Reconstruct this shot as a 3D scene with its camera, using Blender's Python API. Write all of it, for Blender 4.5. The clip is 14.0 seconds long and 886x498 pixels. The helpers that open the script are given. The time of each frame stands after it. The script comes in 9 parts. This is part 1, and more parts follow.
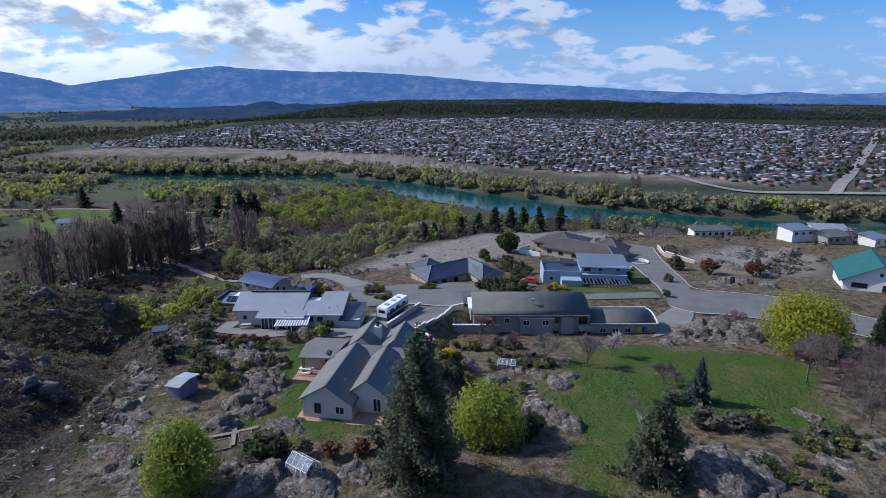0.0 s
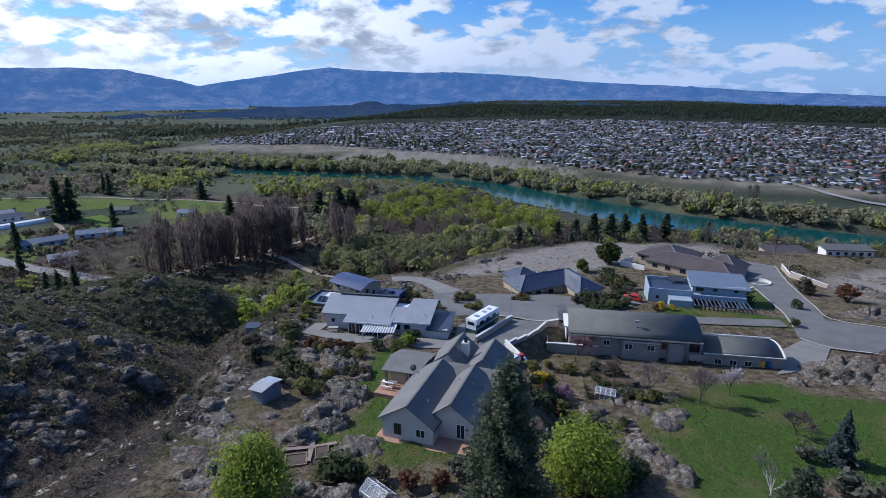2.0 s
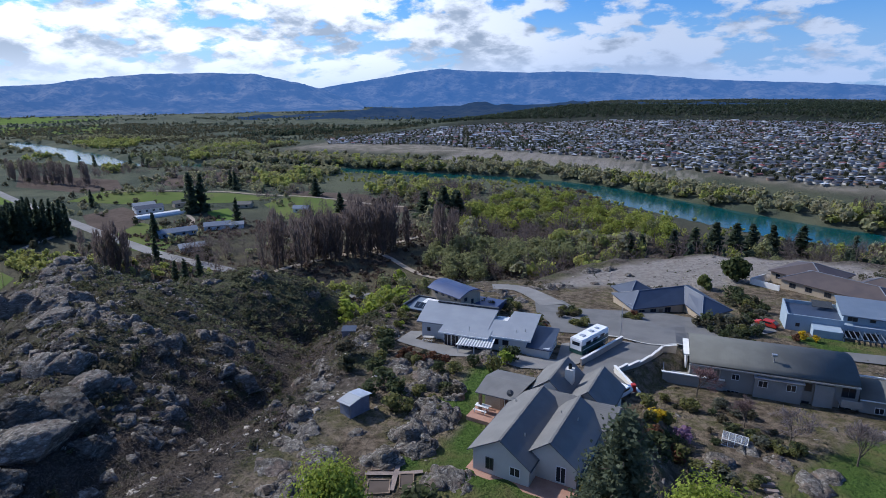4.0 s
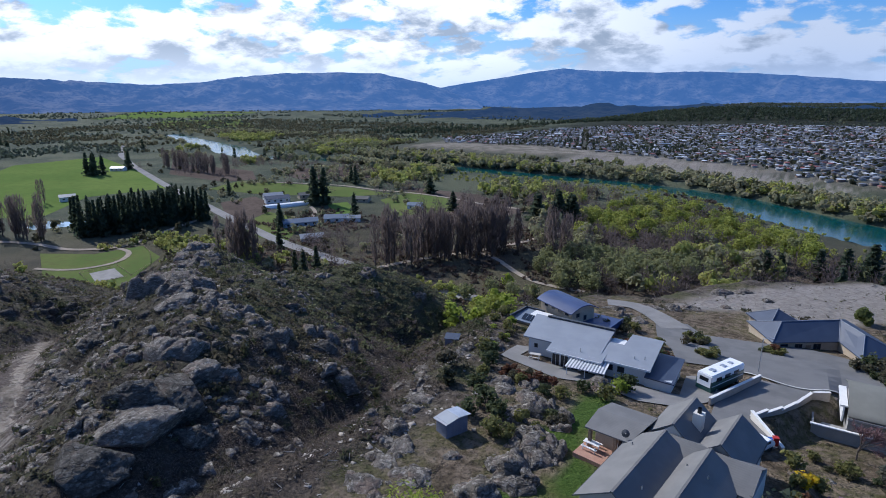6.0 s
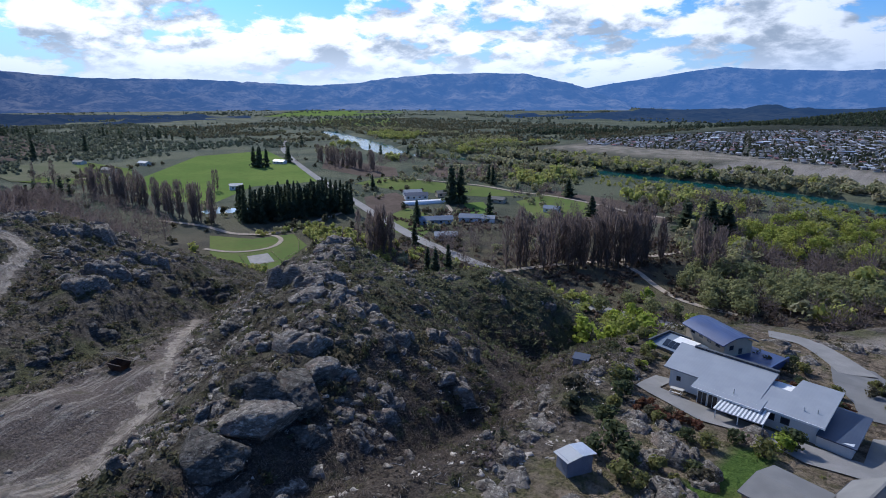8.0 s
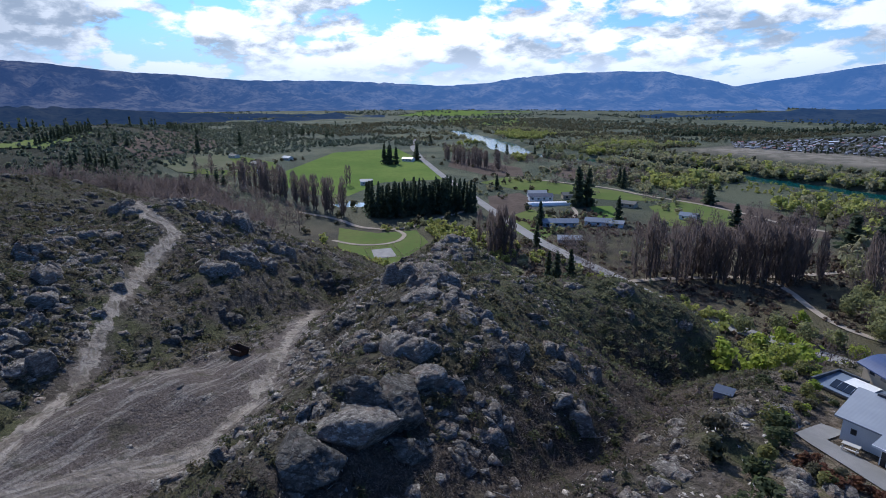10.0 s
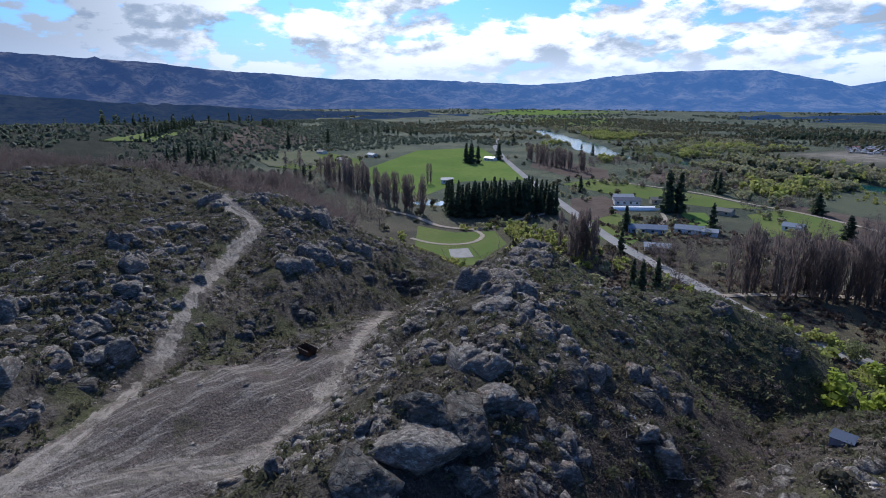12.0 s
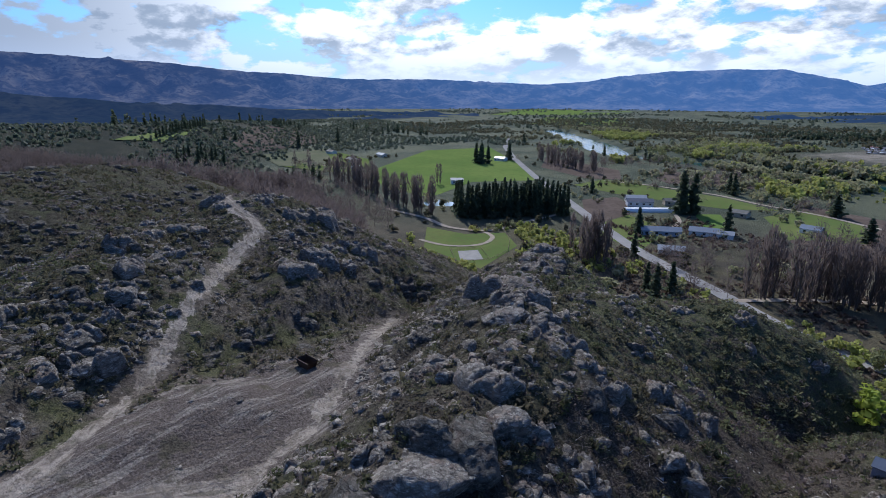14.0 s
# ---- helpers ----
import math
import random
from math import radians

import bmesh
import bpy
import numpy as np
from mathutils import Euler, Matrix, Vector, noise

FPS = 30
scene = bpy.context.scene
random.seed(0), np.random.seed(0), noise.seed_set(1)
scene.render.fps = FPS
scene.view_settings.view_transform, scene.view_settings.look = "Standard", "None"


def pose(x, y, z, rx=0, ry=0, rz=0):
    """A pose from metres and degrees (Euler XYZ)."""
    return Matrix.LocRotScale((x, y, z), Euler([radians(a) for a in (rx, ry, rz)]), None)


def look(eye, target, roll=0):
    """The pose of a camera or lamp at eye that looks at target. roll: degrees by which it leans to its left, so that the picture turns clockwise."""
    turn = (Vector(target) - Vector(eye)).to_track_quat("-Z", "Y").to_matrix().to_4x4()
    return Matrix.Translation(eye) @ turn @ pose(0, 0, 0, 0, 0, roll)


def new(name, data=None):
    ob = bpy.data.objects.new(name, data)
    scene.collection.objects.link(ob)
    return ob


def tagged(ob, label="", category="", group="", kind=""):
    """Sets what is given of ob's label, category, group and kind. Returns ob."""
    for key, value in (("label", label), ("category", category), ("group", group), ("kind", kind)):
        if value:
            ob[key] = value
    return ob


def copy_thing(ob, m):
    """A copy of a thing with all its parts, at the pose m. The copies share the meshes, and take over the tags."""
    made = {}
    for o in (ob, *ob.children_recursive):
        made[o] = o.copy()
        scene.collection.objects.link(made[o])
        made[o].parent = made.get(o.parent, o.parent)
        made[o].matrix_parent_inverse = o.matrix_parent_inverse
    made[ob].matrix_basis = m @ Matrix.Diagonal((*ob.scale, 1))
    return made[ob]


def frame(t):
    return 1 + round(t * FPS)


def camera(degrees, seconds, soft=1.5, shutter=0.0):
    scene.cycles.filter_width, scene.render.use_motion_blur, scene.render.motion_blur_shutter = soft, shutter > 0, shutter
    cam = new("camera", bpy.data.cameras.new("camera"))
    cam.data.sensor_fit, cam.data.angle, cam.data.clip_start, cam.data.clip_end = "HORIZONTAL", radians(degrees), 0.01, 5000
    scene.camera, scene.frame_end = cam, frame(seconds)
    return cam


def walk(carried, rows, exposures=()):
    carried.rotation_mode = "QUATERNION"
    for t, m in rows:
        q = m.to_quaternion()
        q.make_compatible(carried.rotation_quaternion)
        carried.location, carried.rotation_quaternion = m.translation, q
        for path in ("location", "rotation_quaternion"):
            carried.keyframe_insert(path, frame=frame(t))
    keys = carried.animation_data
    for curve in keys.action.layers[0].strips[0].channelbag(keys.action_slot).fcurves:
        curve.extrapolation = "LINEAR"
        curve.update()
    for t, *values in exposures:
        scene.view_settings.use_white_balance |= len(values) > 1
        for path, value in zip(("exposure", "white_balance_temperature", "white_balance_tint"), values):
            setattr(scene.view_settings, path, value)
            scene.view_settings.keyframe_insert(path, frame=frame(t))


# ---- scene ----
cam = camera(76.4, 14.0, 0.9)
PATH = [
    (0, (0.235, -2.635, -2.755), (0.242, -0.708, -3.292), -0.1),
    (0.5, (0.058, -0.769, -2.889), (-0.007, 1.156, -3.426), -0.1),
    (1, (-0.098, 0.691, -2.861), (-0.235, 2.612, -3.397), -0.0),
    (1.5, (-0.19, 2.039, -2.808), (-0.418, 3.953, -3.343), -0.0),
    (2, (-0.323, 3.454, -2.821), (-0.644, 5.355, -3.356), 0.0),
    (4.3, (-2.071, 10.53, -3.076), (-2.795, 12.317, -3.608), -0.3),
    (4.5, (-2.368, 10.951, -3.025), (-3.125, 12.724, -3.557), -0.1),
    (5, (-2.967, 12.175, -3.06), (-3.811, 13.908, -3.591), -0.0),
    (5.5, (-3.501, 13.448, -3.108), (-4.436, 15.135, -3.639), -0.0),
    (6, (-4.099, 14.68, -3.136), (-5.121, 16.315, -3.667), 0.0),
    (6.5, (-4.9, 15.865, -3.219), (-6.009, 17.443, -3.748), 0.1),
    (7, (-5.562, 16.978, -3.216), (-6.768, 18.483, -3.746), 0.1),
    (7.5, (-6.273, 18.187, -3.266), (-7.578, 19.606, -3.797), 0.2),
    (8, (-6.964, 19.25, -3.347), (-8.351, 20.589, -3.877), 0.1),
    (8.2, (-7.105, 19.528, -3.339), (-8.525, 20.832, -3.868), 0.3),
    (10.3, (-12.341, 24.184, -4.666), (-14.02, 25.132, -5.196), -0.1),
    (10.5, (-12.769, 24.549, -4.719), (-14.467, 25.462, -5.249), -0.0),
    (11, (-13.836, 25.255, -4.804), (-15.573, 26.091, -5.335), 0.0),
    (11.5, (-14.941, 25.97, -4.824), (-16.704, 26.75, -5.356), 0.1),
    (12, (-16.09, 26.545, -4.934), (-17.865, 27.297, -5.467), 0.1),
    (12.5, (-17.172, 27.137, -5.026), (-18.953, 27.875, -5.558), 0.1),
    (13, (-18.412, 27.79, -5.134), (-20.197, 28.517, -5.667), 0.1),
    (13.5, (-19.683, 28.339, -5.18), (-21.469, 29.061, -5.714), 0.1),
    (14, (-20.838, 28.877, -5.185), (-22.626, 29.597, -5.719), 0.1),
]
walk(cam, [(t, look(eye, target, roll)) for t, eye, target, roll in PATH], [(0, -0.08, 5750, 12), (14, -0.08, 5750, 12)])

# ---- world and light ----
SUN_AZ = radians(77)      # left of the first heading
SUN_EL = radians(38)
sun_dir = Vector((-math.sin(SUN_AZ) * math.cos(SUN_EL), math.cos(SUN_AZ) * math.cos(SUN_EL), math.sin(SUN_EL)))
sun = new("sun", bpy.data.lights.new("sun", "SUN"))
sun.data.energy, sun.data.angle, sun.data.color = 4.9, radians(0.6), (1.0, 0.925, 0.81)
sun.matrix_world = look((0, 0, 50), Vector((0, 0, 50)) - sun_dir)


class Nodes:
    """Short hand for building node trees."""
    def __init__(self, tree):
        self.tree = tree
        tree.nodes.clear()

    def add(self, kind, **inputs):
        n = self.tree.nodes.new(kind)
        for key, value in inputs.items():
            if key in ("operation", "blend_type", "data_type", "sky_type", "interpolation_type", "attribute_name", "noise_dimensions",
                       "feature", "distance", "sun_disc", "sun_elevation", "sun_rotation", "altitude", "air_density", "dust_density",
                       "wave_type", "bands_direction", "clamp", "use_clamp", "noise_type", "vector_type", "normalize", "mode"):
                setattr(n, key, value)
                continue
            name = key.replace("_", " ")
            sock = n.inputs[int(key[1:])] if key[0] == "i" and key[1:].isdigit() else n.inputs[name]
            if isinstance(value, bpy.types.NodeSocket):
                self.tree.links.new(value, sock)
            else:
                sock.default_value = value
        return n

    def math(self, op, a, b=0.0, c=0.0, clamp=False):
        return self.add("ShaderNodeMath", operation=op, i0=a, i1=b, i2=c, use_clamp=clamp).outputs[0]

    def mix(self, fac, a, b, blend="MIX"):
        n = self.tree.nodes.new("ShaderNodeMix")
        n.data_type, n.blend_type = "RGBA", blend
        for sock, value in ((n.inputs[0], fac), (n.inputs[6], a), (n.inputs[7], b)):
            if isinstance(value, bpy.types.NodeSocket):
                self.tree.links.new(value, sock)
            else:
                sock.default_value = value if not isinstance(value, tuple) else (*value, 1.0)[:4]
        return n.outputs[2]

    def noise(self, vec, scale, detail=3.0, rough=0.55, distortion=0.0):
        return self.add("ShaderNodeTexNoise", Vector=vec, Scale=scale, Detail=detail, Roughness=rough, Distortion=distortion).outputs[0]

    def ramp(self, fac, lo, hi):
        n = self.add("ShaderNodeMapRange", Value=fac, interpolation_type="SMOOTHSTEP")
        n.inputs[1].default_value, n.inputs[2].default_value = lo, hi
        return n.outputs[0]


world = bpy.data.worlds.new("sky")
scene.world = world
world.use_nodes = True
W = Nodes(world.node_tree)
sky = W.add("ShaderNodeTexSky", sky_type="NISHITA", sun_disc=False, sun_elevation=SUN_EL, sun_rotation=-SUN_AZ, altitude=200.0)
way = W.add("ShaderNodeTexCoord").outputs["Generated"]
split = W.add("ShaderNodeSeparateXYZ", Vector=way)


def layer(rise):
    """Place on the cloud layer seen in a direction, lifted a little."""
    q = W.math("DIVIDE", 1.0, W.math("ADD", W.math("MAXIMUM", split.outputs[2], 0.0), 0.34 + rise))
    return W.add("ShaderNodeCombineXYZ", X=W.math("MULTIPLY", split.outputs[0], q), Y=W.math("MULTIPLY", split.outputs[1], q), Z=0.37).outputs[0]


def billow(vec):
    """Cloud density: large banks broken into puffs."""
    return W.math("ADD", W.math("MULTIPLY", W.noise(vec, 2.6, 2.0, 0.5), 0.5), W.math("MULTIPLY", W.noise(vec, 8.5, 10.0, 0.58, 0.15), 0.5))


here, over = billow(layer(0.0)), billow(layer(0.035))
bank = W.math("ADD", here, W.math("MULTIPLY", W.ramp(split.outputs[2], 0.26, 0.0), 0.10))
bank = W.math("SUBTRACT", bank, W.math("MULTIPLY", W.ramp(split.outputs[0], -0.15, 0.55), 0.105))
cover = W.ramp(bank, 0.486, 0.566)
# tops catch the light, undersides stay grey
thick = W.ramp(W.math("ADD", W.math("MULTIPLY", W.math("SUBTRACT", over, here), 2.3), W.math("MULTIPLY", W.math("SUBTRACT", bank, 0.57), 1.1)), -0.12, 0.24)
glow_dir = Vector((-math.sin(radians(56)), math.cos(radians(56)), 0.42)).normalized()
toward = W.add("ShaderNodeVectorMath", operation="DOT_PRODUCT", i0=way, i1=tuple(glow_dir)).outputs["Value"]
near_sun = W.ramp(toward, 0.52, 0.97)
grey_bank = Vector((-math.sin(radians(114)), math.cos(radians(114)), 0.22)).normalized()
thick = W.math("MAXIMUM", thick, W.math("MULTIPLY", W.ramp(W.add("ShaderNodeVectorMath", operation="DOT_PRODUCT", i0=way, i1=tuple(grey_bank)).outputs["Value"], 0.86, 0.99), 0.8))
lit = W.mix(near_sun, (0.62, 0.70, 0.84), (1.3, 1.32, 1.33))
shaded = W.mix(near_sun, (0.30, 0.37, 0.48), (0.46, 0.54, 0.64))
cloud = W.mix(thick, lit, shaded)
low = W.ramp(split.outputs[2], 0.0, 0.09)
cloud = W.mix(low, W.mix(near_sun, (0.52, 0.64, 0.86), (0.86, 0.96, 1.1)), cloud)
blue = W.mix(1.0, sky.outputs[0], (0.044, 0.086, 0.145), "MULTIPLY")
blue = W.mix(W.ramp(split.outputs[2], 0.02, 0.16), W.mix(0.25, W.mix(near_sun, (0.36, 0.54, 0.84), (0.6, 0.8, 1.0)), blue), blue)
above = W.mix(W.ramp(split.outputs[2], -0.02, 0.0), (0.10, 0.11, 0.12), W.mix(cover, blue, cloud))
W.tree.links.new(W.add("ShaderNodeBackground", Color=above, Strength=0.98).outputs[0], W.add("ShaderNodeOutputWorld").inputs[0])
scene.view_settings.exposure = 0.0


# ---- materials ----
def material(name, make, rough=0.85, metal=0.0, bump=None, spec=0.3):
    """make(N, place) gives the colour; bump gives (height, strength, distance)."""
    m = bpy.data.materials.new(name)
    m.use_nodes = True
    N = Nodes(m.node_tree)
    place = N.add("ShaderNodeTexCoord").outputs["Object"]
    sh = N.add("ShaderNodeBsdfPrincipled", Base_Color=make(N, place), Metallic=metal)
    if callable(rough):
        N.tree.links.new(rough(N, place), sh.inputs["Roughness"])
    else:
        sh.inputs["Roughness"].default_value = rough
    sh.inputs["Specular IOR Level"].default_value = spec
    if bump:
        h, strength, dist = bump(N, place)
        N.tree.links.new(N.add("ShaderNodeBump", Strength=strength, Distance=dist, Height=h).outputs[0], sh.inputs["Normal"])
    N.tree.links.new(sh.outputs[0], N.add("ShaderNodeOutputMaterial").inputs[0])
    return m


def speckled(c1, c2, scale=3.0, fine=30.0, c3=None):
    """Two-scale variation between colours."""
    def make(N, p):
        col = N.mix(N.ramp(N.noise(p, scale, 4.0), 0.35, 0.65), c1, c2)
        return N.mix(N.math("MULTIPLY", N.ramp(N.noise(p, fine, 2.0), 0.4, 0.75), 0.5), col, c3 or tuple(0.6 * v for v in c1))
    return make


def foliage(c1, c2, c3, patch=0.06):
    """Leaves: a tone for each patch, and a tone for each leaf."""
    def make(N, p):
        place = N.add("ShaderNodeNewGeometry")
        col = N.mix(N.ramp(N.noise(place.outputs["Position"], patch, 2.0), 0.35, 0.65), c1, c2)
        return N.mix(N.math("MULTIPLY", place.outputs["Random Per Island"], 0.8), col, c3)
    return make


def leaf_material(name, c1, c2, c3, patch=0.06, rough=0.7, through_light=0.5):
    m = material(name, foliage(c1, c2, c3, patch), rough, spec=0.15)
    t = m.node_tree
    sh = next(n for n in t.nodes if n.type == "BSDF_PRINCIPLED")
    out = next(n for n in t.nodes if n.type == "OUTPUT_MATERIAL")
    N = t.nodes.new("ShaderNodeBsdfTranslucent")
    t.links.new(sh.inputs["Base Color"].links[0].from_socket, N.inputs[0])
    mixer = t.nodes.new("ShaderNodeMixShader")
    mixer.inputs[0].default_value = through_light
    t.links.new(sh.outputs[0], mixer.inputs[1])
    t.links.new(N.outputs[0], mixer.inputs[2])
    t.links.new(mixer.outputs[0], out.inputs[0])
    return m


M = {}
M["willow"] = leaf_material("willow_leaves", (0.33, 0.37, 0.10), (0.42, 0.41, 0.13), (0.24, 0.25, 0.08))
M["willow_dull"] = leaf_material("young_willow_leaves", (0.31, 0.32, 0.165), (0.33, 0.30, 0.195), (0.23, 0.22, 0.13))
M["willow_near"] = leaf_material("spring_willow_leaves", (0.29, 0.36, 0.06), (0.37, 0.41, 0.07), (0.18, 0.23, 0.04), 0.4)
M["yellow"] = leaf_material("golden_willow_leaves", (0.36, 0.35, 0.04), (0.42, 0.40, 0.05), (0.22, 0.22, 0.025), 0.4)
M["pine"] = leaf_material("pine_needles", (0.075, 0.10, 0.062), (0.095, 0.115, 0.07), (0.05, 0.068, 0.044))
M["spruce"] = leaf_material("blue_spruce_needles", (0.10, 0.135, 0.13), (0.13, 0.165, 0.165), (0.05, 0.075, 0.07), 0.4)
M["twig"] = leaf_material("bare_twigs", (0.165, 0.133, 0.121), (0.19, 0.153, 0.143), (0.105, 0.083, 0.076))
M["twig_grey"] = leaf_material("grey_bare_twigs", (0.27, 0.23, 0.21), (0.30, 0.25, 0.24), (0.16, 0.13, 0.12))
M["scrub"] = leaf_material("dry_scrub", (0.105, 0.108, 0.058), (0.14, 0.118, 0.078), (0.06, 0.06, 0.038), 0.15)
M["shrub"] = leaf_material("shrub_leaves", (0.075, 0.10, 0.035), (0.11, 0.13, 0.048), (0.045, 0.06, 0.024), 0.3)
M["willow_olive"] = leaf_material("olive_willow_leaves", (0.25, 0.265, 0.12), (0.29, 0.29, 0.135), (0.165, 0.175, 0.085))
M["willow_fresh"] = leaf_material("fresh_willow_leaves", (0.30, 0.345, 0.065), (0.37, 0.38, 0.085), (0.19, 0.21, 0.055))
M["bark"] = material("bark", speckled((0.10, 0.08, 0.065), (0.15, 0.125, 0.10), 2.0, 14.0), 0.9)
M["rock"] = material("schist", lambda N, p: N.mix(N.ramp(N.noise(p, 6.0, 5.0, 0.6), 0.5, 0.72),
                     N.mix(N.ramp(N.noise(p, 1.3, 5.0, 0.65), 0.38, 0.66), (0.115, 0.105, 0.095), (0.235, 0.215, 0.19)), (0.33, 0.32, 0.28)), 0.9,
                     bump=lambda N, p: (N.noise(p, 5.0, 8.0, 0.7), 0.7, 0.15))
M["asphalt"] = material("asphalt", speckled((0.135, 0.133, 0.13), (0.17, 0.167, 0.163), 0.25, 20.0, (0.11, 0.11, 0.107)), 0.85)
M["farm_road"] = material("worn_road", speckled((0.23, 0.225, 0.22), (0.29, 0.28, 0.27), 0.05, 0.8, (0.2, 0.19, 0.18)), 0.9, spec=0.0)
M["track"] = material("pale_dirt", speckled((0.36, 0.31, 0.25), (0.27, 0.23, 0.19), 0.3, 3.0), 0.95, spec=0.0)
M["kerb"] = material("concrete", speckled((0.40, 0.385, 0.36), (0.46, 0.445, 0.415), 0.8, 10.0, (0.45, 0.43, 0.4)), 0.85)
M["water"] = material("river_water", lambda N, p: N.mix(N.noise(p, 0.02, 2.0), (0.004, 0.055, 0.06), (0.006, 0.07, 0.07)), 0.12,
                      bump=lambda N, p: (N.noise(p, 0.5, 4.0), 0.35, 0.25), spec=0.5)
M["grass"] = material("mown_lawn", speckled((0.05, 0.10, 0.018), (0.085, 0.13, 0.028), 0.25, 6.0, (0.10, 0.105, 0.045)), 0.9,
                      bump=lambda N, p: (N.noise(p, 9.0, 3.0), 0.5, 0.05))
M["pasture"] = material("green_pasture", speckled((0.105, 0.16, 0.045), (0.14, 0.19, 0.055), 0.012, 0.15, (0.095, 0.125, 0.04)), 0.95, spec=0.0)
M["pasture_dull"] = material("dull_pasture", speckled((0.13, 0.17, 0.06), (0.17, 0.20, 0.075), 0.02, 0.2, (0.12, 0.12, 0.05)), 0.95, spec=0.0)
M["orchard"] = material("bare_orchard_soil", speckled((0.10, 0.08, 0.065), (0.13, 0.105, 0.085), 0.02, 0.4), 0.95, spec=0.0)


# ---- geometry helpers ----
def mesh_from(name, verts, faces, mat, smooth=False):
    """A mesh from an array of corners and an array of quads or triangles."""
    verts, faces = np.asarray(verts, np.float32), np.asarray(faces, np.int32)
    me = bpy.data.meshes.new(name)
    me.vertices.add(len(verts))
    me.vertices.foreach_set("co", verts.ravel())
    n, k = faces.shape
    me.loops.add(n * k)
    me.loops.foreach_set("vertex_index", faces.ravel())
    me.polygons.add(n)
    me.polygons.foreach_set("loop_start", np.arange(0, n * k, k, dtype=np.int32))
    me.polygons.foreach_set("loop_total", np.full(n, k, np.int32))
    if smooth:
        me.polygons.foreach_set("use_smooth", np.ones(n, bool))
    me.materials.append(mat)
    me.update(calc_edges=True)
    return me


def adopt(ob, parent):
    ob.parent = parent
    return ob


def part(name, bm, mat, parent=None, label="", smooth=False):
    """Links a bmesh as one mesh object under a thing."""
    me = bpy.data.meshes.new(name)
    if smooth:
        for f in bm.faces:
            f.smooth = True
    bm.to_mesh(me)
    bm.free()
    me.materials.append(mat)
    ob = new(name, me)
    if parent:
        ob.parent = parent
    if label:
        ob["label"] = label
    return ob


def smax(a, b, k):
    return np.maximum(a, b) + np.maximum(k - np.abs(a - b), 0.0) ** 2 / (4 * k)


def sstep(v, lo, hi):
    u = np.clip((v - lo) / (hi - lo), 0, 1)
    return u * u * (3 - 2 * u)


def along(x, y, pts):
    """Distance to a line of (x, y, ...) and the further values at the nearest place, blended."""
    best = np.full(np.shape(x), 1e9)
    vals = np.zeros((len(pts[0]) - 2, *np.shape(x)))
    for a, b in zip(pts[:-1], pts[1:]):
        dx, dy = b[0] - a[0], b[1] - a[1]
        u = np.clip(((x - a[0]) * dx + (y - a[1]) * dy) / (dx * dx + dy * dy), 0, 1)
        d = np.hypot(x - a[0] - u * dx, y - a[1] - u * dy)
        near = d < best
        best = np.where(near, d, best)
        for i in range(2, len(a)):
            vals[i - 2] = np.where(near, a[i] + u * (b[i] - a[i]), vals[i - 2])
    return best, vals


def inside(x, y, poly):
    """Signed distance to a polygon, negative inside."""
    d, _ = along(x, y, [*poly, poly[0]])
    odd = np.zeros(np.shape(x), bool)
    for (x0, y0), (x1, y1) in zip(poly, [*poly[1:], poly[0]]):
        if y0 == y1:
            continue
        odd ^= ((y0 > y) != (y1 > y)) & (x < (x1 - x0) * (y - y0) / (y1 - y0) + x0)
    return np.where(odd, -d, d)


def wobble(x, y, scale, seed=0):
    """Cheap smooth noise in -1..1 out of value-noise octaves."""
    total, amp = np.zeros(np.shape(x)), 0.0
    for o in range(4):
        f = 2.0 ** o / scale
        u, v = x * f + 17.3 * o + seed * 7.7, y * f - 9.1 * o + seed * 3.1
        iu, iv = np.floor(u), np.floor(v)
        fu, fv = u - iu, v - iv
        fu, fv = fu * fu * (3 - 2 * fu), fv * fv * (3 - 2 * fv)

        def at(i, j):
            s = np.sin(i * 127.1 + j * 311.7 + seed * 13.7) * 43758.5453
            return (s - np.floor(s)) * 2 - 1
        n = (at(iu, iv) * (1 - fu) + at(iu + 1, iv) * fu) * (1 - fv) + (at(iu, iv + 1) * (1 - fu) + at(iu + 1, iv + 1) * fu) * fv
        total += n * 0.5 ** o
        amp += 0.5 ** o
    return total / amp * 1.6


# ---- the lie of the land ----
PLAIN, WATER, TERRACE = -93.0, -97.5, -83.0
RIVER = [(-1300, 830, 32), (-900, 690, 32), (-790, 630, 30), (-700, 600, 24), (-520, 645, 24), (-330, 640, 25), (-240, 632, 22), (-164, 628, 22), (-98, 612, 22), (-45, 580, 26),
         (0, 527, 33), (48, 485, 34), (95, 447, 33), (150, 422, 30), (210, 400, 26), (280, 380, 26), (400, 350, 26), (800, 240, 26)]
PLATEAU = [(-46, -300), (-44, 40), (-41, 58), (-41, 75), (-45, 95), (-52, 118), (-44, 145), (-28, 160), (-16, 185), (15, 210), (60, 213), (110, 210),
           (200, 205), (420, 190), (420, -300)]
RIDGE_A = [(-40, -20, -43), (-52, 22, -41.5), (-63, 40, -38.5), (-77, 60, -36.5), (-93, 70, -38), (-112, 82, -41), (-124, 92.5, -42.5), (-133, 101, -43), (-141, 108, -47), (-150, 119, -60)]
RIDGE_B = [(-70, -60, -36), (-105, -8, -38), (-135, 3, -34), (-160, 10, -34.5), (-176, 30, -37), (-196, 34, -33.2), (-207, 51, -40), (-218, 70, -50), (-232, 87, -62)]
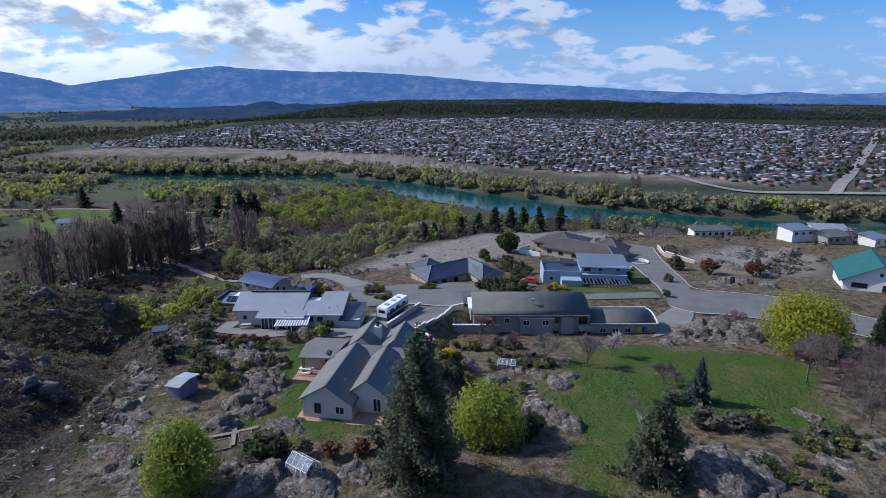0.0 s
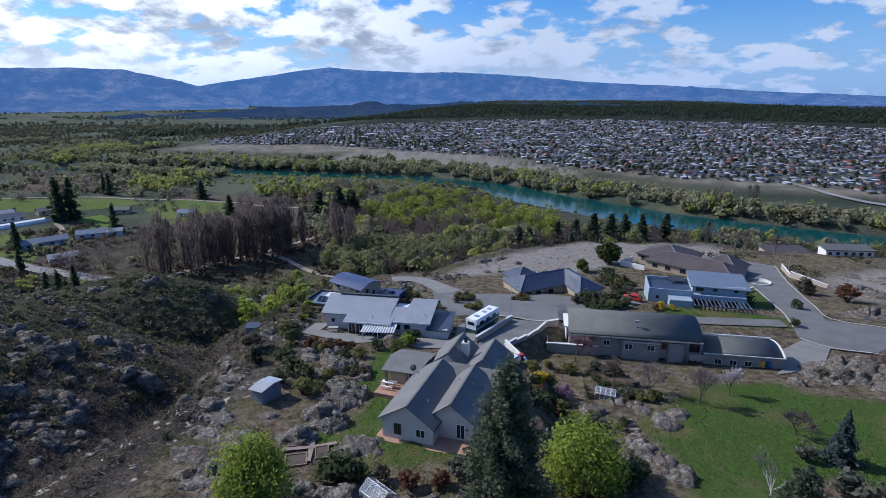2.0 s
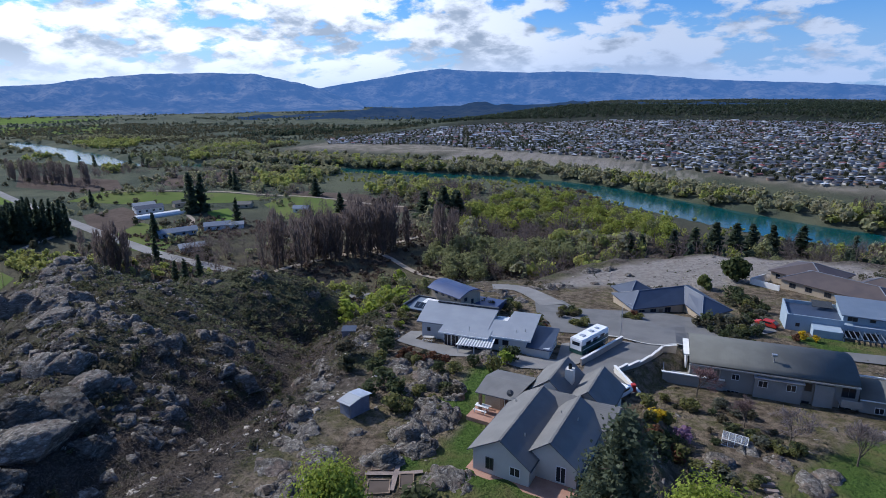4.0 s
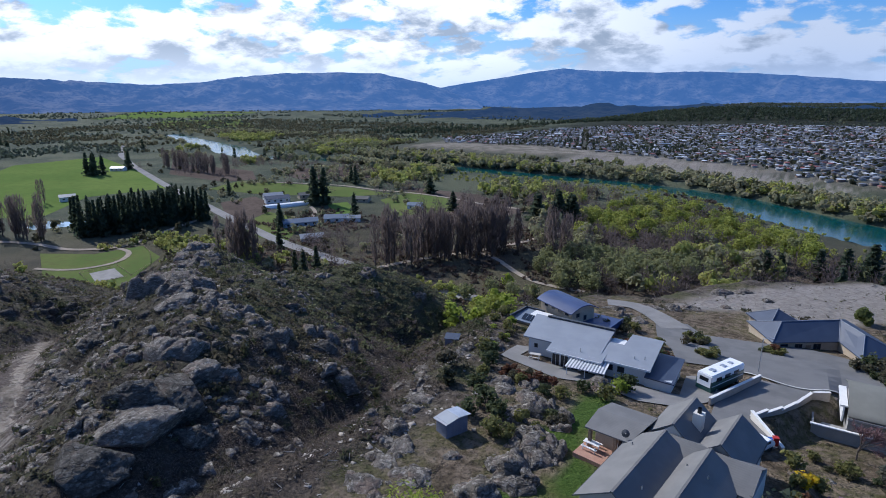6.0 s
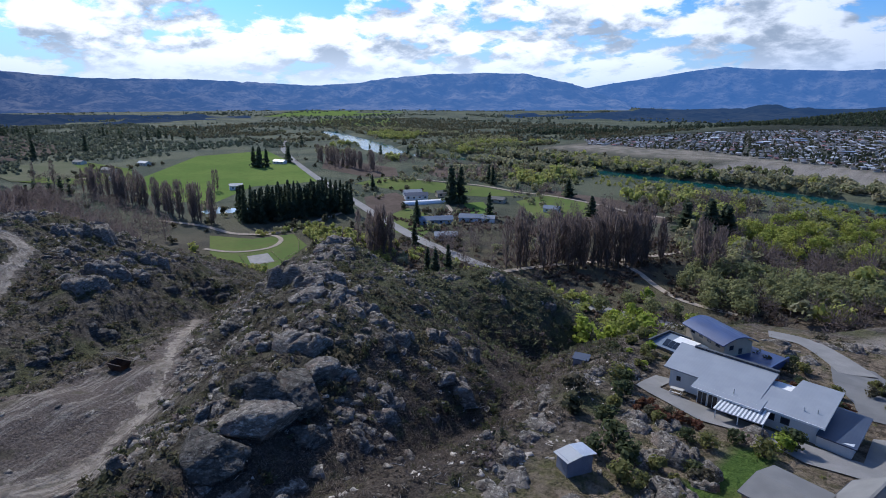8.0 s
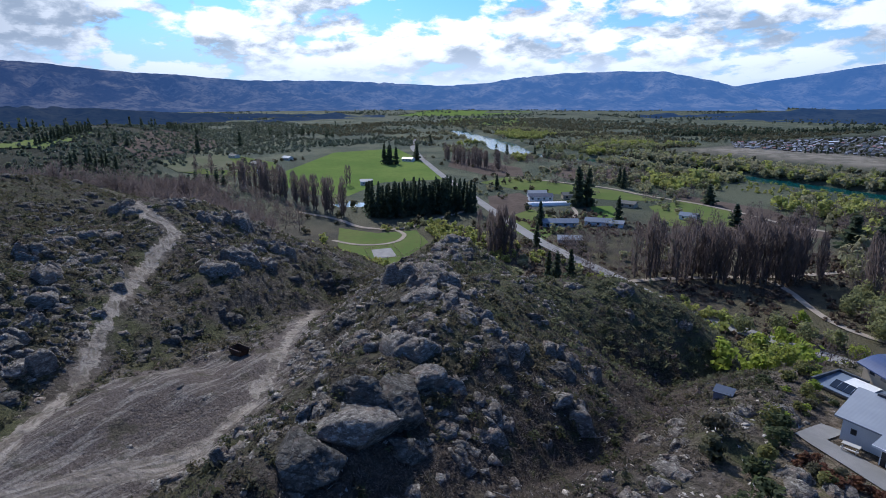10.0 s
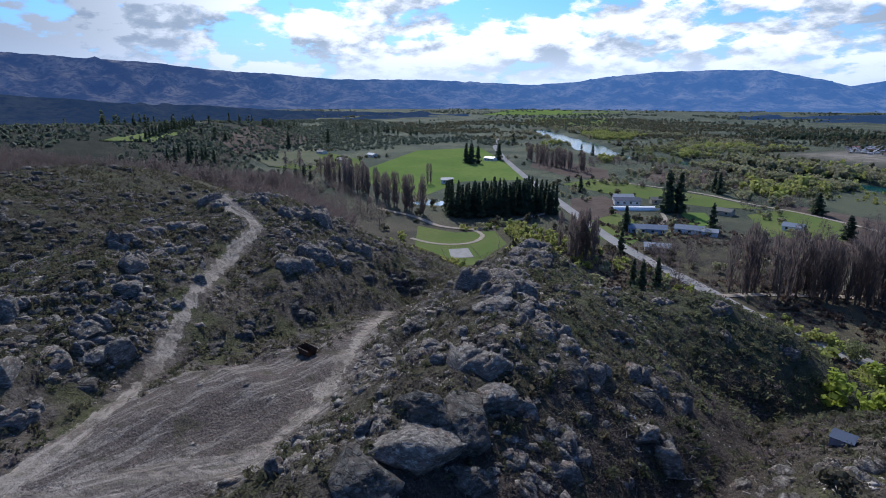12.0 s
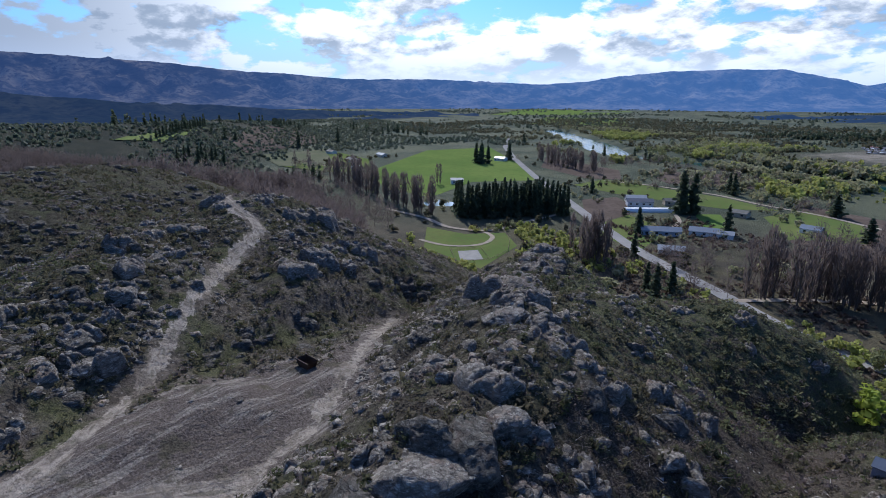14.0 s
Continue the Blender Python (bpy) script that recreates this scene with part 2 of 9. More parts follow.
RIDGE_F = [(-126, 35, -45.5), (-142.8, 42, -41.2), (-152, 50, -42.5), (-160, 54, -42.2), (-165, 62, -44.8), (-165, 70, -48), (-161, 77, -53.5)]
RIDGE_C = [(-150, -140, -26), (-215, -45, -30), (-280, -12, -33), (-335, 14, -46), (-375, 40, -68)]
SADDLE = [(-66, -14, -43), (-80, 8, -43.2), (-92, 22, -43.6), (-102, 39, -45), (-119, 52, -48.8), (-140, 68, -57), (-175, 100, -78)]
RIDGE_E = [(-93, 70, -38.5), (-104, 92, -43.5), (-103, 110, -46.5), (-97, 122, -48), (-89, 132, -52), (-80, 139, -58), (-68, 152, -69)]
RIDGE_D = [(-500, -420, -20), (-720, -230, -38), (-1000, -50, -52), (-1250, 50, -60), (-1500, 160, -76)]
TRACK = [(-72, 0, 3), (-80.4, 6.2, 2.4), (-84.3, 8.6, 2.0), (-89.8, 11.3, 1.7), (-98, 14.3, 1.5), (-106.4, 17.2, 1.4), (-116, 19.6, 1.4), (-125, 22.1, 1.4), (-137.5, 25.5, 1.4), (-153.7, 30.3, 1.5),
         (-164.3, 35.2, 1.6), (-170.5, 37.6, 1.8), (-176, 36.8, 2.0), (-181, 33, 2.4), (-192, 30, 3)]
TRACK_B = [(-74, 6, 2.4), (-76, 18, 2.0), (-77.5, 29, 1.7), (-85.3, 36.7, 1.4), (-94.8, 42.2, 1.3), (-109, 49.7, 1.2), (-122, 57, 1.1), (-130, 61, 0.9)]


def street_level(x, y):
    z = np.interp(y, [30, 45, 58, 72, 85, 95, 105, 120, 145, 165, 200, 230], [-39.5, -40.4, -41.0, -41.7, -43.4, -44.8, -45.8, -47.5, -51.0, -53.5, -55.5, -56.5])
    drop = 2.6 * sstep(x - np.interp(y, [45, 80, 91, 107], [1, 0.5, -3.4, 4.5]), 0.2, 3.4) * (1 - sstep(y, 98, 128)) * sstep(y, 45, 62)
    return z - drop


def ground_height(x, y):
    x, y = np.asarray(x, float), np.asarray(y, float)
    rough = wobble(x, y, 26, 1) * 1.5 + wobble(x, y, 7, 2) * 0.75 + wobble(x, y, 2.6, 9) * 0.28

    def ridge(line, slope, w):
        d, (z,) = along(x, y, line)
        return z - slope * (np.sqrt(d * d + w * w) - w)
    hills = smax(ridge(RIDGE_A, 0.57, 5), ridge(RIDGE_B, 0.52, 8), 3)
    hills = smax(hills, ridge(RIDGE_F, 0.6, 5), 2)
    hills = smax(hills, ridge(RIDGE_E, 0.5, 7), 3)
    hills = smax(hills, ridge(SADDLE, 0.3, 6), 2)
    hills = smax(hills, ridge(RIDGE_C, 0.38, 12), 5)
    hills = smax(hills, ridge(RIDGE_D, 0.2, 40), 10)
    d = inside(x, y, PLATEAU)
    top = street_level(x, y) - 0.74 * (np.sqrt(np.maximum(d, 0) ** 2 + 9) - 3)
    garden = 1 - sstep(d, -6, 3)
    land = smax(hills, top, 2.5)
    wild = sstep(land, PLAIN - 4, PLAIN + 10) * (1 - garden)
    dt = np.minimum(*(np.maximum(along(x, y, l)[0] - 2, 0) for l in (TRACK, TRACK_B)))
    land = land + rough * wild * (0.25 + 0.75 * sstep(dt, 0, 6)) + wobble(x, y, 5, 4) * 0.12 * garden
    z = smax(land, np.full_like(land, PLAIN), 4)
    dr, (half,) = along(x, y, RIVER)
    north = y > np.interp(x, [p[0] for p in RIVER], [p[1] for p in RIVER])
    z = np.where(north, z + (TERRACE - PLAIN) * sstep(dr, 70, 150) * sstep(x, -700, -480), z)
    far = sstep(y, 1850, 2250)
    z = z + far * (26 * sstep(x, -700, -200) * (1 - sstep(x, 900, 1500)) + 5 * wobble(x, y, 260, 6))
    z = np.where(dr < half + 14, np.minimum(z, WATER - 2.5 + 7.5 * sstep(dr - half, -6, 12)), z)
    return z


def height_at(x, y):
    return float(ground_height(np.array([x]), np.array([y]))[0])


def spaced(*runs):
    """Grid lines from (start, end, step) runs."""
    out = []
    for a, b, s in runs:
        out += list(np.linspace(a, b, max(int(round((b - a) / s)), 1), endpoint=False))
    return np.array([*out, runs[-1][1]])


gx = spaced((-4900, -1400, 140), (-1400, -640, 18), (-640, -225, 9), (-225, 75, 1.3), (75, 380, 7), (380, 1200, 20), (1200, 4900, 150))
gy = spaced((-2500, -300, 150), (-300, -40, 12), (-40, 225, 1.3), (225, 700, 8), (700, 2300, 26), (2300, 4900, 120))
GX, GY = np.meshgrid(gx, gy)
GZ = ground_height(GX, GY)
nx, ny = len(gx), len(gy)
idx = np.arange(nx * ny).reshape(ny, nx)
quads = np.stack([idx[:-1, :-1], idx[:-1, 1:], idx[1:, 1:], idx[1:, :-1]], -1).reshape(-1, 4)
LAWN_EAST = [(13.6, 70.3), (18.6, 76.5), (26.6, 86.6), (37.8, 90), (41, 86), (54.6, 85), (60, 78), (53, 70), (50.5, 58), (42, 61), (35, 64), (31, 63), (24, 56), (20.5, 50), (18.5, 44), (15.5, 43), (14, 47), (15.5, 52), (17.5, 56), (18.6, 59), (18.6, 62.3), (16, 68)]
LAWN_WEST = [(-28.1, 68.8), (-25.7, 68.8), (-23.8, 72.9), (-23.8, 77.0), (-24.2, 83), (-22, 86), (-20.6, 83), (-20.1, 77.7), (-19.0, 73.4), (-17.7, 68.3), (-17.2, 63.8), (-17.7, 61.6), (-17.0, 59.1), (-15.8, 58.2), (-11.7, 57.8), (-7.5, 57.5), (-8.1, 55.5), (-11.6, 54.1), (-17.4, 52.4), (-20.1, 52.3), (-20.6, 55.5), (-20.7, 57.0), (-19.5, 58.4), (-21.3, 56.5), (-24.0, 55.6), (-24.8, 56.9), (-22.7, 58.8), (-20.8, 61.3), (-19.8, 65.6), (-20.2, 68.5), (-21.9, 69.1), (-23.5, 68.0), (-25.1, 66.9), (-26.5, 66.4)]
LAWN_NORTH = [(25, 125), (31, 119.5), (40, 117.5), (50, 117), (51.3, 122.5), (43, 124), (32, 127)]
LAWN_STREET = [(46, 138), (50, 130), (53.5, 131.5), (55, 149), (49.6, 148.5)]
GRAVEL = [(-24, 150), (-18, 170), (-4, 188), (16, 207), (40, 212), (62, 210), (64, 196), (36, 190), (24, 176), (8, 160), (-8, 158)]
BARE_LOT = [(78, 150), (82, 172), (104, 186), (120, 170), (104, 146), (90, 140)]
SUBURB_BARE = [(-330, 690), (-250, 770), (-160, 780), (-60, 735), (40, 645), (20, 610), (-60, 655), (-200, 690)]

TOWN = [(-520, 850), (-330, 862), (-172, 790), (-60, 752), (46, 658), (129, 586), (234, 556), (308, 494), (420, 470), (640, 430), (980, 700), (1100, 1200), (753, 1480), (532, 1700), (214, 1815), (-137, 1755), (-415, 1515), (-520, 1194), (-620, 1000)]
lawn = np.zeros_like(GX)
edge = wobble(GX, GY, 4, 11) * 0.8
far_off = sstep(np.hypot(GX, GY), 300, 560)
for poly in (LAWN_EAST, LAWN_WEST, LAWN_NORTH, LAWN_STREET):
    lawn = np.maximum(lawn, 1 - sstep(inside(GX, GY, poly) + edge * 0.4, 0.0, 1.4))
dirt = np.zeros_like(GX)
for line in (TRACK, TRACK_B):
    d, (half,) = along(GX, GY, line)
    dirt = np.maximum(dirt, 1 - sstep(d + edge * 1.2, half * 0.55, half * 1.35))
across = np.minimum(along(GX, GY, TRACK)[0], along(GX, GY, TRACK_B)[0])
worn = 1 - sstep(inside(GX, GY, [(-70, -4), (-84, 6), (-96, 17), (-104, 30), (-106, 40), (-118, 51), (-128, 59), (-125, 62), (-108, 53), (-95, 46), (-84, 40), (-75, 33), (-68, 18)]) + 2 * edge, -2, 2.5)
bare = np.maximum(1 - sstep(inside(GX, GY, GRAVEL) + 2 * edge, -2, 4), 1 - sstep(inside(GX, GY, BARE_LOT) + 2 * edge, -3, 5))
bare = np.maximum(bare, 0.8 * (1 - sstep(inside(GX, GY, SUBURB_BARE) + 20 * edge, -15, 15)))
slope = (1 - sstep(inside(GX, GY, [(-72, 78), (-92, 82), (-120, 96), (-160, 112), (-175, 150), (-160, 195), (-100, 200), (-52, 160), (-58, 118)]) + 6 * edge, -6, 6))
# dark scrub tone, with slope shade put into the colour south of the track
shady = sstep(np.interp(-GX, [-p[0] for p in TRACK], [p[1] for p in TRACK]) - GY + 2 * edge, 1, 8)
heath_shade = sstep(-GX + 5 * edge, 90, 112) * (1 - worn) * sstep(across + edge, 2, 6) * (1 - slope) * (0.3 + 0.7 * shady)
heath_shade = np.maximum(heath_shade, 0.6 * (1 - sstep(along(GX, GY, RIDGE_A)[0] + 5 * edge, 14, 30)) * (1 - worn) * sstep(across + edge, 2, 6) * (1 - slope) * sstep(-GX, 52, 66))
d, (gz,) = along(GX, GY, [(-46, 10, 0), (-48, 40, 0), (-54, 64, 0), (-64, 88, 0), (-72, 106, 0)])
scree = (1 - sstep(d + 4 * edge, 6, 17)) * (1 - sstep(GX, -48, -30) * 0.3)
low = 1 - sstep(GZ, PLAIN + 1, PLAIN + 12)
town_floor = sstep(GZ, PLAIN + 5, TERRACE) * (GY > 480) * (1 - sstep(GY, 1000, 1200))
urban = 1 - sstep(inside(GX, GY, TOWN), -25, 10)

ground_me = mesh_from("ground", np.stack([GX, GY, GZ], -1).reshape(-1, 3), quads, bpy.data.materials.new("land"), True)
for name, arr in (("lawn", lawn), ("dirt", dirt), ("worn", worn), ("bare", bare), ("scree", scree), ("low", low), ("town", town_floor), ("urban", urban), ("across", across), ("far", far_off), ("slope", slope), ("heath_shade", heath_shade), ("garden", 1 - sstep(inside(GX, GY, PLATEAU) + 3 * edge, -8, 0))):
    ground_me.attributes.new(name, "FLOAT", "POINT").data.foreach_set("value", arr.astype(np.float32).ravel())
land_mat = ground_me.materials[0]
land_mat.use_nodes = True
N = Nodes(land_mat.node_tree)
p = N.add("ShaderNodeTexCoord").outputs["Object"]
mask = {k: N.add("ShaderNodeAttribute", attribute_name=k).outputs["Fac"] for k in ("lawn", "dirt", "worn", "bare", "scree", "low", "town", "urban", "garden", "across", "far", "slope", "heath_shade")}
n1, n2, n3, n4 = N.noise(p, 0.12, 4.0), N.noise(p, 0.7, 5.0, 0.6), N.noise(p, 3.5, 4.0, 0.6), N.noise(p, 0.006, 4.0)
col = N.mix(N.ramp(n2, 0.38, 0.62), (0.065, 0.054, 0.044), (0.145, 0.122, 0.10))
col = N.mix(N.math("MULTIPLY", N.ramp(n1, 0.45, 0.66), 0.8), col, N.mix(N.ramp(n3, 0.4, 0.62), (0.05, 0.056, 0.024), (0.105, 0.112, 0.04)))
grit = N.add("ShaderNodeTexVoronoi", Vector=p, Scale=1.5, feature="F1")
chip = N.math("MULTIPLY", N.ramp(grit.outputs["Distance"], 0.34, 0.22), N.ramp(grit.outputs["Color"], 0.52, 0.6))
col = N.mix(N.math("MULTIPLY", chip, N.ramp(n1, 0.62, 0.4)), col, N.mix(n3, (0.11, 0.10, 0.088), (0.30, 0.275, 0.24)))
col = N.mix(N.math("MULTIPLY", N.ramp(n3, 0.55, 0.75), 0.45), col, (0.16, 0.14, 0.115))
col = N.mix(N.math("MULTIPLY", mask["heath_shade"], 0.85), col, N.mix(N.ramp(N.noise(p, 0.16, 4.0, 0.6), 0.46, 0.6), N.mix(N.ramp(n2, 0.4, 0.6), (0.024, 0.022, 0.016), (0.05, 0.046, 0.03)), N.mix(N.ramp(n3, 0.4, 0.6), (0.034, 0.036, 0.02), (0.062, 0.064, 0.033))))
col = N.mix(N.math("MULTIPLY", mask["slope"], N.ramp(n2, 0.3, 0.6)), col, N.mix(N.ramp(n3, 0.4, 0.62), (0.05, 0.054, 0.03), (0.10, 0.104, 0.05)))
scree_col = N.mix(N.ramp(n3, 0.42, 0.66), (0.044, 0.035, 0.029), (0.12, 0.097, 0.08))
col = N.mix(N.math("MULTIPLY", mask["scree"], N.ramp(n2, 0.25, 0.6)), col, scree_col)
flat = N.add("ShaderNodeSeparateXYZ", Vector=p)
streak = N.add("ShaderNodeCombineXYZ", X=mask["across"], Y=N.math("MULTIPLY", flat.outputs[0], 0.13), Z=N.math("MULTIPLY", flat.outputs[1], 0.13)).outputs[0]
rut = N.noise(streak, 1.3, 6.0, 0.62, 0.5)
pull = N.add("ShaderNodeCombineXYZ", X=N.math("ADD", N.math("MULTIPLY", flat.outputs[0], 0.83), N.math("MULTIPLY", flat.outputs[1], 0.56)), Y=N.math("MULTIPLY", N.math("SUBTRACT", N.math("MULTIPLY", flat.outputs[1], 0.83), N.math("MULTIPLY", flat.outputs[0], 0.56)), 0.11)).outputs[0]
drag = N.noise(pull, 0.75, 7.0, 0.66, 0.6)
ragged = N.math("SUBTRACT", N.noise(p, 1.6, 6.0, 0.65), 0.5)
worn_edge = N.ramp(N.math("ADD", mask["worn"], N.math("MULTIPLY", ragged, 1.1)), 0.38, 0.6)
dirt_edge = N.ramp(N.math("ADD", mask["dirt"], N.math("MULTIPLY", ragged, 1.3)), 0.40, 0.62)
plain_col = N.mix(N.ramp(n4, 0.4, 0.6), (0.098, 0.088, 0.055), (0.115, 0.092, 0.072))
plain_col = N.mix(N.ramp(N.noise(p, 0.03, 4.0), 0.45, 0.62), plain_col, (0.068, 0.057, 0.046))
plain_col = N.mix(N.math("MULTIPLY", N.ramp(N.noise(p, 0.35, 4.0, 0.6), 0.5, 0.7), 0.6), plain_col, (0.085, 0.075, 0.05))
col = N.mix(N.math("MULTIPLY", N.ramp(N.noise(p, 8.0, 3.0, 0.7), 0.48, 0.62), 0.45), col, (0.03, 0.027, 0.022))
# far slopes darkened: cloud shadow put into the ground colour
col = N.mix(mask["far"], col, N.mix(N.ramp(N.noise(p, 0.02, 6.0, 0.65), 0.4, 0.62), (0.014, 0.019, 0.014), (0.034, 0.036, 0.025)))
plain_col = N.mix(mask["far"], plain_col, N.mix(N.ramp(N.noise(p, 0.011, 6.0, 0.65), 0.42, 0.6), (0.055, 0.068, 0.048), (0.10, 0.108, 0.07)))
col = N.mix(mask["garden"], col, N.mix(N.ramp(n2, 0.36, 0.64), N.mix(N.ramp(n1, 0.4, 0.6), (0.08, 0.062, 0.044), (0.105, 0.098, 0.046)), (0.21, 0.165, 0.12)))
col = N.mix(N.math("MULTIPLY", mask["garden"], N.math("MULTIPLY", N.ramp(N.noise(p, 3.2, 5.0, 0.7), 0.52, 0.62), 0.6)), col, (0.04, 0.034, 0.022))
col = N.mix(mask["low"], col, plain_col)
col = N.mix(mask["town"], col, N.mix(N.ramp(N.noise(p, 0.05, 3.0), 0.4, 0.6), (0.15, 0.138, 0.11), (0.24, 0.212, 0.172)))
col = N.mix(mask["urban"], col, N.mix(N.ramp(N.noise(p, 0.06, 4.0, 0.6), 0.4, 0.6), (0.055, 0.06, 0.045), (0.10, 0.098, 0.09)))
col = N.mix(mask["bare"], col, N.mix(N.ramp(n2, 0.35, 0.65), (0.31, 0.28, 0.25), (0.23, 0.205, 0.18)))
worn_col = N.mix(N.ramp(drag, 0.5, 0.6), N.mix(N.ramp(n3, 0.4, 0.6), (0.088, 0.072, 0.062), (0.145, 0.121, 0.104)), N.mix(N.ramp(n3, 0.35, 0.65), (0.18, 0.157, 0.134), (0.265, 0.235, 0.204)))
worn_col = N.mix(N.math("MULTIPLY", N.ramp(N.noise(p, 0.22, 4.0, 0.6), 0.54, 0.64), 0.7), worn_col, N.mix(n3, (0.05, 0.045, 0.03), (0.10, 0.09, 0.06)))
col = N.mix(worn_edge, col, worn_col)
track_col = N.mix(N.ramp(rut, 0.36, 0.62), (0.17, 0.142, 0.115), (0.34, 0.297, 0.247))
track_col = N.mix(N.math("MULTIPLY", N.ramp(n2, 0.5, 0.66), 0.55), track_col, (0.13, 0.108, 0.088))
track_col = N.mix(N.math("MULTIPLY", N.ramp(mask["across"], 0.55, 0.2), 0.5), track_col, (0.12, 0.108, 0.08))
col = N.mix(dirt_edge, col, track_col)
col = N.mix(mask["lawn"], col, N.mix(N.math("MULTIPLY", N.ramp(n1, 0.44, 0.66), 0.85), N.mix(N.ramp(n3, 0.35, 0.65), (0.05, 0.09, 0.02), (0.078, 0.122, 0.028)), N.mix(N.ramp(n2, 0.4, 0.6), (0.105, 0.115, 0.04), (0.14, 0.12, 0.055))))
sh = N.add("ShaderNodeBsdfPrincipled", Base_Color=col, Roughness=0.95)
sh.inputs["Specular IOR Level"].default_value = 0.06
hump = N.math("ADD", N.noise(p, 2.2, 6.0, 0.65), N.math("MULTIPLY", N.noise(p, 0.5, 4.0, 0.6), 1.5))
N.tree.links.new(N.add("ShaderNodeBump", Strength=0.9, Distance=0.7, Height=hump).outputs[0], sh.inputs["Normal"])
N.tree.links.new(sh.outputs[0], N.add("ShaderNodeOutputMaterial").inputs[0])
ground = tagged(new("ground", ground_me), "dry rocky hillsides, gardens and river flats in early spring", "ground", kind="structure")


def ribbon(name, line, mat, lift=0.06, step=4.0, width=None):
    """A strip that follows the ground along a line of (x, y, half width)."""
    pts = []
    for a, b in zip(line[:-1], line[1:]):
        n = max(int(math.hypot(b[0] - a[0], b[1] - a[1]) / step), 1)
        pts += [tuple(a[i] + (b[i] - a[i]) * k / n for i in range(3)) for k in range(n)]
    pts = np.array([*pts, line[-1]])
    for _ in range(3):
        pts[1:-1] = (pts[:-2] + 2 * pts[1:-1] + pts[2:]) / 4
    t = np.gradient(pts[:, :2], axis=0)
    t /= np.linalg.norm(t, axis=1)[:, None]
    side = np.stack([-t[:, 1], t[:, 0]], 1)
    rows = [pts[:, :2] + side * (pts[:, 2:] * k) for k in (-1, -0.33, 0.33, 1)]
    V = np.stack(rows, 1)
    Z = ground_height(V[..., 0], V[..., 1])
    Z = np.maximum(Z, Z.mean(1, keepdims=True)) + lift
    V = np.concatenate([V, Z[..., None]], -1).reshape(-1, 3)
    i = np.arange(len(pts) - 1)[:, None] * 4 + np.arange(3)
    F = np.stack([i, i + 1, i + 5, i + 4], -1).reshape(-1, 4)[:, ::-1]
    return new(name, mesh_from(name, V, F, mat))


def sheet(name, poly, mat, lift=0.08):
    """A flat field on the plain."""
    bm = bmesh.new()
    bm.faces.new([bm.verts.new((x, y, height_at(x, y) + lift)) for x, y in poly])
    bm.normal_update()
    for f in bm.faces:
        if f.normal.z < 0:
            f.normal_flip()
    return part(name, bm, mat)


# river surface
i = [(x, y, h + 9) for x, y, h in RIVER]
river = ribbon("water", i, M["water"], 0.0, 12.0)
co = np.empty(len(river.data.vertices) * 3, np.float32)
river.data.vertices.foreach_get("co", co)
co[2::3] = WATER
river.data.vertices.foreach_set("co", co)
tagged(river, "smooth teal river between wooded banks", "river", kind="structure")


# ---- far mountains ----
def range_of_hills(name, label, crest, r_foot, r_crest, mat, seed, rough):
    """A range seen round the horizon: crest rows are (degrees left, lift over the eye per thousand)."""
    az = np.arange(crest[0][0], crest[-1][0], 0.22 if crest[-1][0] > crest[0][0] else -0.22)
    lift = np.interp(az if crest[-1][0] > crest[0][0] else -az, [c[0] if crest[-1][0] > crest[0][0] else -c[0] for c in crest], [c[1] for c in crest])
    n = 26
    u = np.linspace(0, 1.25, n)
    A, U = np.meshgrid(np.radians(az), u)
    R = r_foot + (r_crest - r_foot) * U
    top = np.broadcast_to(lift * r_crest / 1000.0 - 4, A.shape)
    px, py = A * r_crest, R
    ridged = 1 - 0.65 * np.abs(wobble(px * 1.0, py * 0.55, 420, seed)) - 0.45 * np.abs(wobble(px, py * 0.5, 150, seed + 9))
    fine = wobble(px, py, 120, seed + 3)
    prof = np.where(U <= 1, U ** 1.25, 1 - 0.5 * (U - 1) / 0.25)
    Z = -100 + (top + 100) * prof * (1 + rough * (ridged - 0.8) * (4 * U * (1 - U)).clip(0, 1)) + fine * rough * 40 * prof * (U < 0.97) + 5 * rough * wobble(px, py * 0, 60, seed + 5) * (U > 0.97)
    X, Y = -np.sin(A) * R, np.cos(A) * R
    m, k = A.shape
    ids = np.arange(m * k).reshape(m, k)
    F = np.stack([ids[:-1, :-1], ids[:-1, 1:], ids[1:, 1:], ids[1:, :-1]], -1).reshape(-1, 4)
    return tagged(new(name, mesh_from(name, np.stack([X, Y, Z], -1).reshape(-1, 3), F, mat, True)), label, "mountain", kind="structure")


def distant(name, c1, c2, haze, haze_north, share):
    """Slopes far off: own colour mixed with a blue glow for haze, brighter northwards."""
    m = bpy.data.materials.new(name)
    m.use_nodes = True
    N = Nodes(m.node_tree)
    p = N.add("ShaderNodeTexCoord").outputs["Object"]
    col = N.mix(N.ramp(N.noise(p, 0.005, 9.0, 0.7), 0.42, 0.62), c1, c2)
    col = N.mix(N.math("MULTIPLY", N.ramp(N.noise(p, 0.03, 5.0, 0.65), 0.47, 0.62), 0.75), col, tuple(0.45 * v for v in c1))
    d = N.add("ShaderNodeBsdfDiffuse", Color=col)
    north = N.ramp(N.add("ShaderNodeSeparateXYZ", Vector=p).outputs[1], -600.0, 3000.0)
    e = N.add("ShaderNodeEmission", Color=N.mix(north, haze, haze_north), Strength=1.0)
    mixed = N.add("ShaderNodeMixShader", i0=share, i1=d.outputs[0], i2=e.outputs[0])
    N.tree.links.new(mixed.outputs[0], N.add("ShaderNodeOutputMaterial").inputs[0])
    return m


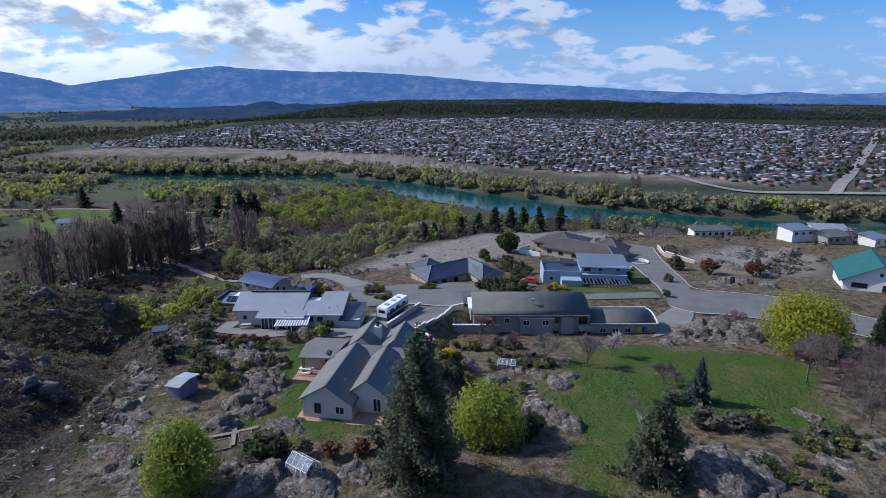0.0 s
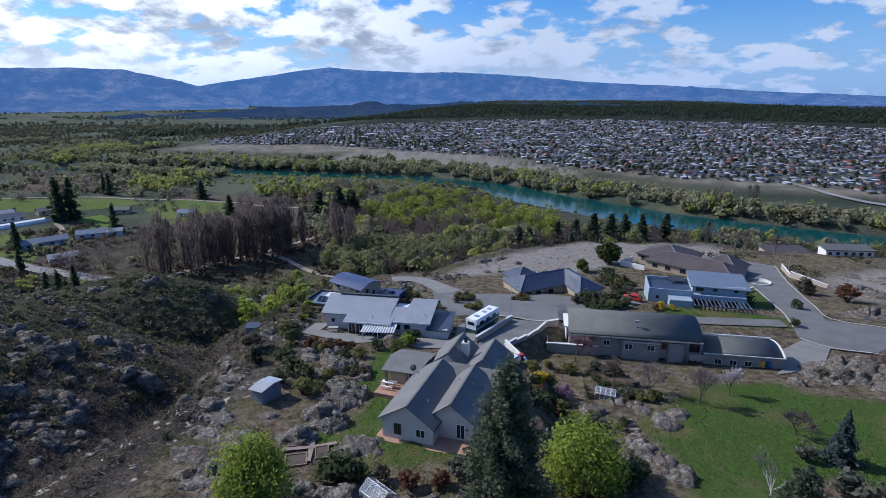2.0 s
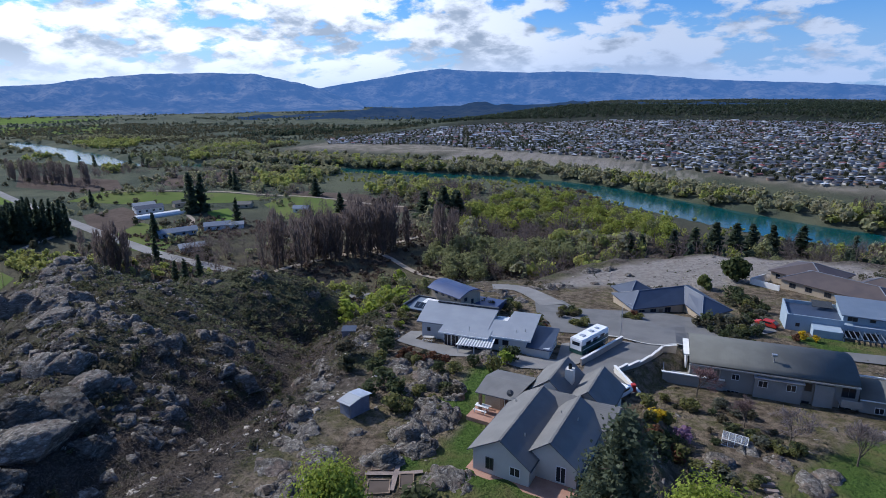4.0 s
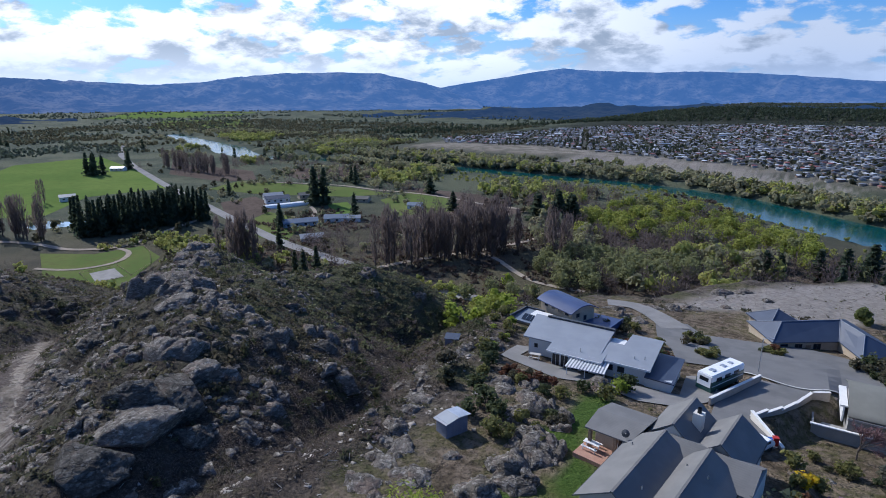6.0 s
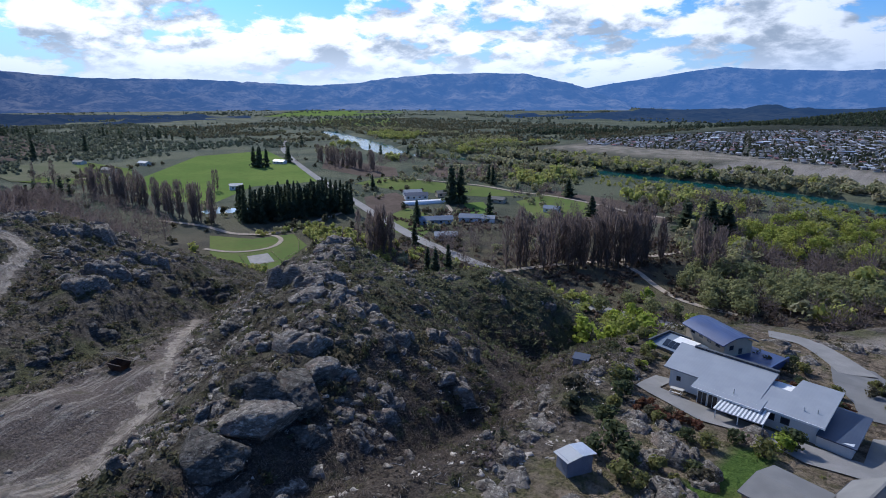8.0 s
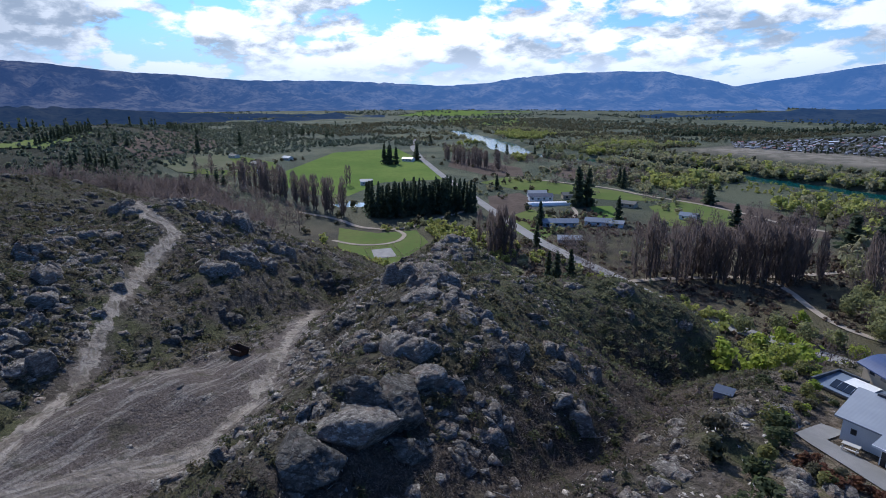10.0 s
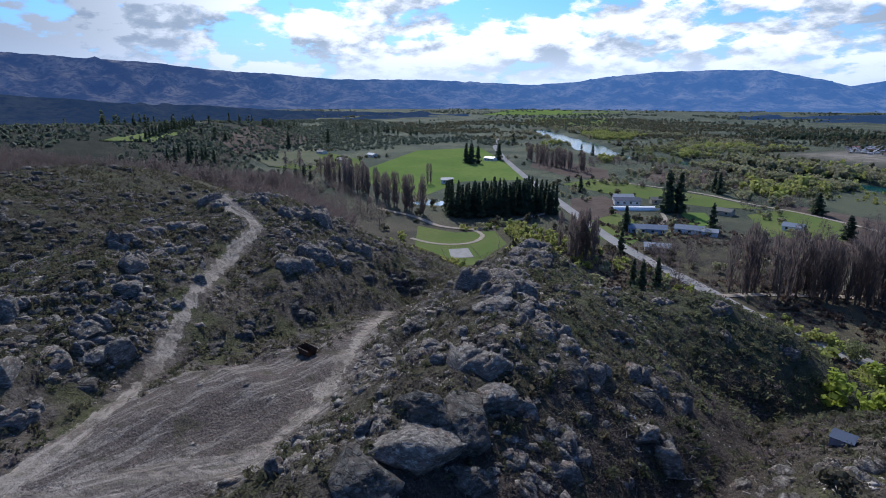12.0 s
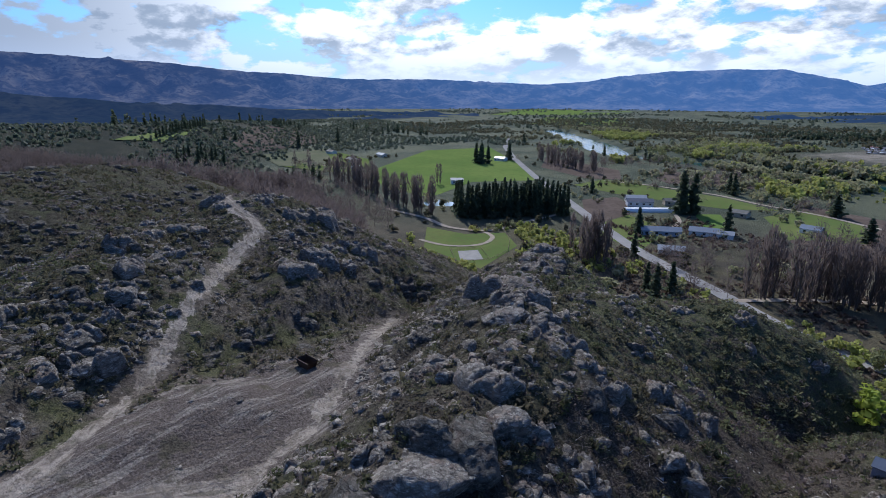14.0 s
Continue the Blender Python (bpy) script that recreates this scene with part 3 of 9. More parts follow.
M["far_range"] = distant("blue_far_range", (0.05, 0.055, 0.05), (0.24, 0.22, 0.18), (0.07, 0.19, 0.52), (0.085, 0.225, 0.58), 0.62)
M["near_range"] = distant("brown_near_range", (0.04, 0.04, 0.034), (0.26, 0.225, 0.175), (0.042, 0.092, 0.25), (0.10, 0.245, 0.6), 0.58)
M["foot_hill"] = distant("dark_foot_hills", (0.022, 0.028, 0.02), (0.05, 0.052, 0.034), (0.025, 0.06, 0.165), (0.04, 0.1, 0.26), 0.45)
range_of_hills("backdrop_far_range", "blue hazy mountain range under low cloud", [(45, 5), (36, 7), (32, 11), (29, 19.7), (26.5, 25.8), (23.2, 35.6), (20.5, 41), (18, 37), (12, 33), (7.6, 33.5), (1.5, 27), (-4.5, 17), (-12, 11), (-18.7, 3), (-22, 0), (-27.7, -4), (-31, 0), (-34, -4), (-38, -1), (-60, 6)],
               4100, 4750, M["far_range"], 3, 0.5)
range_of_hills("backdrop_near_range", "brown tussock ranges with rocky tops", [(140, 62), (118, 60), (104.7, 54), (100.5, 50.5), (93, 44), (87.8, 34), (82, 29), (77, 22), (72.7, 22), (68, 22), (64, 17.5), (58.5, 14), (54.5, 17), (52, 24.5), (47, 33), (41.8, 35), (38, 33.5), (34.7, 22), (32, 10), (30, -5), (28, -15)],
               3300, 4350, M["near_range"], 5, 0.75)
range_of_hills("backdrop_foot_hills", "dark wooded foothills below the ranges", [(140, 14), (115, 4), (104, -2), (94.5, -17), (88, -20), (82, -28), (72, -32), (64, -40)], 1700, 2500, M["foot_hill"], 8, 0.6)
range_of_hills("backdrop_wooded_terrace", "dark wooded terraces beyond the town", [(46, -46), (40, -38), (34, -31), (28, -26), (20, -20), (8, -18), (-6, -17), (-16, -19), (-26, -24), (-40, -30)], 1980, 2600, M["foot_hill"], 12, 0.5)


# ---- plants: building blocks ----
def cards(centres, size, rng, flat=0.0, stretch=1.0, out=None):
    """Small leaf quads round the given centres, turned at random, or leaning to the given ways out of the crown."""
    n = len(centres)
    a = rng.normal(size=(n, 3))
    a[:, 2] *= 1 - flat
    if out is not None:
        face = out + rng.normal(0, 0.42, (n, 3))
        a = np.cross(face, a)
    a /= np.linalg.norm(a, axis=1)[:, None] + 1e-9
    b = np.cross(a, rng.normal(size=(n, 3)) if out is None else face)
    b /= np.linalg.norm(b, axis=1)[:, None] + 1e-9
    s = size * rng.uniform(0.6, 1.3, (n, 1))
    a, b = a * s * stretch, b * s
    V = np.stack([centres - a - b, centres + a - b * 0.6, centres + a * 0.8 + b, centres - a * 0.7 + b * 0.8], 1).reshape(-1, 3)
    return V, np.arange(4 * n).reshape(-1, 4)


def stick(a, b, ra, rb, n=5):
    """A tapered limb between two points, as corners and quads."""
    a, b = np.array(a, float), np.array(b, float)
    d = (b - a) / (np.linalg.norm(b - a) + 1e-9)
    s = np.cross(d, (0.3, 0.9, 0.1) if abs(d[2]) > 0.8 else (0, 0, 1))
    s /= np.linalg.norm(s) + 1e-9
    t = np.cross(d, s)
    ang = np.arange(n) * 2 * math.pi / n
    ring = np.cos(ang)[:, None] * s + np.sin(ang)[:, None] * t
    V = np.concatenate([a + ring * ra, b + ring * rb])
    i = np.arange(n)
    return V, np.stack([i, (i + 1) % n, (i + 1) % n + n, i + n], 1)


def merge(pieces):
    V, F, k = [], [], 0
    for v, f in pieces:
        V.append(v)
        F.append(f + k)
        k += len(v)
    return np.concatenate(V), np.concatenate(F)


def leafy_crown(rng, h, r, leaves, size, base=0.25, clumps=14, squash=1.0, weep=0.0, stretch=1.0):
    """An uneven crown of leaf clumps with gaps."""
    c = rng.normal(size=(clumps, 3))
    c /= np.linalg.norm(c, axis=1)[:, None]
    c *= rng.uniform(0.45, 0.95, (clumps, 1))
    hz = h * (1 - base) / 2
    c = c * (r * 0.75, r * 0.75, hz * 0.8 * squash) + (0, 0, h * base + hz)
    rad = rng.uniform(0.28, 0.5, clumps) * r
    which = rng.integers(0, clumps, leaves)
    v = rng.normal(size=(leaves, 3))
    v /= np.linalg.norm(v, axis=1)[:, None]
    P = c[which] + v * (rad[which] * rng.uniform(0.55, 1.05, leaves))[:, None]
    if weep:
        P[:, 2] -= weep * rng.uniform(0, 1, leaves) ** 2 * np.hypot(P[:, 0], P[:, 1]) / r * h * 0.45
        P[:, 2] = np.maximum(P[:, 2], 0.3)
    out = v + 0.6 * (P - (0, 0, h * 0.35)) / (r + 0.4 * h)
    return cards(P, size, rng, 0.0, stretch, None if stretch > 2 else out / np.linalg.norm(out, axis=1)[:, None])


def conifer_crown(rng, h, r, leaves, size, base=0.06, droop=0.25, power=0.9):
    """Whorls of drooping boughs."""
    u = 1 - np.sqrt(rng.uniform(0, 1, leaves))
    z = h * (base + (1 - base) * u)
    lobes = 0.75 + 0.25 * np.sin(z * 17.0 / h * 2.2) + rng.normal(0, 0.08, leaves)
    ang = rng.uniform(0, 2 * math.pi, leaves)
    lobes *= 0.85 + 0.3 * np.sin(ang * 5 + z * 3.1 * 6 / h)
    d = r * (1 - u) ** power * lobes * np.sqrt(rng.uniform(0.15, 1, leaves))
    P = np.stack([np.cos(ang) * d, np.sin(ang) * d, z - droop * d + rng.normal(0, 0.02, leaves) * h], 1)
    P[:, 2] = np.maximum(P[:, 2], 0.15)
    return cards(P, size, rng, flat=0.5, stretch=1.4)


def twig_crown(rng, h, r, twigs, width, column=False, base=0.15):
    """Bare twigs: upright and narrow for poplars, spreading for others."""
    if column:
        z = h * rng.uniform(base, 0.93, twigs)
        d = r * np.sin(np.clip(z / h, 0, 1) * math.pi * 0.88 + 0.2) * np.sqrt(rng.uniform(0, 1, twigs))
        ang = rng.uniform(0, 6.283, twigs)
        A = np.stack([np.cos(ang) * d, np.sin(ang) * d, z], 1)
        w = np.stack([np.cos(ang) * 0.18, np.sin(ang) * 0.18, np.ones(twigs)], 1) + rng.normal(0, 0.08, (twigs, 3))
        B = A + w * (h * 0.11 * rng.uniform(0.5, 1.2, (twigs, 1)))
    else:
        v = rng.normal(size=(twigs, 3))
        v[:, 2] = np.abs(v[:, 2]) * 0.9 + 0.1
        v /= np.linalg.norm(v, axis=1)[:, None]
        k = rng.uniform(0.35, 1, (twigs, 1))
        A = v * (r, r, h * (1 - base)) * k * 0.82 + (0, 0, h * base)
        B = A + (v + rng.normal(0, 0.35, (twigs, 3))) * (r * 0.32 * rng.uniform(0.5, 1.2, (twigs, 1)))
    D = B - A
    S = np.cross(D, rng.normal(size=(twigs, 3)))
    S *= width / (np.linalg.norm(S, axis=1)[:, None] + 1e-9)
    V = np.stack([A - S, A + S, B + S * 0.3, B - S * 0.3], 1).reshape(-1, 3)
    return V, np.arange(4 * twigs).reshape(-1, 4)


def limbs(rng, h, r, n=6, thick=0.2, start=0.25, end=0.75):
    out = [stick((0, 0, -0.4), (0, 0, h * 0.55), thick, thick * 0.5, 6), stick((0, 0, h * 0.55), (rng.normal(0, 0.1), rng.normal(0, 0.1), h * 0.88), thick * 0.5, thick * 0.12, 5)]
    for k in range(n):
        a = k * 2.4 + rng.uniform(0, 0.8)
        z = h * rng.uniform(start, 0.5)
        q = (math.cos(a) * r * 0.6, math.sin(a) * r * 0.6, min(z + h * rng.uniform(0.15, 0.3), h * end))
        out.append(stick((0, 0, z), q, thick * 0.4, thick * 0.12, 4))
        out.append(stick(q, (q[0] * 1.5, q[1] * 1.4, q[2] + h * 0.12), thick * 0.12, thick * 0.03, 3))
    return merge(out)


def scatter(name, label, category, places, variants, mat, rng, tilt=0.0):
    """Many plants as one mesh: places are rows of x, y, z, scale, height factor."""
    Vs, Fs, k = [], [], 0
    turn = rng.uniform(0, 6.283, len(places))
    which = rng.integers(0, len(variants), len(places))
    for (x, y, z, s, hs), a, w in zip(places, turn, which):
        V, F = variants[w]
        c, sn = math.cos(a) * s, math.sin(a) * s
        R = np.array(((c, -sn, 0), (sn, c, 0), (0, 0, s * hs)))
        Vs.append((V @ R.T + (x, y, z)).astype(np.float32))
        Fs.append(F + k)
        k += len(V)
    ob = new(name, mesh_from(name, np.concatenate(Vs), np.concatenate(Fs), mat))
    return tagged(ob, label, category, kind="stuff")


def plant(name, label, trunk, crown, crown_mat, where, group="", category="tree", crown_label="", bark=None):
    """A single tree or bush with its trunk and crown as parts."""
    top = tagged(new(name), label, category, group)
    adopt(new("trunk", mesh_from("trunk", *trunk, bark or M["bark"], True)), top)
    c = adopt(new("crown", mesh_from("crown", *crown, crown_mat)), top)
    top.matrix_world = where
    return top


rng = np.random.default_rng(7)
M["far_wood"] = leaf_material("far_dark_woods", (0.10, 0.125, 0.09), (0.145, 0.155, 0.105), (0.08, 0.10, 0.075), 0.004)


def sow(box, n, keep, scale=(0.8, 1.25), hs=(0.85, 1.2)):
    """Random places in a box (x0, y0, x1, y1) where keep(x, y) holds."""
    x, y = rng.uniform(box[0], box[2], n), rng.uniform(box[1], box[3], n)
    ok = keep(x, y)
    x, y = x[ok], y[ok]
    return np.stack([x, y, ground_height(x, y) - 0.2, rng.uniform(*scale, len(x)), rng.uniform(*hs, len(x))], 1)


def river_gap(x, y):
    d, (h,) = along(x, y, RIVER)
    return d - h


def north_side(x, y):
    return y > np.interp(x, [p[0] for p in RIVER], [p[1] for p in RIVER])


green_t = [leafy_crown(rng, 10, 5.6, 120, 0.78, 0.05, 11) for _ in range(6)]
green_far = [leafy_crown(rng, 9, 5.8, 62, 1.15, 0.05, 9) for _ in range(5)]
pine_far = [conifer_crown(rng, 17, 4.2, 70, 1.1) for _ in range(4)]
pine_small = [conifer_crown(rng, 15, 5.0, 20, 2.3) for _ in range(4)]
round_small = [leafy_crown(rng, 6, 7, 7, 3.8, 0.0, 6) for _ in range(4)]
pine_mid = [conifer_crown(rng, 17, 4.0, 170, 0.7) for _ in range(4)]
bare_t = [merge([twig_crown(rng, 12, 4.4, 75, 0.16), stick((0, 0, -0.3), (0, 0, 7.5), 0.17, 0.06, 4), stick((0, 0, 3), (2, 1, 7), 0.09, 0.03, 3), stick((0, 0, 3.5), (-2, 0.5, 7.5), 0.09, 0.03, 3)]) for _ in range(4)]
town_tree = [leafy_crown(rng, 9, 5.2, 15, 2.1, 0.05, 7) for _ in range(5)]
M["town_leaf"] = leaf_material("town_garden_trees", (0.075, 0.085, 0.05), (0.13, 0.125, 0.07), (0.05, 0.055, 0.04), 0.02)


def patch(x, y, scale, seed, lo):
    return wobble(x, y, scale, seed) > lo


open_water = lambda x, y: (x > -350) & (x < 70) & (river_gap(x, y) < 85) & ~north_side(x, y)
belt = lambda x, y: (river_gap(x, y) > np.where(x > -90, 36, 12)) & ~north_side(x, y) & (ground_height(x, y) < PLAIN + 14)
OLIVE_WOOD = [(-113, 275), (-93, 258), (-72, 265), (-48, 288), (-26, 312), (-45, 338), (-92, 320), (-115, 310)]
BRIGHT_WOOD = [(-120, 350), (-80, 364), (-50, 380), (-8, 358), (12, 345), (14, 400), (-40, 470), (-105, 510), (-130, 440)]
flats = (-260, 270, 420, 620)
near_wood = lambda x, y: belt(x, y) & ~open_water(x, y) & (inside(x, y, OLIVE_WOOD) > 0) & (inside(x, y, BRIGHT_WOOD) > 0) & (y > np.interp(x, [-260, -180, -120, -60, 0, 60, 420], [520, 430, 300, 240, 225, 225, 225]))
scatter("riverside_willows", "bright green spring willows along the river flats", "trees", sow(flats, 2600, lambda x, y: near_wood(x, y) & patch(x, y, 60, 21, 0.28)), green_t, M["willow"], rng)
scatter("young_willows", "dull olive willows just coming into leaf", "trees", sow(flats, 2600, lambda x, y: near_wood(x, y) & patch(x, y, 45, 22, 0.22)), green_t, M["willow_dull"], rng)
scatter("bare_riverside_trees", "leafless brown trees on the river flats", "trees", sow(flats, 3000, lambda x, y: near_wood(x, y) & patch(x, y, 50, 23, -0.4), (0.85, 1.3)), bare_t, M["twig"], rng)
scatter("bank_willows", "low pale green willows along the near river bank", "trees", sow((-360, 330, 420, 620), 3000, lambda x, y: (river_gap(x, y) > 5) & (river_gap(x, y) < np.where(x < 60, 80, 38)) & ~north_side(x, y), (0.22, 0.42)), green_far, M["willow"], rng)
scatter("river_pines", "dark pines below the terrace", "trees", sow((0, 225, 140, 330), 150, lambda x, y: belt(x, y) & (ground_height(x, y) > PLAIN - 3) & patch(x, y, 30, 24, 0.1)), pine_mid, M["pine"], rng)
scatter("far_bank_willows", "green willows lining the far river bank", "trees", sow((-560, 380, 800, 760), 7500, lambda x, y: north_side(x, y) & (river_gap(x, y) > 2) & (river_gap(x, y) < 45 + 14 * wobble(x, y, 60, 31))), green_far, M["willow_dull"], rng)
scatter("far_bank_bright_willows", "fresh green willows on the far bank", "trees", sow((-560, 380, 800, 760), 4000, lambda x, y: north_side(x, y) & (river_gap(x, y) > 2) & (river_gap(x, y) < 40) & patch(x, y, 40, 32, 0.0)), green_far, M["willow"], rng)
scatter("valley_willows", "mixed willows across the valley floor", "trees", sow((-1300, 330, -150, 1000), 5200, lambda x, y: (river_gap(x, y) > 3) & (river_gap(x, y) < 260) & (y > np.interp(x, [-1300, -700, -300, -150], [640, 470, 450, 430])) & patch(x, y, 110, 33, 0.12) & ~open_water(x, y) & (ground_height(x, y) < PLAIN + 3), (0.55, 0.95)), green_far, M["willow_dull"], rng)
scatter("valley_green_willows", "fresh willows across the valley floor", "trees", sow((-1100, 380, -150, 900), 2600, lambda x, y: (river_gap(x, y) > 3) & (y > np.interp(x, [-1300, -700, -300, -150], [700, 520, 470, 440])) & patch(x, y, 80, 34, 0.3) & ~open_water(x, y) & (ground_height(x, y) < PLAIN + 3)), green_far, M["willow"], rng)
scatter("river_bend_willows", "tall olive willows hiding the upper river", "trees", sow((-640, 520, -185, 680), 1500, lambda x, y: (river_gap(x, y) > 1) & (river_gap(x, y) < 46) & ~north_side(x, y) & patch(x, y, 60, 36, -0.35) & ~open_water(x, y), (0.7, 1.1)), green_far, M["willow_dull"], rng)
scatter("upper_valley_willows", "rounded olive and green willows over the valley floor", "trees", sow((-900, 430, -180, 900), 1500, lambda x, y: (river_gap(x, y) > 4) & ~open_water(x, y) & (y > np.interp(x, [-900, -560, -330, -180], [620, 560, 505, 480])) & patch(x, y, 90, 37, 0.0) & (ground_height(x, y) < PLAIN + 4), (0.6, 1.0)), green_far, M["willow_olive"], rng)
scatter("terrace_forest", "dark pine plantation beyond the town", "forest", sow((-900, 1000, 1500, 3200), 26000, lambda x, y: (y > np.interp(x, [-900, -740, -620, -160, 340, 920, 1400], [1050, 1130, 1680, 1960, 2000, 1700, 1600])) & (y < np.interp(x, [-900, -740, -620, -160, 340, 920, 1400], [1230, 1430, 2150, 2600, 3000, 2400, 2300])), (0.5, 0.8)), pine_small, M["pine"], rng)
scatter("far_woods", "scattered dark woods across the plain", "forest", sow((-3200, 450, 2500, 4200), 25000, lambda x, y: (np.hypot(x, y) > 1150) & ~((x > -600) & (x < 1000) & (y < 1800)) & patch(x, y, 260, 35, -0.05), (0.4, 0.8)), round_small, M["far_wood"], rng)

M["valley_wood"] = leaf_material("dull_valley_woods", (0.125, 0.125, 0.072), (0.16, 0.145, 0.085), (0.085, 0.08, 0.052), 0.02)
scatter("valley_woods", "dull brown and olive woods over the valley floor", "forest", sow((-1700, 300, -200, 1500), 14000, lambda x, y: (river_gap(x, y) > 8) & ~open_water(x, y) & (y > np.interp(x, [-1700, -900, -880, -560, -330, -200], [420, 500, 530, 540, 500, 470])) & patch(x, y, 100, 38, -0.12) & (inside(x, y, TOWN) > 10) & (ground_height(x, y) < PLAIN + 5), (0.35, 0.75)), town_tree, M["valley_wood"], rng)
scatter("brown_riverside_trees", "tall leafless brown trees between the willows", "trees", sow((-200, 240, 420, 600), 1500, lambda x, y: near_wood(x, y) & patch(x, y, 38, 39, 0.0), (0.95, 1.4)), bare_t, M["twig"], rng)

# ---- the town over the river ----


TOWN_STREET = [(341, 478, 5), (390, 534, 5), (482, 647, 5), (728, 952, 5), (860, 1130, 5)]


def town_houses(seed, n, mat, name, label, big=False):
    r = np.random.default_rng(seed)
    x, y = r.uniform(-620, 1100, n), r.uniform(430, 1815, n)
    a = np.radians(18)
    u, v = x * math.cos(a) + y * math.sin(a), -x * math.sin(a) + y * math.cos(a)
    iu, iv = np.round(u / 9), np.round(v / 12.5)
    u, v = iu * 9 + r.uniform(-1, 1, n), iv * 12.5 + r.uniform(-1.8, 1.8, n)
    x, y = u * math.cos(a) - v * math.sin(a), u * math.sin(a) + v * math.cos(a)
    ok = (inside(x, y, TOWN) < 0) & (river_gap(x, y) > 60)
    ok &= along(x, y, TOWN_STREET)[0] > 13
    if big:
        ok &= (x < -120) | (y > 1100)
    else:
        ok &= (iv % 5 > 0) & (iu % 11 > 0)
    _, first = np.unique(np.stack([iu, iv], 1).astype(int), axis=0, return_index=True)
    pick = np.zeros(n, bool)
    pick[first] = True
    ok &= pick
    x, y = x[ok], y[ok]
    z = ground_height(x, y)
    k = 0
    Vw, Fw, Vr, Fr = [], [], [], []
    for X, Y, Zz in zip(x, y, z):
        L, B, H = r.uniform(2.3, 3.9), r.uniform(1.8, 2.6), r.uniform(1.4, 2.0)
        if big:
            L, B, H = r.uniform(6, 13), r.uniform(4, 7), r.uniform(2.5, 4)
        t = a + r.choice((0, math.pi / 2)) + r.normal(0, 0.06)
        c, s = math.cos(t), math.sin(t)
        rot = lambda p: (X + p[0] * c - p[1] * s, Y + p[0] * s + p[1] * c, Zz + p[2])
        Vw += [rot(p) for p in ((-L, -B, -1), (L, -B, -1), (L, B, -1), (-L, B, -1), (-L, -B, H), (L, -B, H), (L, B, H), (-L, B, H))]
        Fw += [(k * 8 + i, k * 8 + (i + 1) % 4, k * 8 + (i + 1) % 4 + 4, k * 8 + i + 4) for i in range(4)]
        e, top = 0.35, H + B * r.uniform(0.3, 0.5) * (0.35 if big else 1)
        hip = r.choice((0.0, B * 0.9))
        Vr += [rot(p) for p in ((-L - e, -B - e, H), (L + e, -B - e, H), (L + e, B + e, H), (-L - e, B + e, H), (-L + hip, 0, top), (L - hip, 0, top))]
        q = k * 6
        Fr += [(q, q + 1, q + 5, q + 4), (q + 2, q + 3, q + 4, q + 5), (q + 1, q + 2, q + 5, q + 5), (q + 3, q, q + 4, q + 4)]
        k += 1
    wall = new("town_walls", mesh_from("town_walls", Vw, Fw, M["town_wall"]))
    Fr = np.array(Fr)
    tri = np.concatenate([Fr[:, [0, 1, 2]], Fr[Fr[:, 2] != Fr[:, 3]][:, [0, 2, 3]]])
    roof = new(name, mesh_from(name, Vr, tri, mat))
    tagged(roof, label, "houses", kind="stuff")
    tagged(wall, "pale walls of far town houses", "houses", kind="stuff")


def roofs(name, tones):
    def make(N, p):
        rnd = N.add("ShaderNodeNewGeometry").outputs["Random Per Island"]
        n = N.tree.nodes.new("ShaderNodeValToRGB")
        n.color_ramp.interpolation = "CONSTANT"
        for i, c in enumerate(tones):
            el = n.color_ramp.elements[i] if i < 2 else n.color_ramp.elements.new(i / len(tones))
            el.position, el.color = i / len(tones), (*c, 1)
        N.tree.links.new(rnd, n.inputs[0])
        return n.outputs[0]
    return material(name, make, 0.5, spec=0.4)


M["town_wall"] = roofs("town_wall_paint", [(0.20, 0.19, 0.17), (0.33, 0.32, 0.30), (0.16, 0.13, 0.115), (0.38, 0.375, 0.36), (0.19, 0.135, 0.11)])
M["town_roof"] = roofs("town_roofing", [(0.05, 0.05, 0.06), (0.10, 0.10, 0.11), (0.22, 0.23, 0.25), (0.07, 0.062, 0.06), (0.30, 0.32, 0.36), (0.10, 0.09, 0.085), (0.05, 0.055, 0.07), (0.22, 0.06, 0.045), (0.12, 0.13, 0.15), (0.46, 0.48, 0.52), (0.06, 0.058, 0.06), (0.16, 0.17, 0.19), (0.06, 0.065, 0.08), (0.30, 0.31, 0.33), (0.045, 0.05, 0.06)])
M["shed_roof"] = roofs("warehouse_roofing", [(0.36, 0.38, 0.41), (0.48, 0.5, 0.53), (0.12, 0.17, 0.26), (0.24, 0.25, 0.26)])
town_houses(3, 42000, M["town_roof"], "town_roofs", "dense far suburb of single-storey houses")
town_houses(4, 260, M["shed_roof"], "warehouse_roofs", "large pale sheds among the far houses", True)
scatter("town_trees", "small trees among the town houses", "trees", sow((-620, 480, 1100, 1815), 9500, lambda x, y: (inside(x, y, TOWN) < 0) & (river_gap(x, y) > 50), (0.22, 0.68)), town_tree, M["town_leaf"], rng)
scatter("town_pines", "dark shelter pines at the edge of town", "trees", sow((-420, 840, -120, 960), 300, lambda x, y: patch(x, y, 60, 41, 0.1), (0.3, 0.5)), pine_far, M["pine"], rng)


# ---- streets and yards ----
for line, label in ((TOWN_STREET, "long grey town street running uphill"), ([(200, 610, 3), (225, 575, 3), (240, 520, 3.5), (270, 490, 3.5), (341, 478, 4), (440, 462, 4)], "grey road along the edge of town")):
    tagged(ribbon("road", line, M["farm_road"], 0.5, 10.0), label, "road", kind="structure")

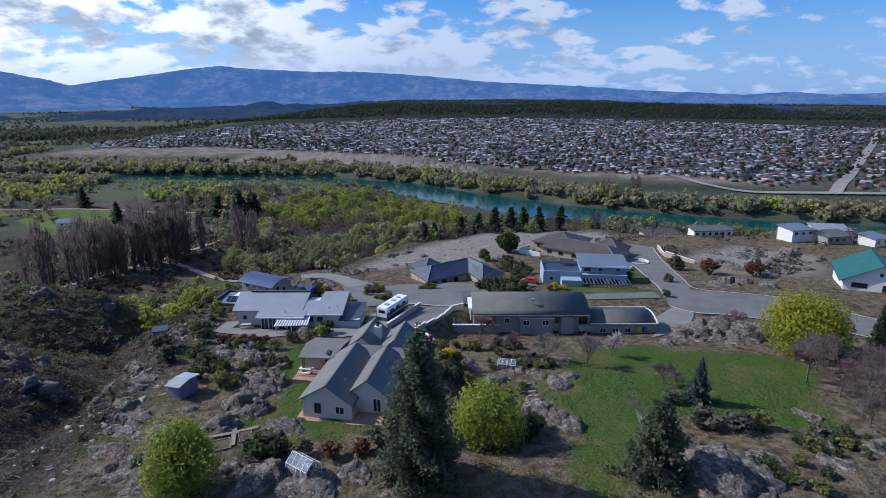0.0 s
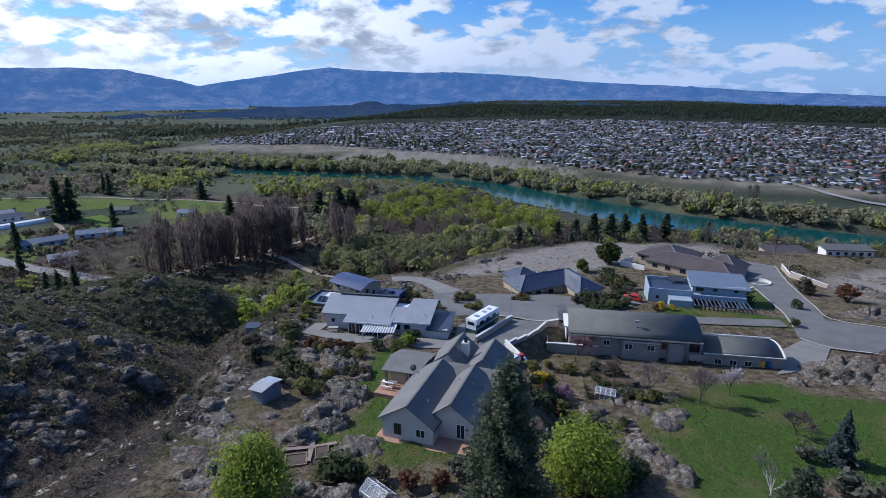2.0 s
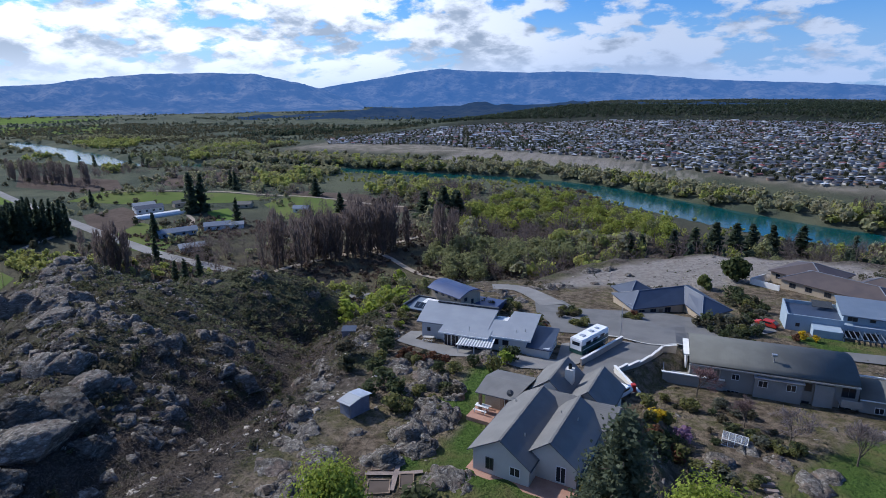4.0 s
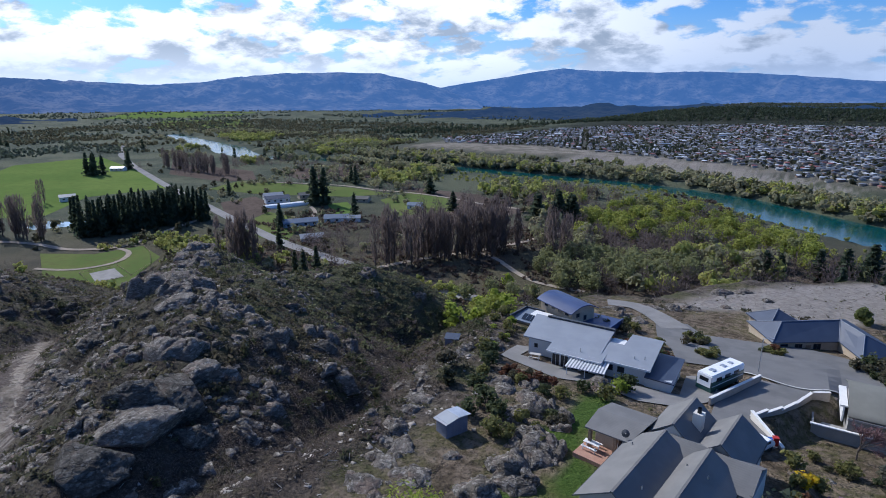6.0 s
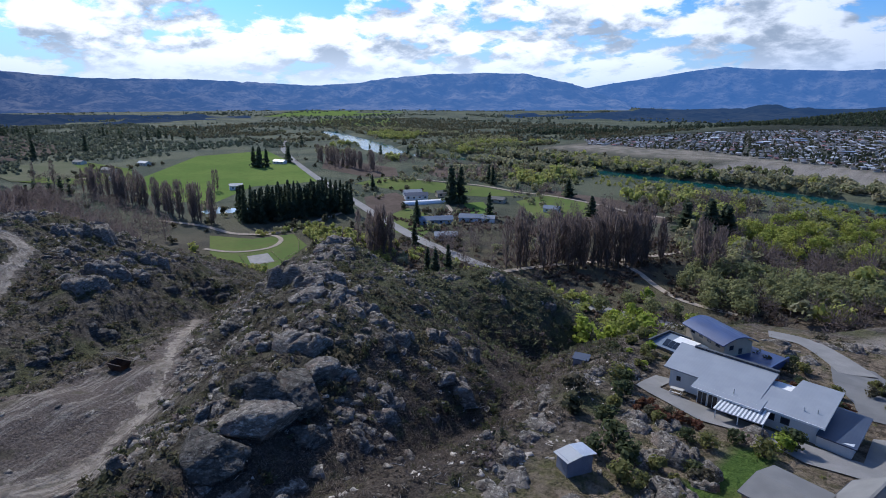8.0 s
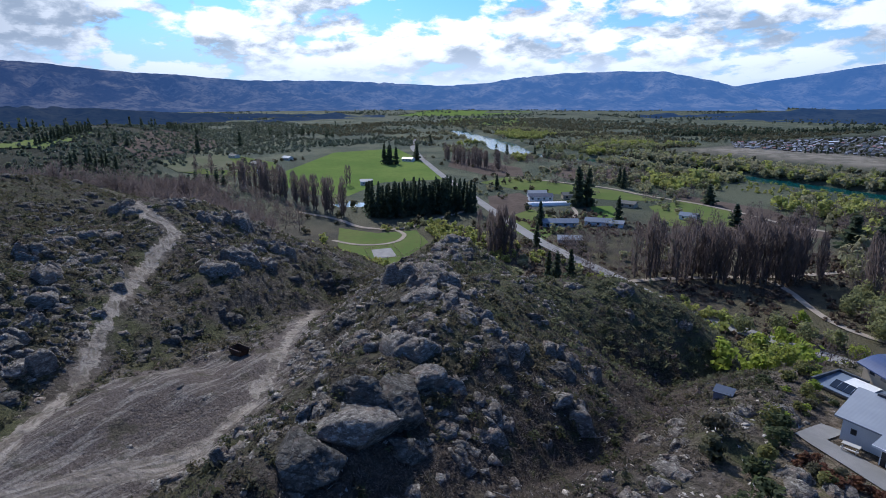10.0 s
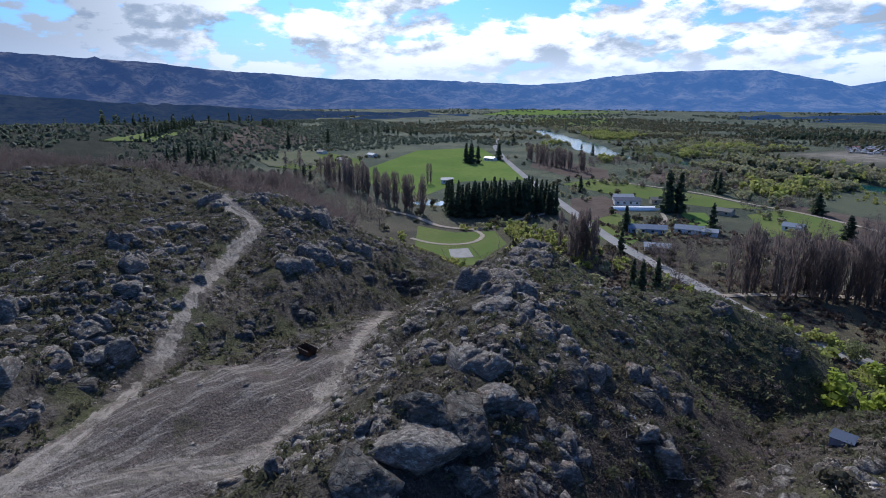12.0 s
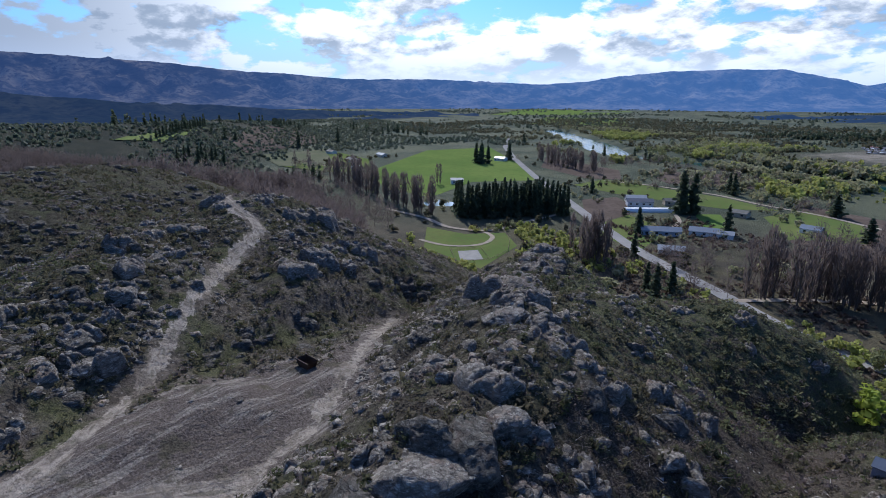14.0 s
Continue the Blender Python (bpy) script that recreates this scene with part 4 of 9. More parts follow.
def draped(name, poly, mat, lift=0.13, step=2.0, kind="structure", label="", category=""):
    """A paved area cut to its outline that follows the ground."""
    bm = bmesh.new()
    bm.faces.new([bm.verts.new((x, y, 0)) for x, y in poly])
    xs, ys = [p[0] for p in poly], [p[1] for p in poly]
    for axis, lo, hi in ((0, min(xs), max(xs)), (1, min(ys), max(ys))):
        for v in np.arange(lo + step, hi, step):
            co, no = [0, 0, 0], [0, 0, 0]
            co[axis], no[axis] = v, 1
            bmesh.ops.bisect_plane(bm, geom=bm.verts[:] + bm.edges[:] + bm.faces[:], plane_co=co, plane_no=no)
    P = np.array([v.co[:] for v in bm.verts])
    for v, z in zip(bm.verts, ground_height(P[:, 0], P[:, 1])):
        v.co.z = z + lift
    bm.normal_update()
    if sum(f.normal.z for f in bm.faces) < 0:
        bmesh.ops.reverse_faces(bm, faces=bm.faces[:])
    return tagged(part(name, bm, mat), label, category, kind=kind)


STREET_WEST = [(-25, 133), (-18.5, 133.5), (-15, 127.5), (-8, 129.5), (3, 132.5), (12, 130.5), (23, 133), (24, 128), (19, 122), (12, 117), (7, 112.5), (2.5, 107.8), (-1, 107.4), (-4, 109.4), (-10.7, 109.7), (-16.4, 107.7), (-18, 113), (-22, 120)]
DRIVE = [(-9, 94), (-4.2, 107.6), (2.6, 107.6), (2.2, 105), (1.2, 102.2), (0.2, 99.6), (-1.4, 96.5), (-3.1, 93.9), (-4.6, 91.2), (-1.1, 84.5), (-4, 80), (-9, 82)]
YARD = [(-40.5, 90.5), (-40.5, 97), (-38, 98), (-38, 93), (-33, 92.4), (-18, 92.4), (-13.6, 93.5), (-14, 102), (-11, 104.5), (-8.6, 98), (-10, 93), (-13, 88.5), (-18, 87), (-24.5, 89), (-30, 87.4)]
STREET_EAST = [(60, 184), (67, 190), (73, 184), (65.5, 148), (59.5, 123), (68, 120.5), (79, 116.7), (86.5, 108.4), (92, 100), (125, 66), (116, 58), (82, 92), (78, 97), (62, 107), (54, 108), (50, 112), (51, 117), (52.5, 125), (56, 148.5)]
APRON = [(39.5, 94.5), (41.7, 97.5), (41.8, 103.5), (45.7, 107), (50.6, 111.6), (53.8, 108.2), (48.5, 99)]
M["drive"] = material("exposed_concrete", speckled((0.19, 0.185, 0.175), (0.235, 0.225, 0.215), 0.3, 12.0, (0.155, 0.15, 0.145)), 0.85)
draped("road", STREET_WEST, M["asphalt"], 0.14, label="grey asphalt turning circle among gardens", category="road")
draped("road", STREET_EAST, M["asphalt"], 0.14, label="grey asphalt street with pale kerbs", category="road")
draped("driveway", DRIVE, M["asphalt"], 0.15, label="sloping concrete driveway between white walls", category="driveway")
draped("driveway", YARD, M["drive"], 0.15, label="pale paved yard round the silver house", category="driveway")
draped("driveway", APRON, M["drive"], 0.15, label="grey garage apron joining the street", category="driveway")
tagged(ribbon("driveway", [(-20, 128, 3), (-25, 136, 2.6), (-31, 142, 2.4), (-37, 140, 2.2)], M["drive"], 0.16, 2.0), "narrow grey drive to the blue-roofed house", "driveway", kind="structure")
tagged(ribbon("driveway", [(33, 118.2, 1.9), (42, 118.6, 1.9), (50, 119, 1.9)], M["asphalt"], 0.2, 1.5), "dark driveway beside a lawn", "driveway", kind="structure")
tagged(ribbon("driveway", [(46, 160, 2.5), (54, 158, 2.6), (58, 157, 2.6)], M["asphalt"], 0.2, 1.5), "dark driveway of the brown-roofed house", "driveway", kind="structure")


def kerb(line):
    """A concrete kerb: a raised strip along an edge."""
    ob = ribbon("kerb", [(x, y, 0.17) for x, y in line], M["kerb"], 0.26, 1.5)
    bm = bmesh.new()
    bm.from_mesh(ob.data)
    r = bmesh.ops.extrude_face_region(bm, geom=bm.faces[:])
    bmesh.ops.translate(bm, verts=[g for g in r["geom"] if isinstance(g, bmesh.types.BMVert)], vec=(0, 0, 0.02))
    bm.to_mesh(ob.data)
    bm.free()
    return tagged(ob, "pale concrete kerb along the street", "kerb", kind="structure")


kerb([(73, 184), (65.5, 148), (62, 132), (59.8, 124), (62, 122), (68, 120.5), (79, 116.7), (86.5, 108.4), (92, 100)])
kerb([(50.2, 112), (51, 110), (54, 108), (62, 107), (78, 97), (82, 92), (110, 64)])
kerb([(51, 117), (52.5, 125), (56, 148), (58, 165)])
kerb([(-10.7, 109.6), (-4, 109.3), (-1, 107.4), (2.5, 107.8), (7, 112.4)])

# ---- houses ----
M["pale_wall"] = material("cream_render", speckled((0.56, 0.525, 0.47), (0.61, 0.575, 0.515), 0.5, 20.0, (0.48, 0.45, 0.40)), 0.9)
M["white_wall"] = material("white_render", speckled((0.66, 0.65, 0.63), (0.72, 0.71, 0.69), 0.4, 14.0, (0.55, 0.54, 0.52)), 0.85)
M["grey_wall"] = material("grey_render", speckled((0.27, 0.265, 0.25), (0.31, 0.30, 0.285), 0.5, 14.0, (0.23, 0.22, 0.21)), 0.9)
M["silver_wall"] = material("light_grey_cladding", speckled((0.5, 0.52, 0.54), (0.55, 0.57, 0.59), 0.4, 12.0, (0.45, 0.46, 0.48)), 0.7)
M["blue_wall"] = material("blue_grey_wall", speckled((0.27, 0.34, 0.41), (0.31, 0.38, 0.45), 0.4, 12.0, (0.23, 0.29, 0.35)), 0.8)
M["pergola_paint"] = material("dark_blue_grey_timber", speckled((0.075, 0.105, 0.145), (0.10, 0.13, 0.17), 0.4, 12.0, (0.06, 0.08, 0.11)), 0.7)
M["tan_wall"] = material("tan_brick", speckled((0.38, 0.31, 0.23), (0.44, 0.37, 0.28), 0.6, 14.0, (0.30, 0.24, 0.18)), 0.9)


def ribbed(c1, c2, pitch, axis=0, rough=0.45, metal=0.0, gloss=0.5):
    """Long-run metal roofing: ribs across the given local axis."""
    def make(N, p):
        return N.mix(N.ramp(N.noise(p, 0.35, 4.0), 0.35, 0.65), c1, c2)

    def bump(N, p):
        s = N.add("ShaderNodeSeparateXYZ", Vector=p).outputs[axis]
        return N.math("SINE", N.math("MULTIPLY", s, 6.283 / pitch)), 0.12, 0.02
    return material("roofing", make, rough, metal, bump, gloss)


M["roof_grey"] = ribbed((0.15, 0.148, 0.145), (0.18, 0.177, 0.172), 0.22, 1, 0.7, 0.0, 0.15)
M["roof_silver"] = ribbed((0.23, 0.25, 0.28), (0.26, 0.28, 0.31), 0.4, 0, 0.5)
M["roof_blue"] = ribbed((0.03, 0.05, 0.13), (0.036, 0.062, 0.155), 0.4, 0, 0.4)
M["roof_slate"] = ribbed((0.036, 0.05, 0.085), (0.045, 0.062, 0.10), 0.35, 0, 0.5)
M["roof_brown"] = ribbed((0.065, 0.05, 0.05), (0.085, 0.065, 0.06), 0.35, 0, 0.6)
M["roof_dark"] = ribbed((0.09, 0.092, 0.085), (0.11, 0.112, 0.104), 0.4, 0, 0.8)
M["roof_sky"] = ribbed((0.13, 0.165, 0.215), (0.155, 0.19, 0.24), 0.4, 0, 0.45)
M["roof_green"] = ribbed((0.02, 0.10, 0.085), (0.03, 0.12, 0.10), 0.4, 0, 0.45)
M["trim"] = material("dark_trim", speckled((0.06, 0.065, 0.075), (0.08, 0.085, 0.09), 1.0, 9.0), 0.5)
M["white_trim"] = material("white_trim", speckled((0.7, 0.7, 0.69), (0.76, 0.76, 0.75), 1.0, 9.0, (0.6, 0.6, 0.6)), 0.5)
M["glass"] = material("dark_window_glass", lambda N, p: N.mix(N.noise(p, 0.6, 2.0), (0.012, 0.015, 0.02), (0.03, 0.035, 0.045)), 0.06, spec=0.6)
M["tile_paving"] = material("terracotta_paving", speckled((0.36, 0.20, 0.14), (0.42, 0.25, 0.18), 0.8, 9.0, (0.28, 0.16, 0.12)), 0.85)
M["timber"] = material("weathered_timber", speckled((0.22, 0.15, 0.10), (0.30, 0.22, 0.16), 0.8, 14.0), 0.8)
M["metal"] = material("galvanised_metal", speckled((0.45, 0.47, 0.5), (0.55, 0.57, 0.6), 0.8, 8.0, (0.35, 0.36, 0.38)), 0.35, 0.6)
M["red"] = material("red_paint", speckled((0.4, 0.03, 0.02), (0.45, 0.04, 0.03), 1.0, 8.0), 0.4)
M["black"] = material("black_rubber", speckled((0.02, 0.02, 0.02), (0.03, 0.03, 0.03), 2.0, 9.0), 0.6)


def boxes(*rows):
    """A bmesh of boxes (x0, y0, z0, x1, y1, z1)."""
    bm = bmesh.new()
    for x0, y0, z0, x1, y1, z1 in rows:
        v = [bm.verts.new(c) for c in ((x0, y0, z0), (x1, y0, z0), (x1, y1, z0), (x0, y1, z0), (x0, y0, z1), (x1, y0, z1), (x1, y1, z1), (x0, y1, z1))]
        for f in ((3, 2, 1, 0), (4, 5, 6, 7), (0, 1, 5, 4), (1, 2, 6, 5), (2, 3, 7, 6), (3, 0, 4, 7)):
            bm.faces.new([v[i] for i in f])
    return bm


def extruded(profile, lo, hi, axis="y"):
    """A profile of (across, z) drawn along y or x."""
    bm = bmesh.new()
    at = (lambda u, z, w: (u, w, z)) if axis == "y" else (lambda u, z, w: (w, u, z))
    a = [bm.verts.new(at(u, z, lo)) for u, z in profile]
    b = [bm.verts.new(at(u, z, hi)) for u, z in profile]
    n = len(profile)
    bm.faces.new(a)
    bm.faces.new(b[::-1])
    for i in range(n):
        bm.faces.new((a[i], b[i], b[(i + 1) % n], a[(i + 1) % n]))
    bmesh.ops.recalc_face_normals(bm, faces=bm.faces[:])
    return bm


def slab(corners, thick=0.14):
    """A roof plane of given thickness under its corners."""
    bm = bmesh.new()
    a = [bm.verts.new(c) for c in corners]
    b = [bm.verts.new((x, y, z - thick)) for x, y, z in corners]
    n = len(corners)
    bm.faces.new(a)
    bm.faces.new(b[::-1])
    for i in range(n):
        bm.faces.new((a[i], b[i], b[(i + 1) % n], a[(i + 1) % n]))
    bmesh.ops.recalc_face_normals(bm, faces=bm.faces[:])
    return bm


def window(parent, side, at, w, h, frame_mat=None, bars=1, name="window"):
    """A framed pane on a wall; side is the way the wall looks: -y, +y, -x or +x; at: the middle."""
    rz = {"-y": 0, "+x": 90, "+y": 180, "-x": 270}[side]
    t = 0.07
    bm = bmesh.new()
    rings = []
    for gx0, gy0 in ((t, 0.02), (t, -0.05), (0, -0.05), (0, 0.015)):
        a, b = w / 2 + gx0, h / 2 + gx0
        rings.append([bm.verts.new(c) for c in ((-a, gy0, -b), (a, gy0, -b), (a, gy0, b), (-a, gy0, b))])
    for r0, r1 in zip(rings[:-1], rings[1:]):
        for k in range(4):
            bm.faces.new((r0[k], r0[(k + 1) % 4], r1[(k + 1) % 4], r1[k]))
    f = part(name, bm, frame_mat or M["white_trim"], parent)
    f.matrix_local = pose(*at, 0, 0, rz)
    part("pane", boxes((-w / 2, -0.02, -h / 2, w / 2, 0.012, h / 2)), M["glass"], f)
    for k in range(bars):
        x = -w / 2 + w * (k + 1) / (bars + 1)
        part("glazing_bar", boxes((x - 0.03, -0.045, -h / 2 + 0.001, x + 0.03, 0.01, h / 2 - 0.001)), frame_mat or M["white_trim"], f)
    return f


def gable_roof(parent, x0, x1, ridge_x, y0, y1, z_l, z_r, z_top, mat, over=0.45):
    """Two roof planes with the ridge along y, and a ridge cap."""
    part("roof", slab([(x0 - over, y0, z_l), (ridge_x, y0, z_top), (ridge_x, y1, z_top), (x0 - over, y1, z_l)]), mat, parent)
    part("roof", slab([(ridge_x, y0, z_top), (x1 + over, y0, z_r), (x1 + over, y1, z_r), (ridge_x, y1, z_top)]), mat, parent)
    part("ridge_cap", boxes((ridge_x - 0.12, y0, z_top - 0.05, ridge_x + 0.12, y1, z_top + 0.03)), mat, parent)
    part("gutter", boxes((x0 - over - 0.1, y0, z_l - 0.2, x0 - over, y1, z_l - 0.08)), M["trim"], parent)
    part("gutter", boxes((x1 + over, y0, z_r - 0.2, x1 + over + 0.1, y1, z_r - 0.08)), M["trim"], parent)


def hip_roof(parent, x0, y0, x1, y1, z, top, mat, over=0.6, name="roof"):
    """A hipped roof over a rectangle: four planes with caps along the hips."""
    x0, y0, x1, y1 = x0 - over, y0 - over, x1 + over, y1 + over
    if x1 - x0 >= y1 - y0:
        d = (y1 - y0) / 2
        a, b = (x0 + d, y0 + d, top), (x1 - d, y0 + d, top)
        faces = [[(x0, y0, z), (x1, y0, z), b, a], [(x1, y1, z), (x0, y1, z), a, b], [(x1, y0, z), (x1, y1, z), b], [(x0, y1, z), (x0, y0, z), a]]
    else:
        d = (x1 - x0) / 2
        a, b = (x0 + d, y0 + d, top), (x0 + d, y1 - d, top)
        faces = [[(x0, y1, z), (x0, y0, z), a, b], [(x1, y0, z), (x1, y1, z), b, a], [(x0, y0, z), (x1, y0, z), a], [(x1, y1, z), (x0, y1, z), b]]
    for f in faces:
        part(name, slab(f, 0.16), mat, parent)
    for p, q in ((faces[0][0], a), ((x0, y1, z), a if x1 - x0 >= y1 - y0 else b), ((x1, y0, z), b if x1 - x0 >= y1 - y0 else a), ((x1, y1, z), b), (a, b)):
        v, f = stick((p[0], p[1], p[2] + 0.02), (q[0], q[1], q[2] + 0.02), 0.11, 0.11, 5)
        adopt(new("ridge_cap", mesh_from("ridge_cap", v, f, M["hip_cap"])), parent)


M["hip_cap"] = material("pale_ridge_cap", speckled((0.16, 0.18, 0.22), (0.20, 0.22, 0.26), 1.0, 9.0), 0.45)


def house(name, label, x, y, z, turn, category="house"):
    ob = tagged(new(name), label, category)
    ob.matrix_world = pose(x, y, z, 0, 0, turn)
    return ob


# gabled house with twin grey roofs
g = house("house", "cream house with long twin grey gabled roofs and a terracotta terrace", -16.7, 58.5, -41.05, -9.5)
part("wall", extruded([(0, -1), (6.2, -1), (6.2, 2.2), (3.1, 4.35), (0, 2.5)], 0, 12.1), M["pale_wall"], g)
part("wall", extruded([(0.8, -1), (5.6, -1), (5.6, 2.3), (3.3, 4.45), (0.8, 2.3)], 13.7, 20.5), M["pale_wall"], g)
part("wall", boxes((0.8, 12.1, -1, 10.3, 13.7, 2.15)), M["pale_wall"], g)
part("wall", extruded([(5.4, -1), (10.4, -1), (10.4, 2.25), (7.6, 4.35), (5.4, 2.55)], 2.0, 11.9), M["pale_wall"], g)
part("wall", extruded([(5.7, -1), (10.6, -1), (10.6, 2.2), (8.1, 4.35), (5.7, 2.3)], 13.7, 20.3), M["pale_wall"], g)
gable_roof(g, 0, 6.0, 3.1, -0.35, 12.2, 2.45, 2.2, 4.6, M["roof_grey"])
gable_roof(g, 5.4, 10.4, 7.6, 1.65, 12.0, 2.6, 2.3, 4.6, M["roof_grey"], 0.4)
gable_roof(g, 0.8, 5.6, 3.3, 13.6, 20.8, 2.5, 2.5, 4.7, M["roof_grey"], 0.35)
gable_roof(g, 5.7, 10.6, 8.1, 13.2, 20.6, 2.5, 2.4, 4.6, M["roof_grey"], 0.3)
for a, b in (((3.1, 12.9, 3.9), (7.6, 12.9, 3.9)), ((7.6, 12.8, 3.85), (12.0, 12.8, 3.85))):
    part("roof", slab([(a[0], a[1] - 3.0, 2.3), (b[0], b[1] - 3.0, 2.3), b, a]), M["roof_grey"], g, "link roof between the wings")
    part("roof", slab([a, b, (b[0], b[1] + 3.0, 2.3), (a[0], a[1] + 3.0, 2.3)]), M["roof_grey"], g, "link roof between the wings")
part("wall", boxes((10.2, 10.2, -1, 12.0, 15.6, 2.2)), M["pale_wall"], g)
chim = part("chimney", boxes((4.3, 16.6, 2.2, 5.3, 17.6, 5.0)), M["pale_wall"], g, "cream rendered chimney")
adopt(new("flue", mesh_from("flue", *stick((4.8, 17.1, 4.95), (4.8, 17.1, 5.6), 0.22, 0.2, 10), M["black"])), chim)
part("wall", boxes((-4.2, 11.6, -1, 0, 16.5, 2.5)), M["tan_wall"], g)
part("roof", slab([(-4.9, 10.2, 2.55), (0.2, 10.2, 2.75), (0.9, 13.4, 3.5), (-4.9, 13.4, 3.3)]), M["roof_grey"], g)
part("roof", slab([(-4.9, 13.4, 3.3), (0.9, 13.4, 3.5), (0.6, 17.0, 2.65), (-4.9, 17.0, 2.5)]), M["roof_grey"], g)
for x in (-4.5, -1.6):
    part("post", boxes((x, 10.4, -0.6, x + 0.35, 10.75, 2.5)), M["timber"], g, "dark timber terrace post")
window(g, "-y", (-1.0, 11.6, 1.05), 1.0, 2.0)
window(g, "-y", (1.9, 0, 1.3), 0.75, 1.25, M["trim"])
window(g, "-y", (4.7, 0, 1.25), 1.0, 0.9)
window(g, "-y", (8.8, 2.0, 1.15), 0.9, 1.7)
window(g, "+x", (10.4, 5.0, 1.2), 2.2, 1.5, None, 2)
window(g, "-x", (0, 4.0, 1.3), 1.4, 1.3)
window(g, "-x", (0, 8.0, 1.1), 1.8, 1.9, None, 2)
for x, y, z in ((6.4, 9.0, 3.5), (8.6, 8.0, 3.9), (0.8, 9.5, 3.1), (4.5, 3.0, 3.6)):
    adopt(new("roof_vent", mesh_from("roof_vent", *stick((x, y, z - 0.2), (x, y, z + 0.35), 0.07, 0.07, 6), M["metal"])), g)
sky_light = part("skylight", slab([(9.4, 16.2, 3.52), (10.3, 16.2, 2.82), (10.3, 18.2, 2.82), (9.4, 18.2, 3.52)], 0.05), M["glass"], g)
dish = part("satellite_dish", boxes((-0.45, 10.7, 2.75, -0.4, 10.75, 3.3)), M["metal"], g)
bm = bmesh.new()
bmesh.ops.create_cone(bm, segments=14, radius1=0.42, radius2=0.06, depth=0.16, cap_ends=False, matrix=pose(-0.42, 10.6, 3.4, 65, 0, 20))
part("reflector", bm, M["trim"], dish)
terrace = tagged(part("terrace", boxes((-0.7, -0.9, -1.2, 6.6, 0, 0.06), (6.2, -0.9, -1.2, 11.4, 2.0, 0.055), (-5.2, 8.4, -1.2, -0.02, 11.6, 0.08), (-0.7, 0.0, -1.2, -0.02, 4.0, 0.05)), M["tile_paving"]), "terracotta paved terrace round the cream house", "terrace", kind="structure")
terrace.matrix_world = g.matrix_world.copy()

# silver house with the striped awning
s = house("house", "low silver-roofed house with pale grey walls and striped awning", -38.0, 92.4, -45.0, 0)
part("wall", boxes((0.3, 3.0, -1, 5.2, 9.2, 3.3)), M["silver_wall"], s)
part("wall", boxes((5.2, 0.8, -1, 12.8, 9.4, 3.2)), M["silver_wall"], s)
part("wall", boxes((12.8, 1.4, -1, 19.4, 9.4, 3.2)), M["silver_wall"], s)
part("roof", slab([(-0.4, 2.2, 3.4), (12.6, 2.2, 3.4), (12.6, 9.7, 4.5), (-1.2, 9.7, 4.5)], 0.2), M["roof_silver"], s)
part("roof", slab([(4.6, -0.2, 3.05), (13.4, -0.2, 3.05), (13.4, 2.3, 3.42), (4.6, 2.3, 3.42)], 0.2), M["roof_silver"], s)
part("roof", slab([(12.6, 0.9, 3.15), (20.2, 0.9, 3.15), (20.2, 9.7, 4.45), (15.4, 9.7, 4.45), (15.0, 6.2, 3.9), (12.6, 6.2, 3.9)], 0.2), M["roof_silver"], s)
part("roof_deck", boxes((12.6, 6.3, 2.9, 15.2, 9.4, 3.3)), M["white_trim"], s)
clere = part("clerestory", boxes((1.0, 9.3, 3.6, 12.6, 9.8, 4.75)), M["trim"], s, "dark clerestory strip along the roof")
for k in range(8):
    part("pane", boxes((1.3 + k * 1.4, 9.25, 4.5, 2.4 + k * 1.4, 9.3, 4.72)), M["glass"], clere)
part("fascia", boxes((4.6, -0.28, 2.8, 13.4, -0.2, 3.05)), M["white_trim"], s)
part("fascia", boxes((13.42, 0.82, 2.9, 20.2, 0.9, 3.15)), M["white_trim"], s)
for k, x in enumerate((5.9, 7.3, 9.0, 10.6)):
    window(s, "-y", (x, 0.8, 1.3), 1.15, 2.2, M["white_trim"], 1, "glass_door")
window(s, "-y", (14.2, 1.4, 2.0), 0.9, 0.8, M["trim"], 0)
window(s, "-y", (15.9, 1.4, 2.0), 0.9, 0.8, M["trim"], 0)
window(s, "-y", (1.6, 3.0, 1.8), 0.5, 0.6, M["trim"], 0)
for x, y in ((9.6, 1.4), (17.4, 3.0), (18.8, 3.4)):
    adopt(new("roof_vent", mesh_from("roof_vent", *stick((x, y, 3.2), (x, y, 3.95), 0.07, 0.07, 6), M["metal"])), s)
aw = part("awning", slab([(8.6, -2.7, 2.35), (14.5, -2.2, 2.35), (14.3, 0.9, 2.75), (8.7, 0.7, 2.75)], 0.06), M["roof_silver"], s, "striped white and grey awning roof")
for k in range(13):
    u = k / 12
    part("rib", slab([(8.6 + 5.6 * u, -2.7 + 0.5 * u, 2.42), (8.82 + 5.6 * u, -2.7 + 0.5 * u, 2.42), (8.92 + 5.4 * u, 0.7 + 0.2 * u, 2.82), (8.7 + 5.4 * u, 0.7 + 0.2 * u, 2.82)], 0.06), M["white_trim"], aw)
for x, y in ((8.8, -2.5), (11.5, -2.3), (14.3, -2.0)):
    part("post", boxes((x, y, -1, x + 0.12, y + 0.12, 2.33)), M["white_trim"], s)
part("garage", boxes((19.5, 1.0, -1, 23.2, 9.0, 2.1)), M["silver_wall"], s)
part("garage_roof", slab([(19.45, 0.6, 2.15), (23.6, 0.6, 2.05), (23.6, 9.4, 2.35), (19.45, 9.4, 2.45)], 0.16), M["roof_slate"], s, "blue-grey garage roof")

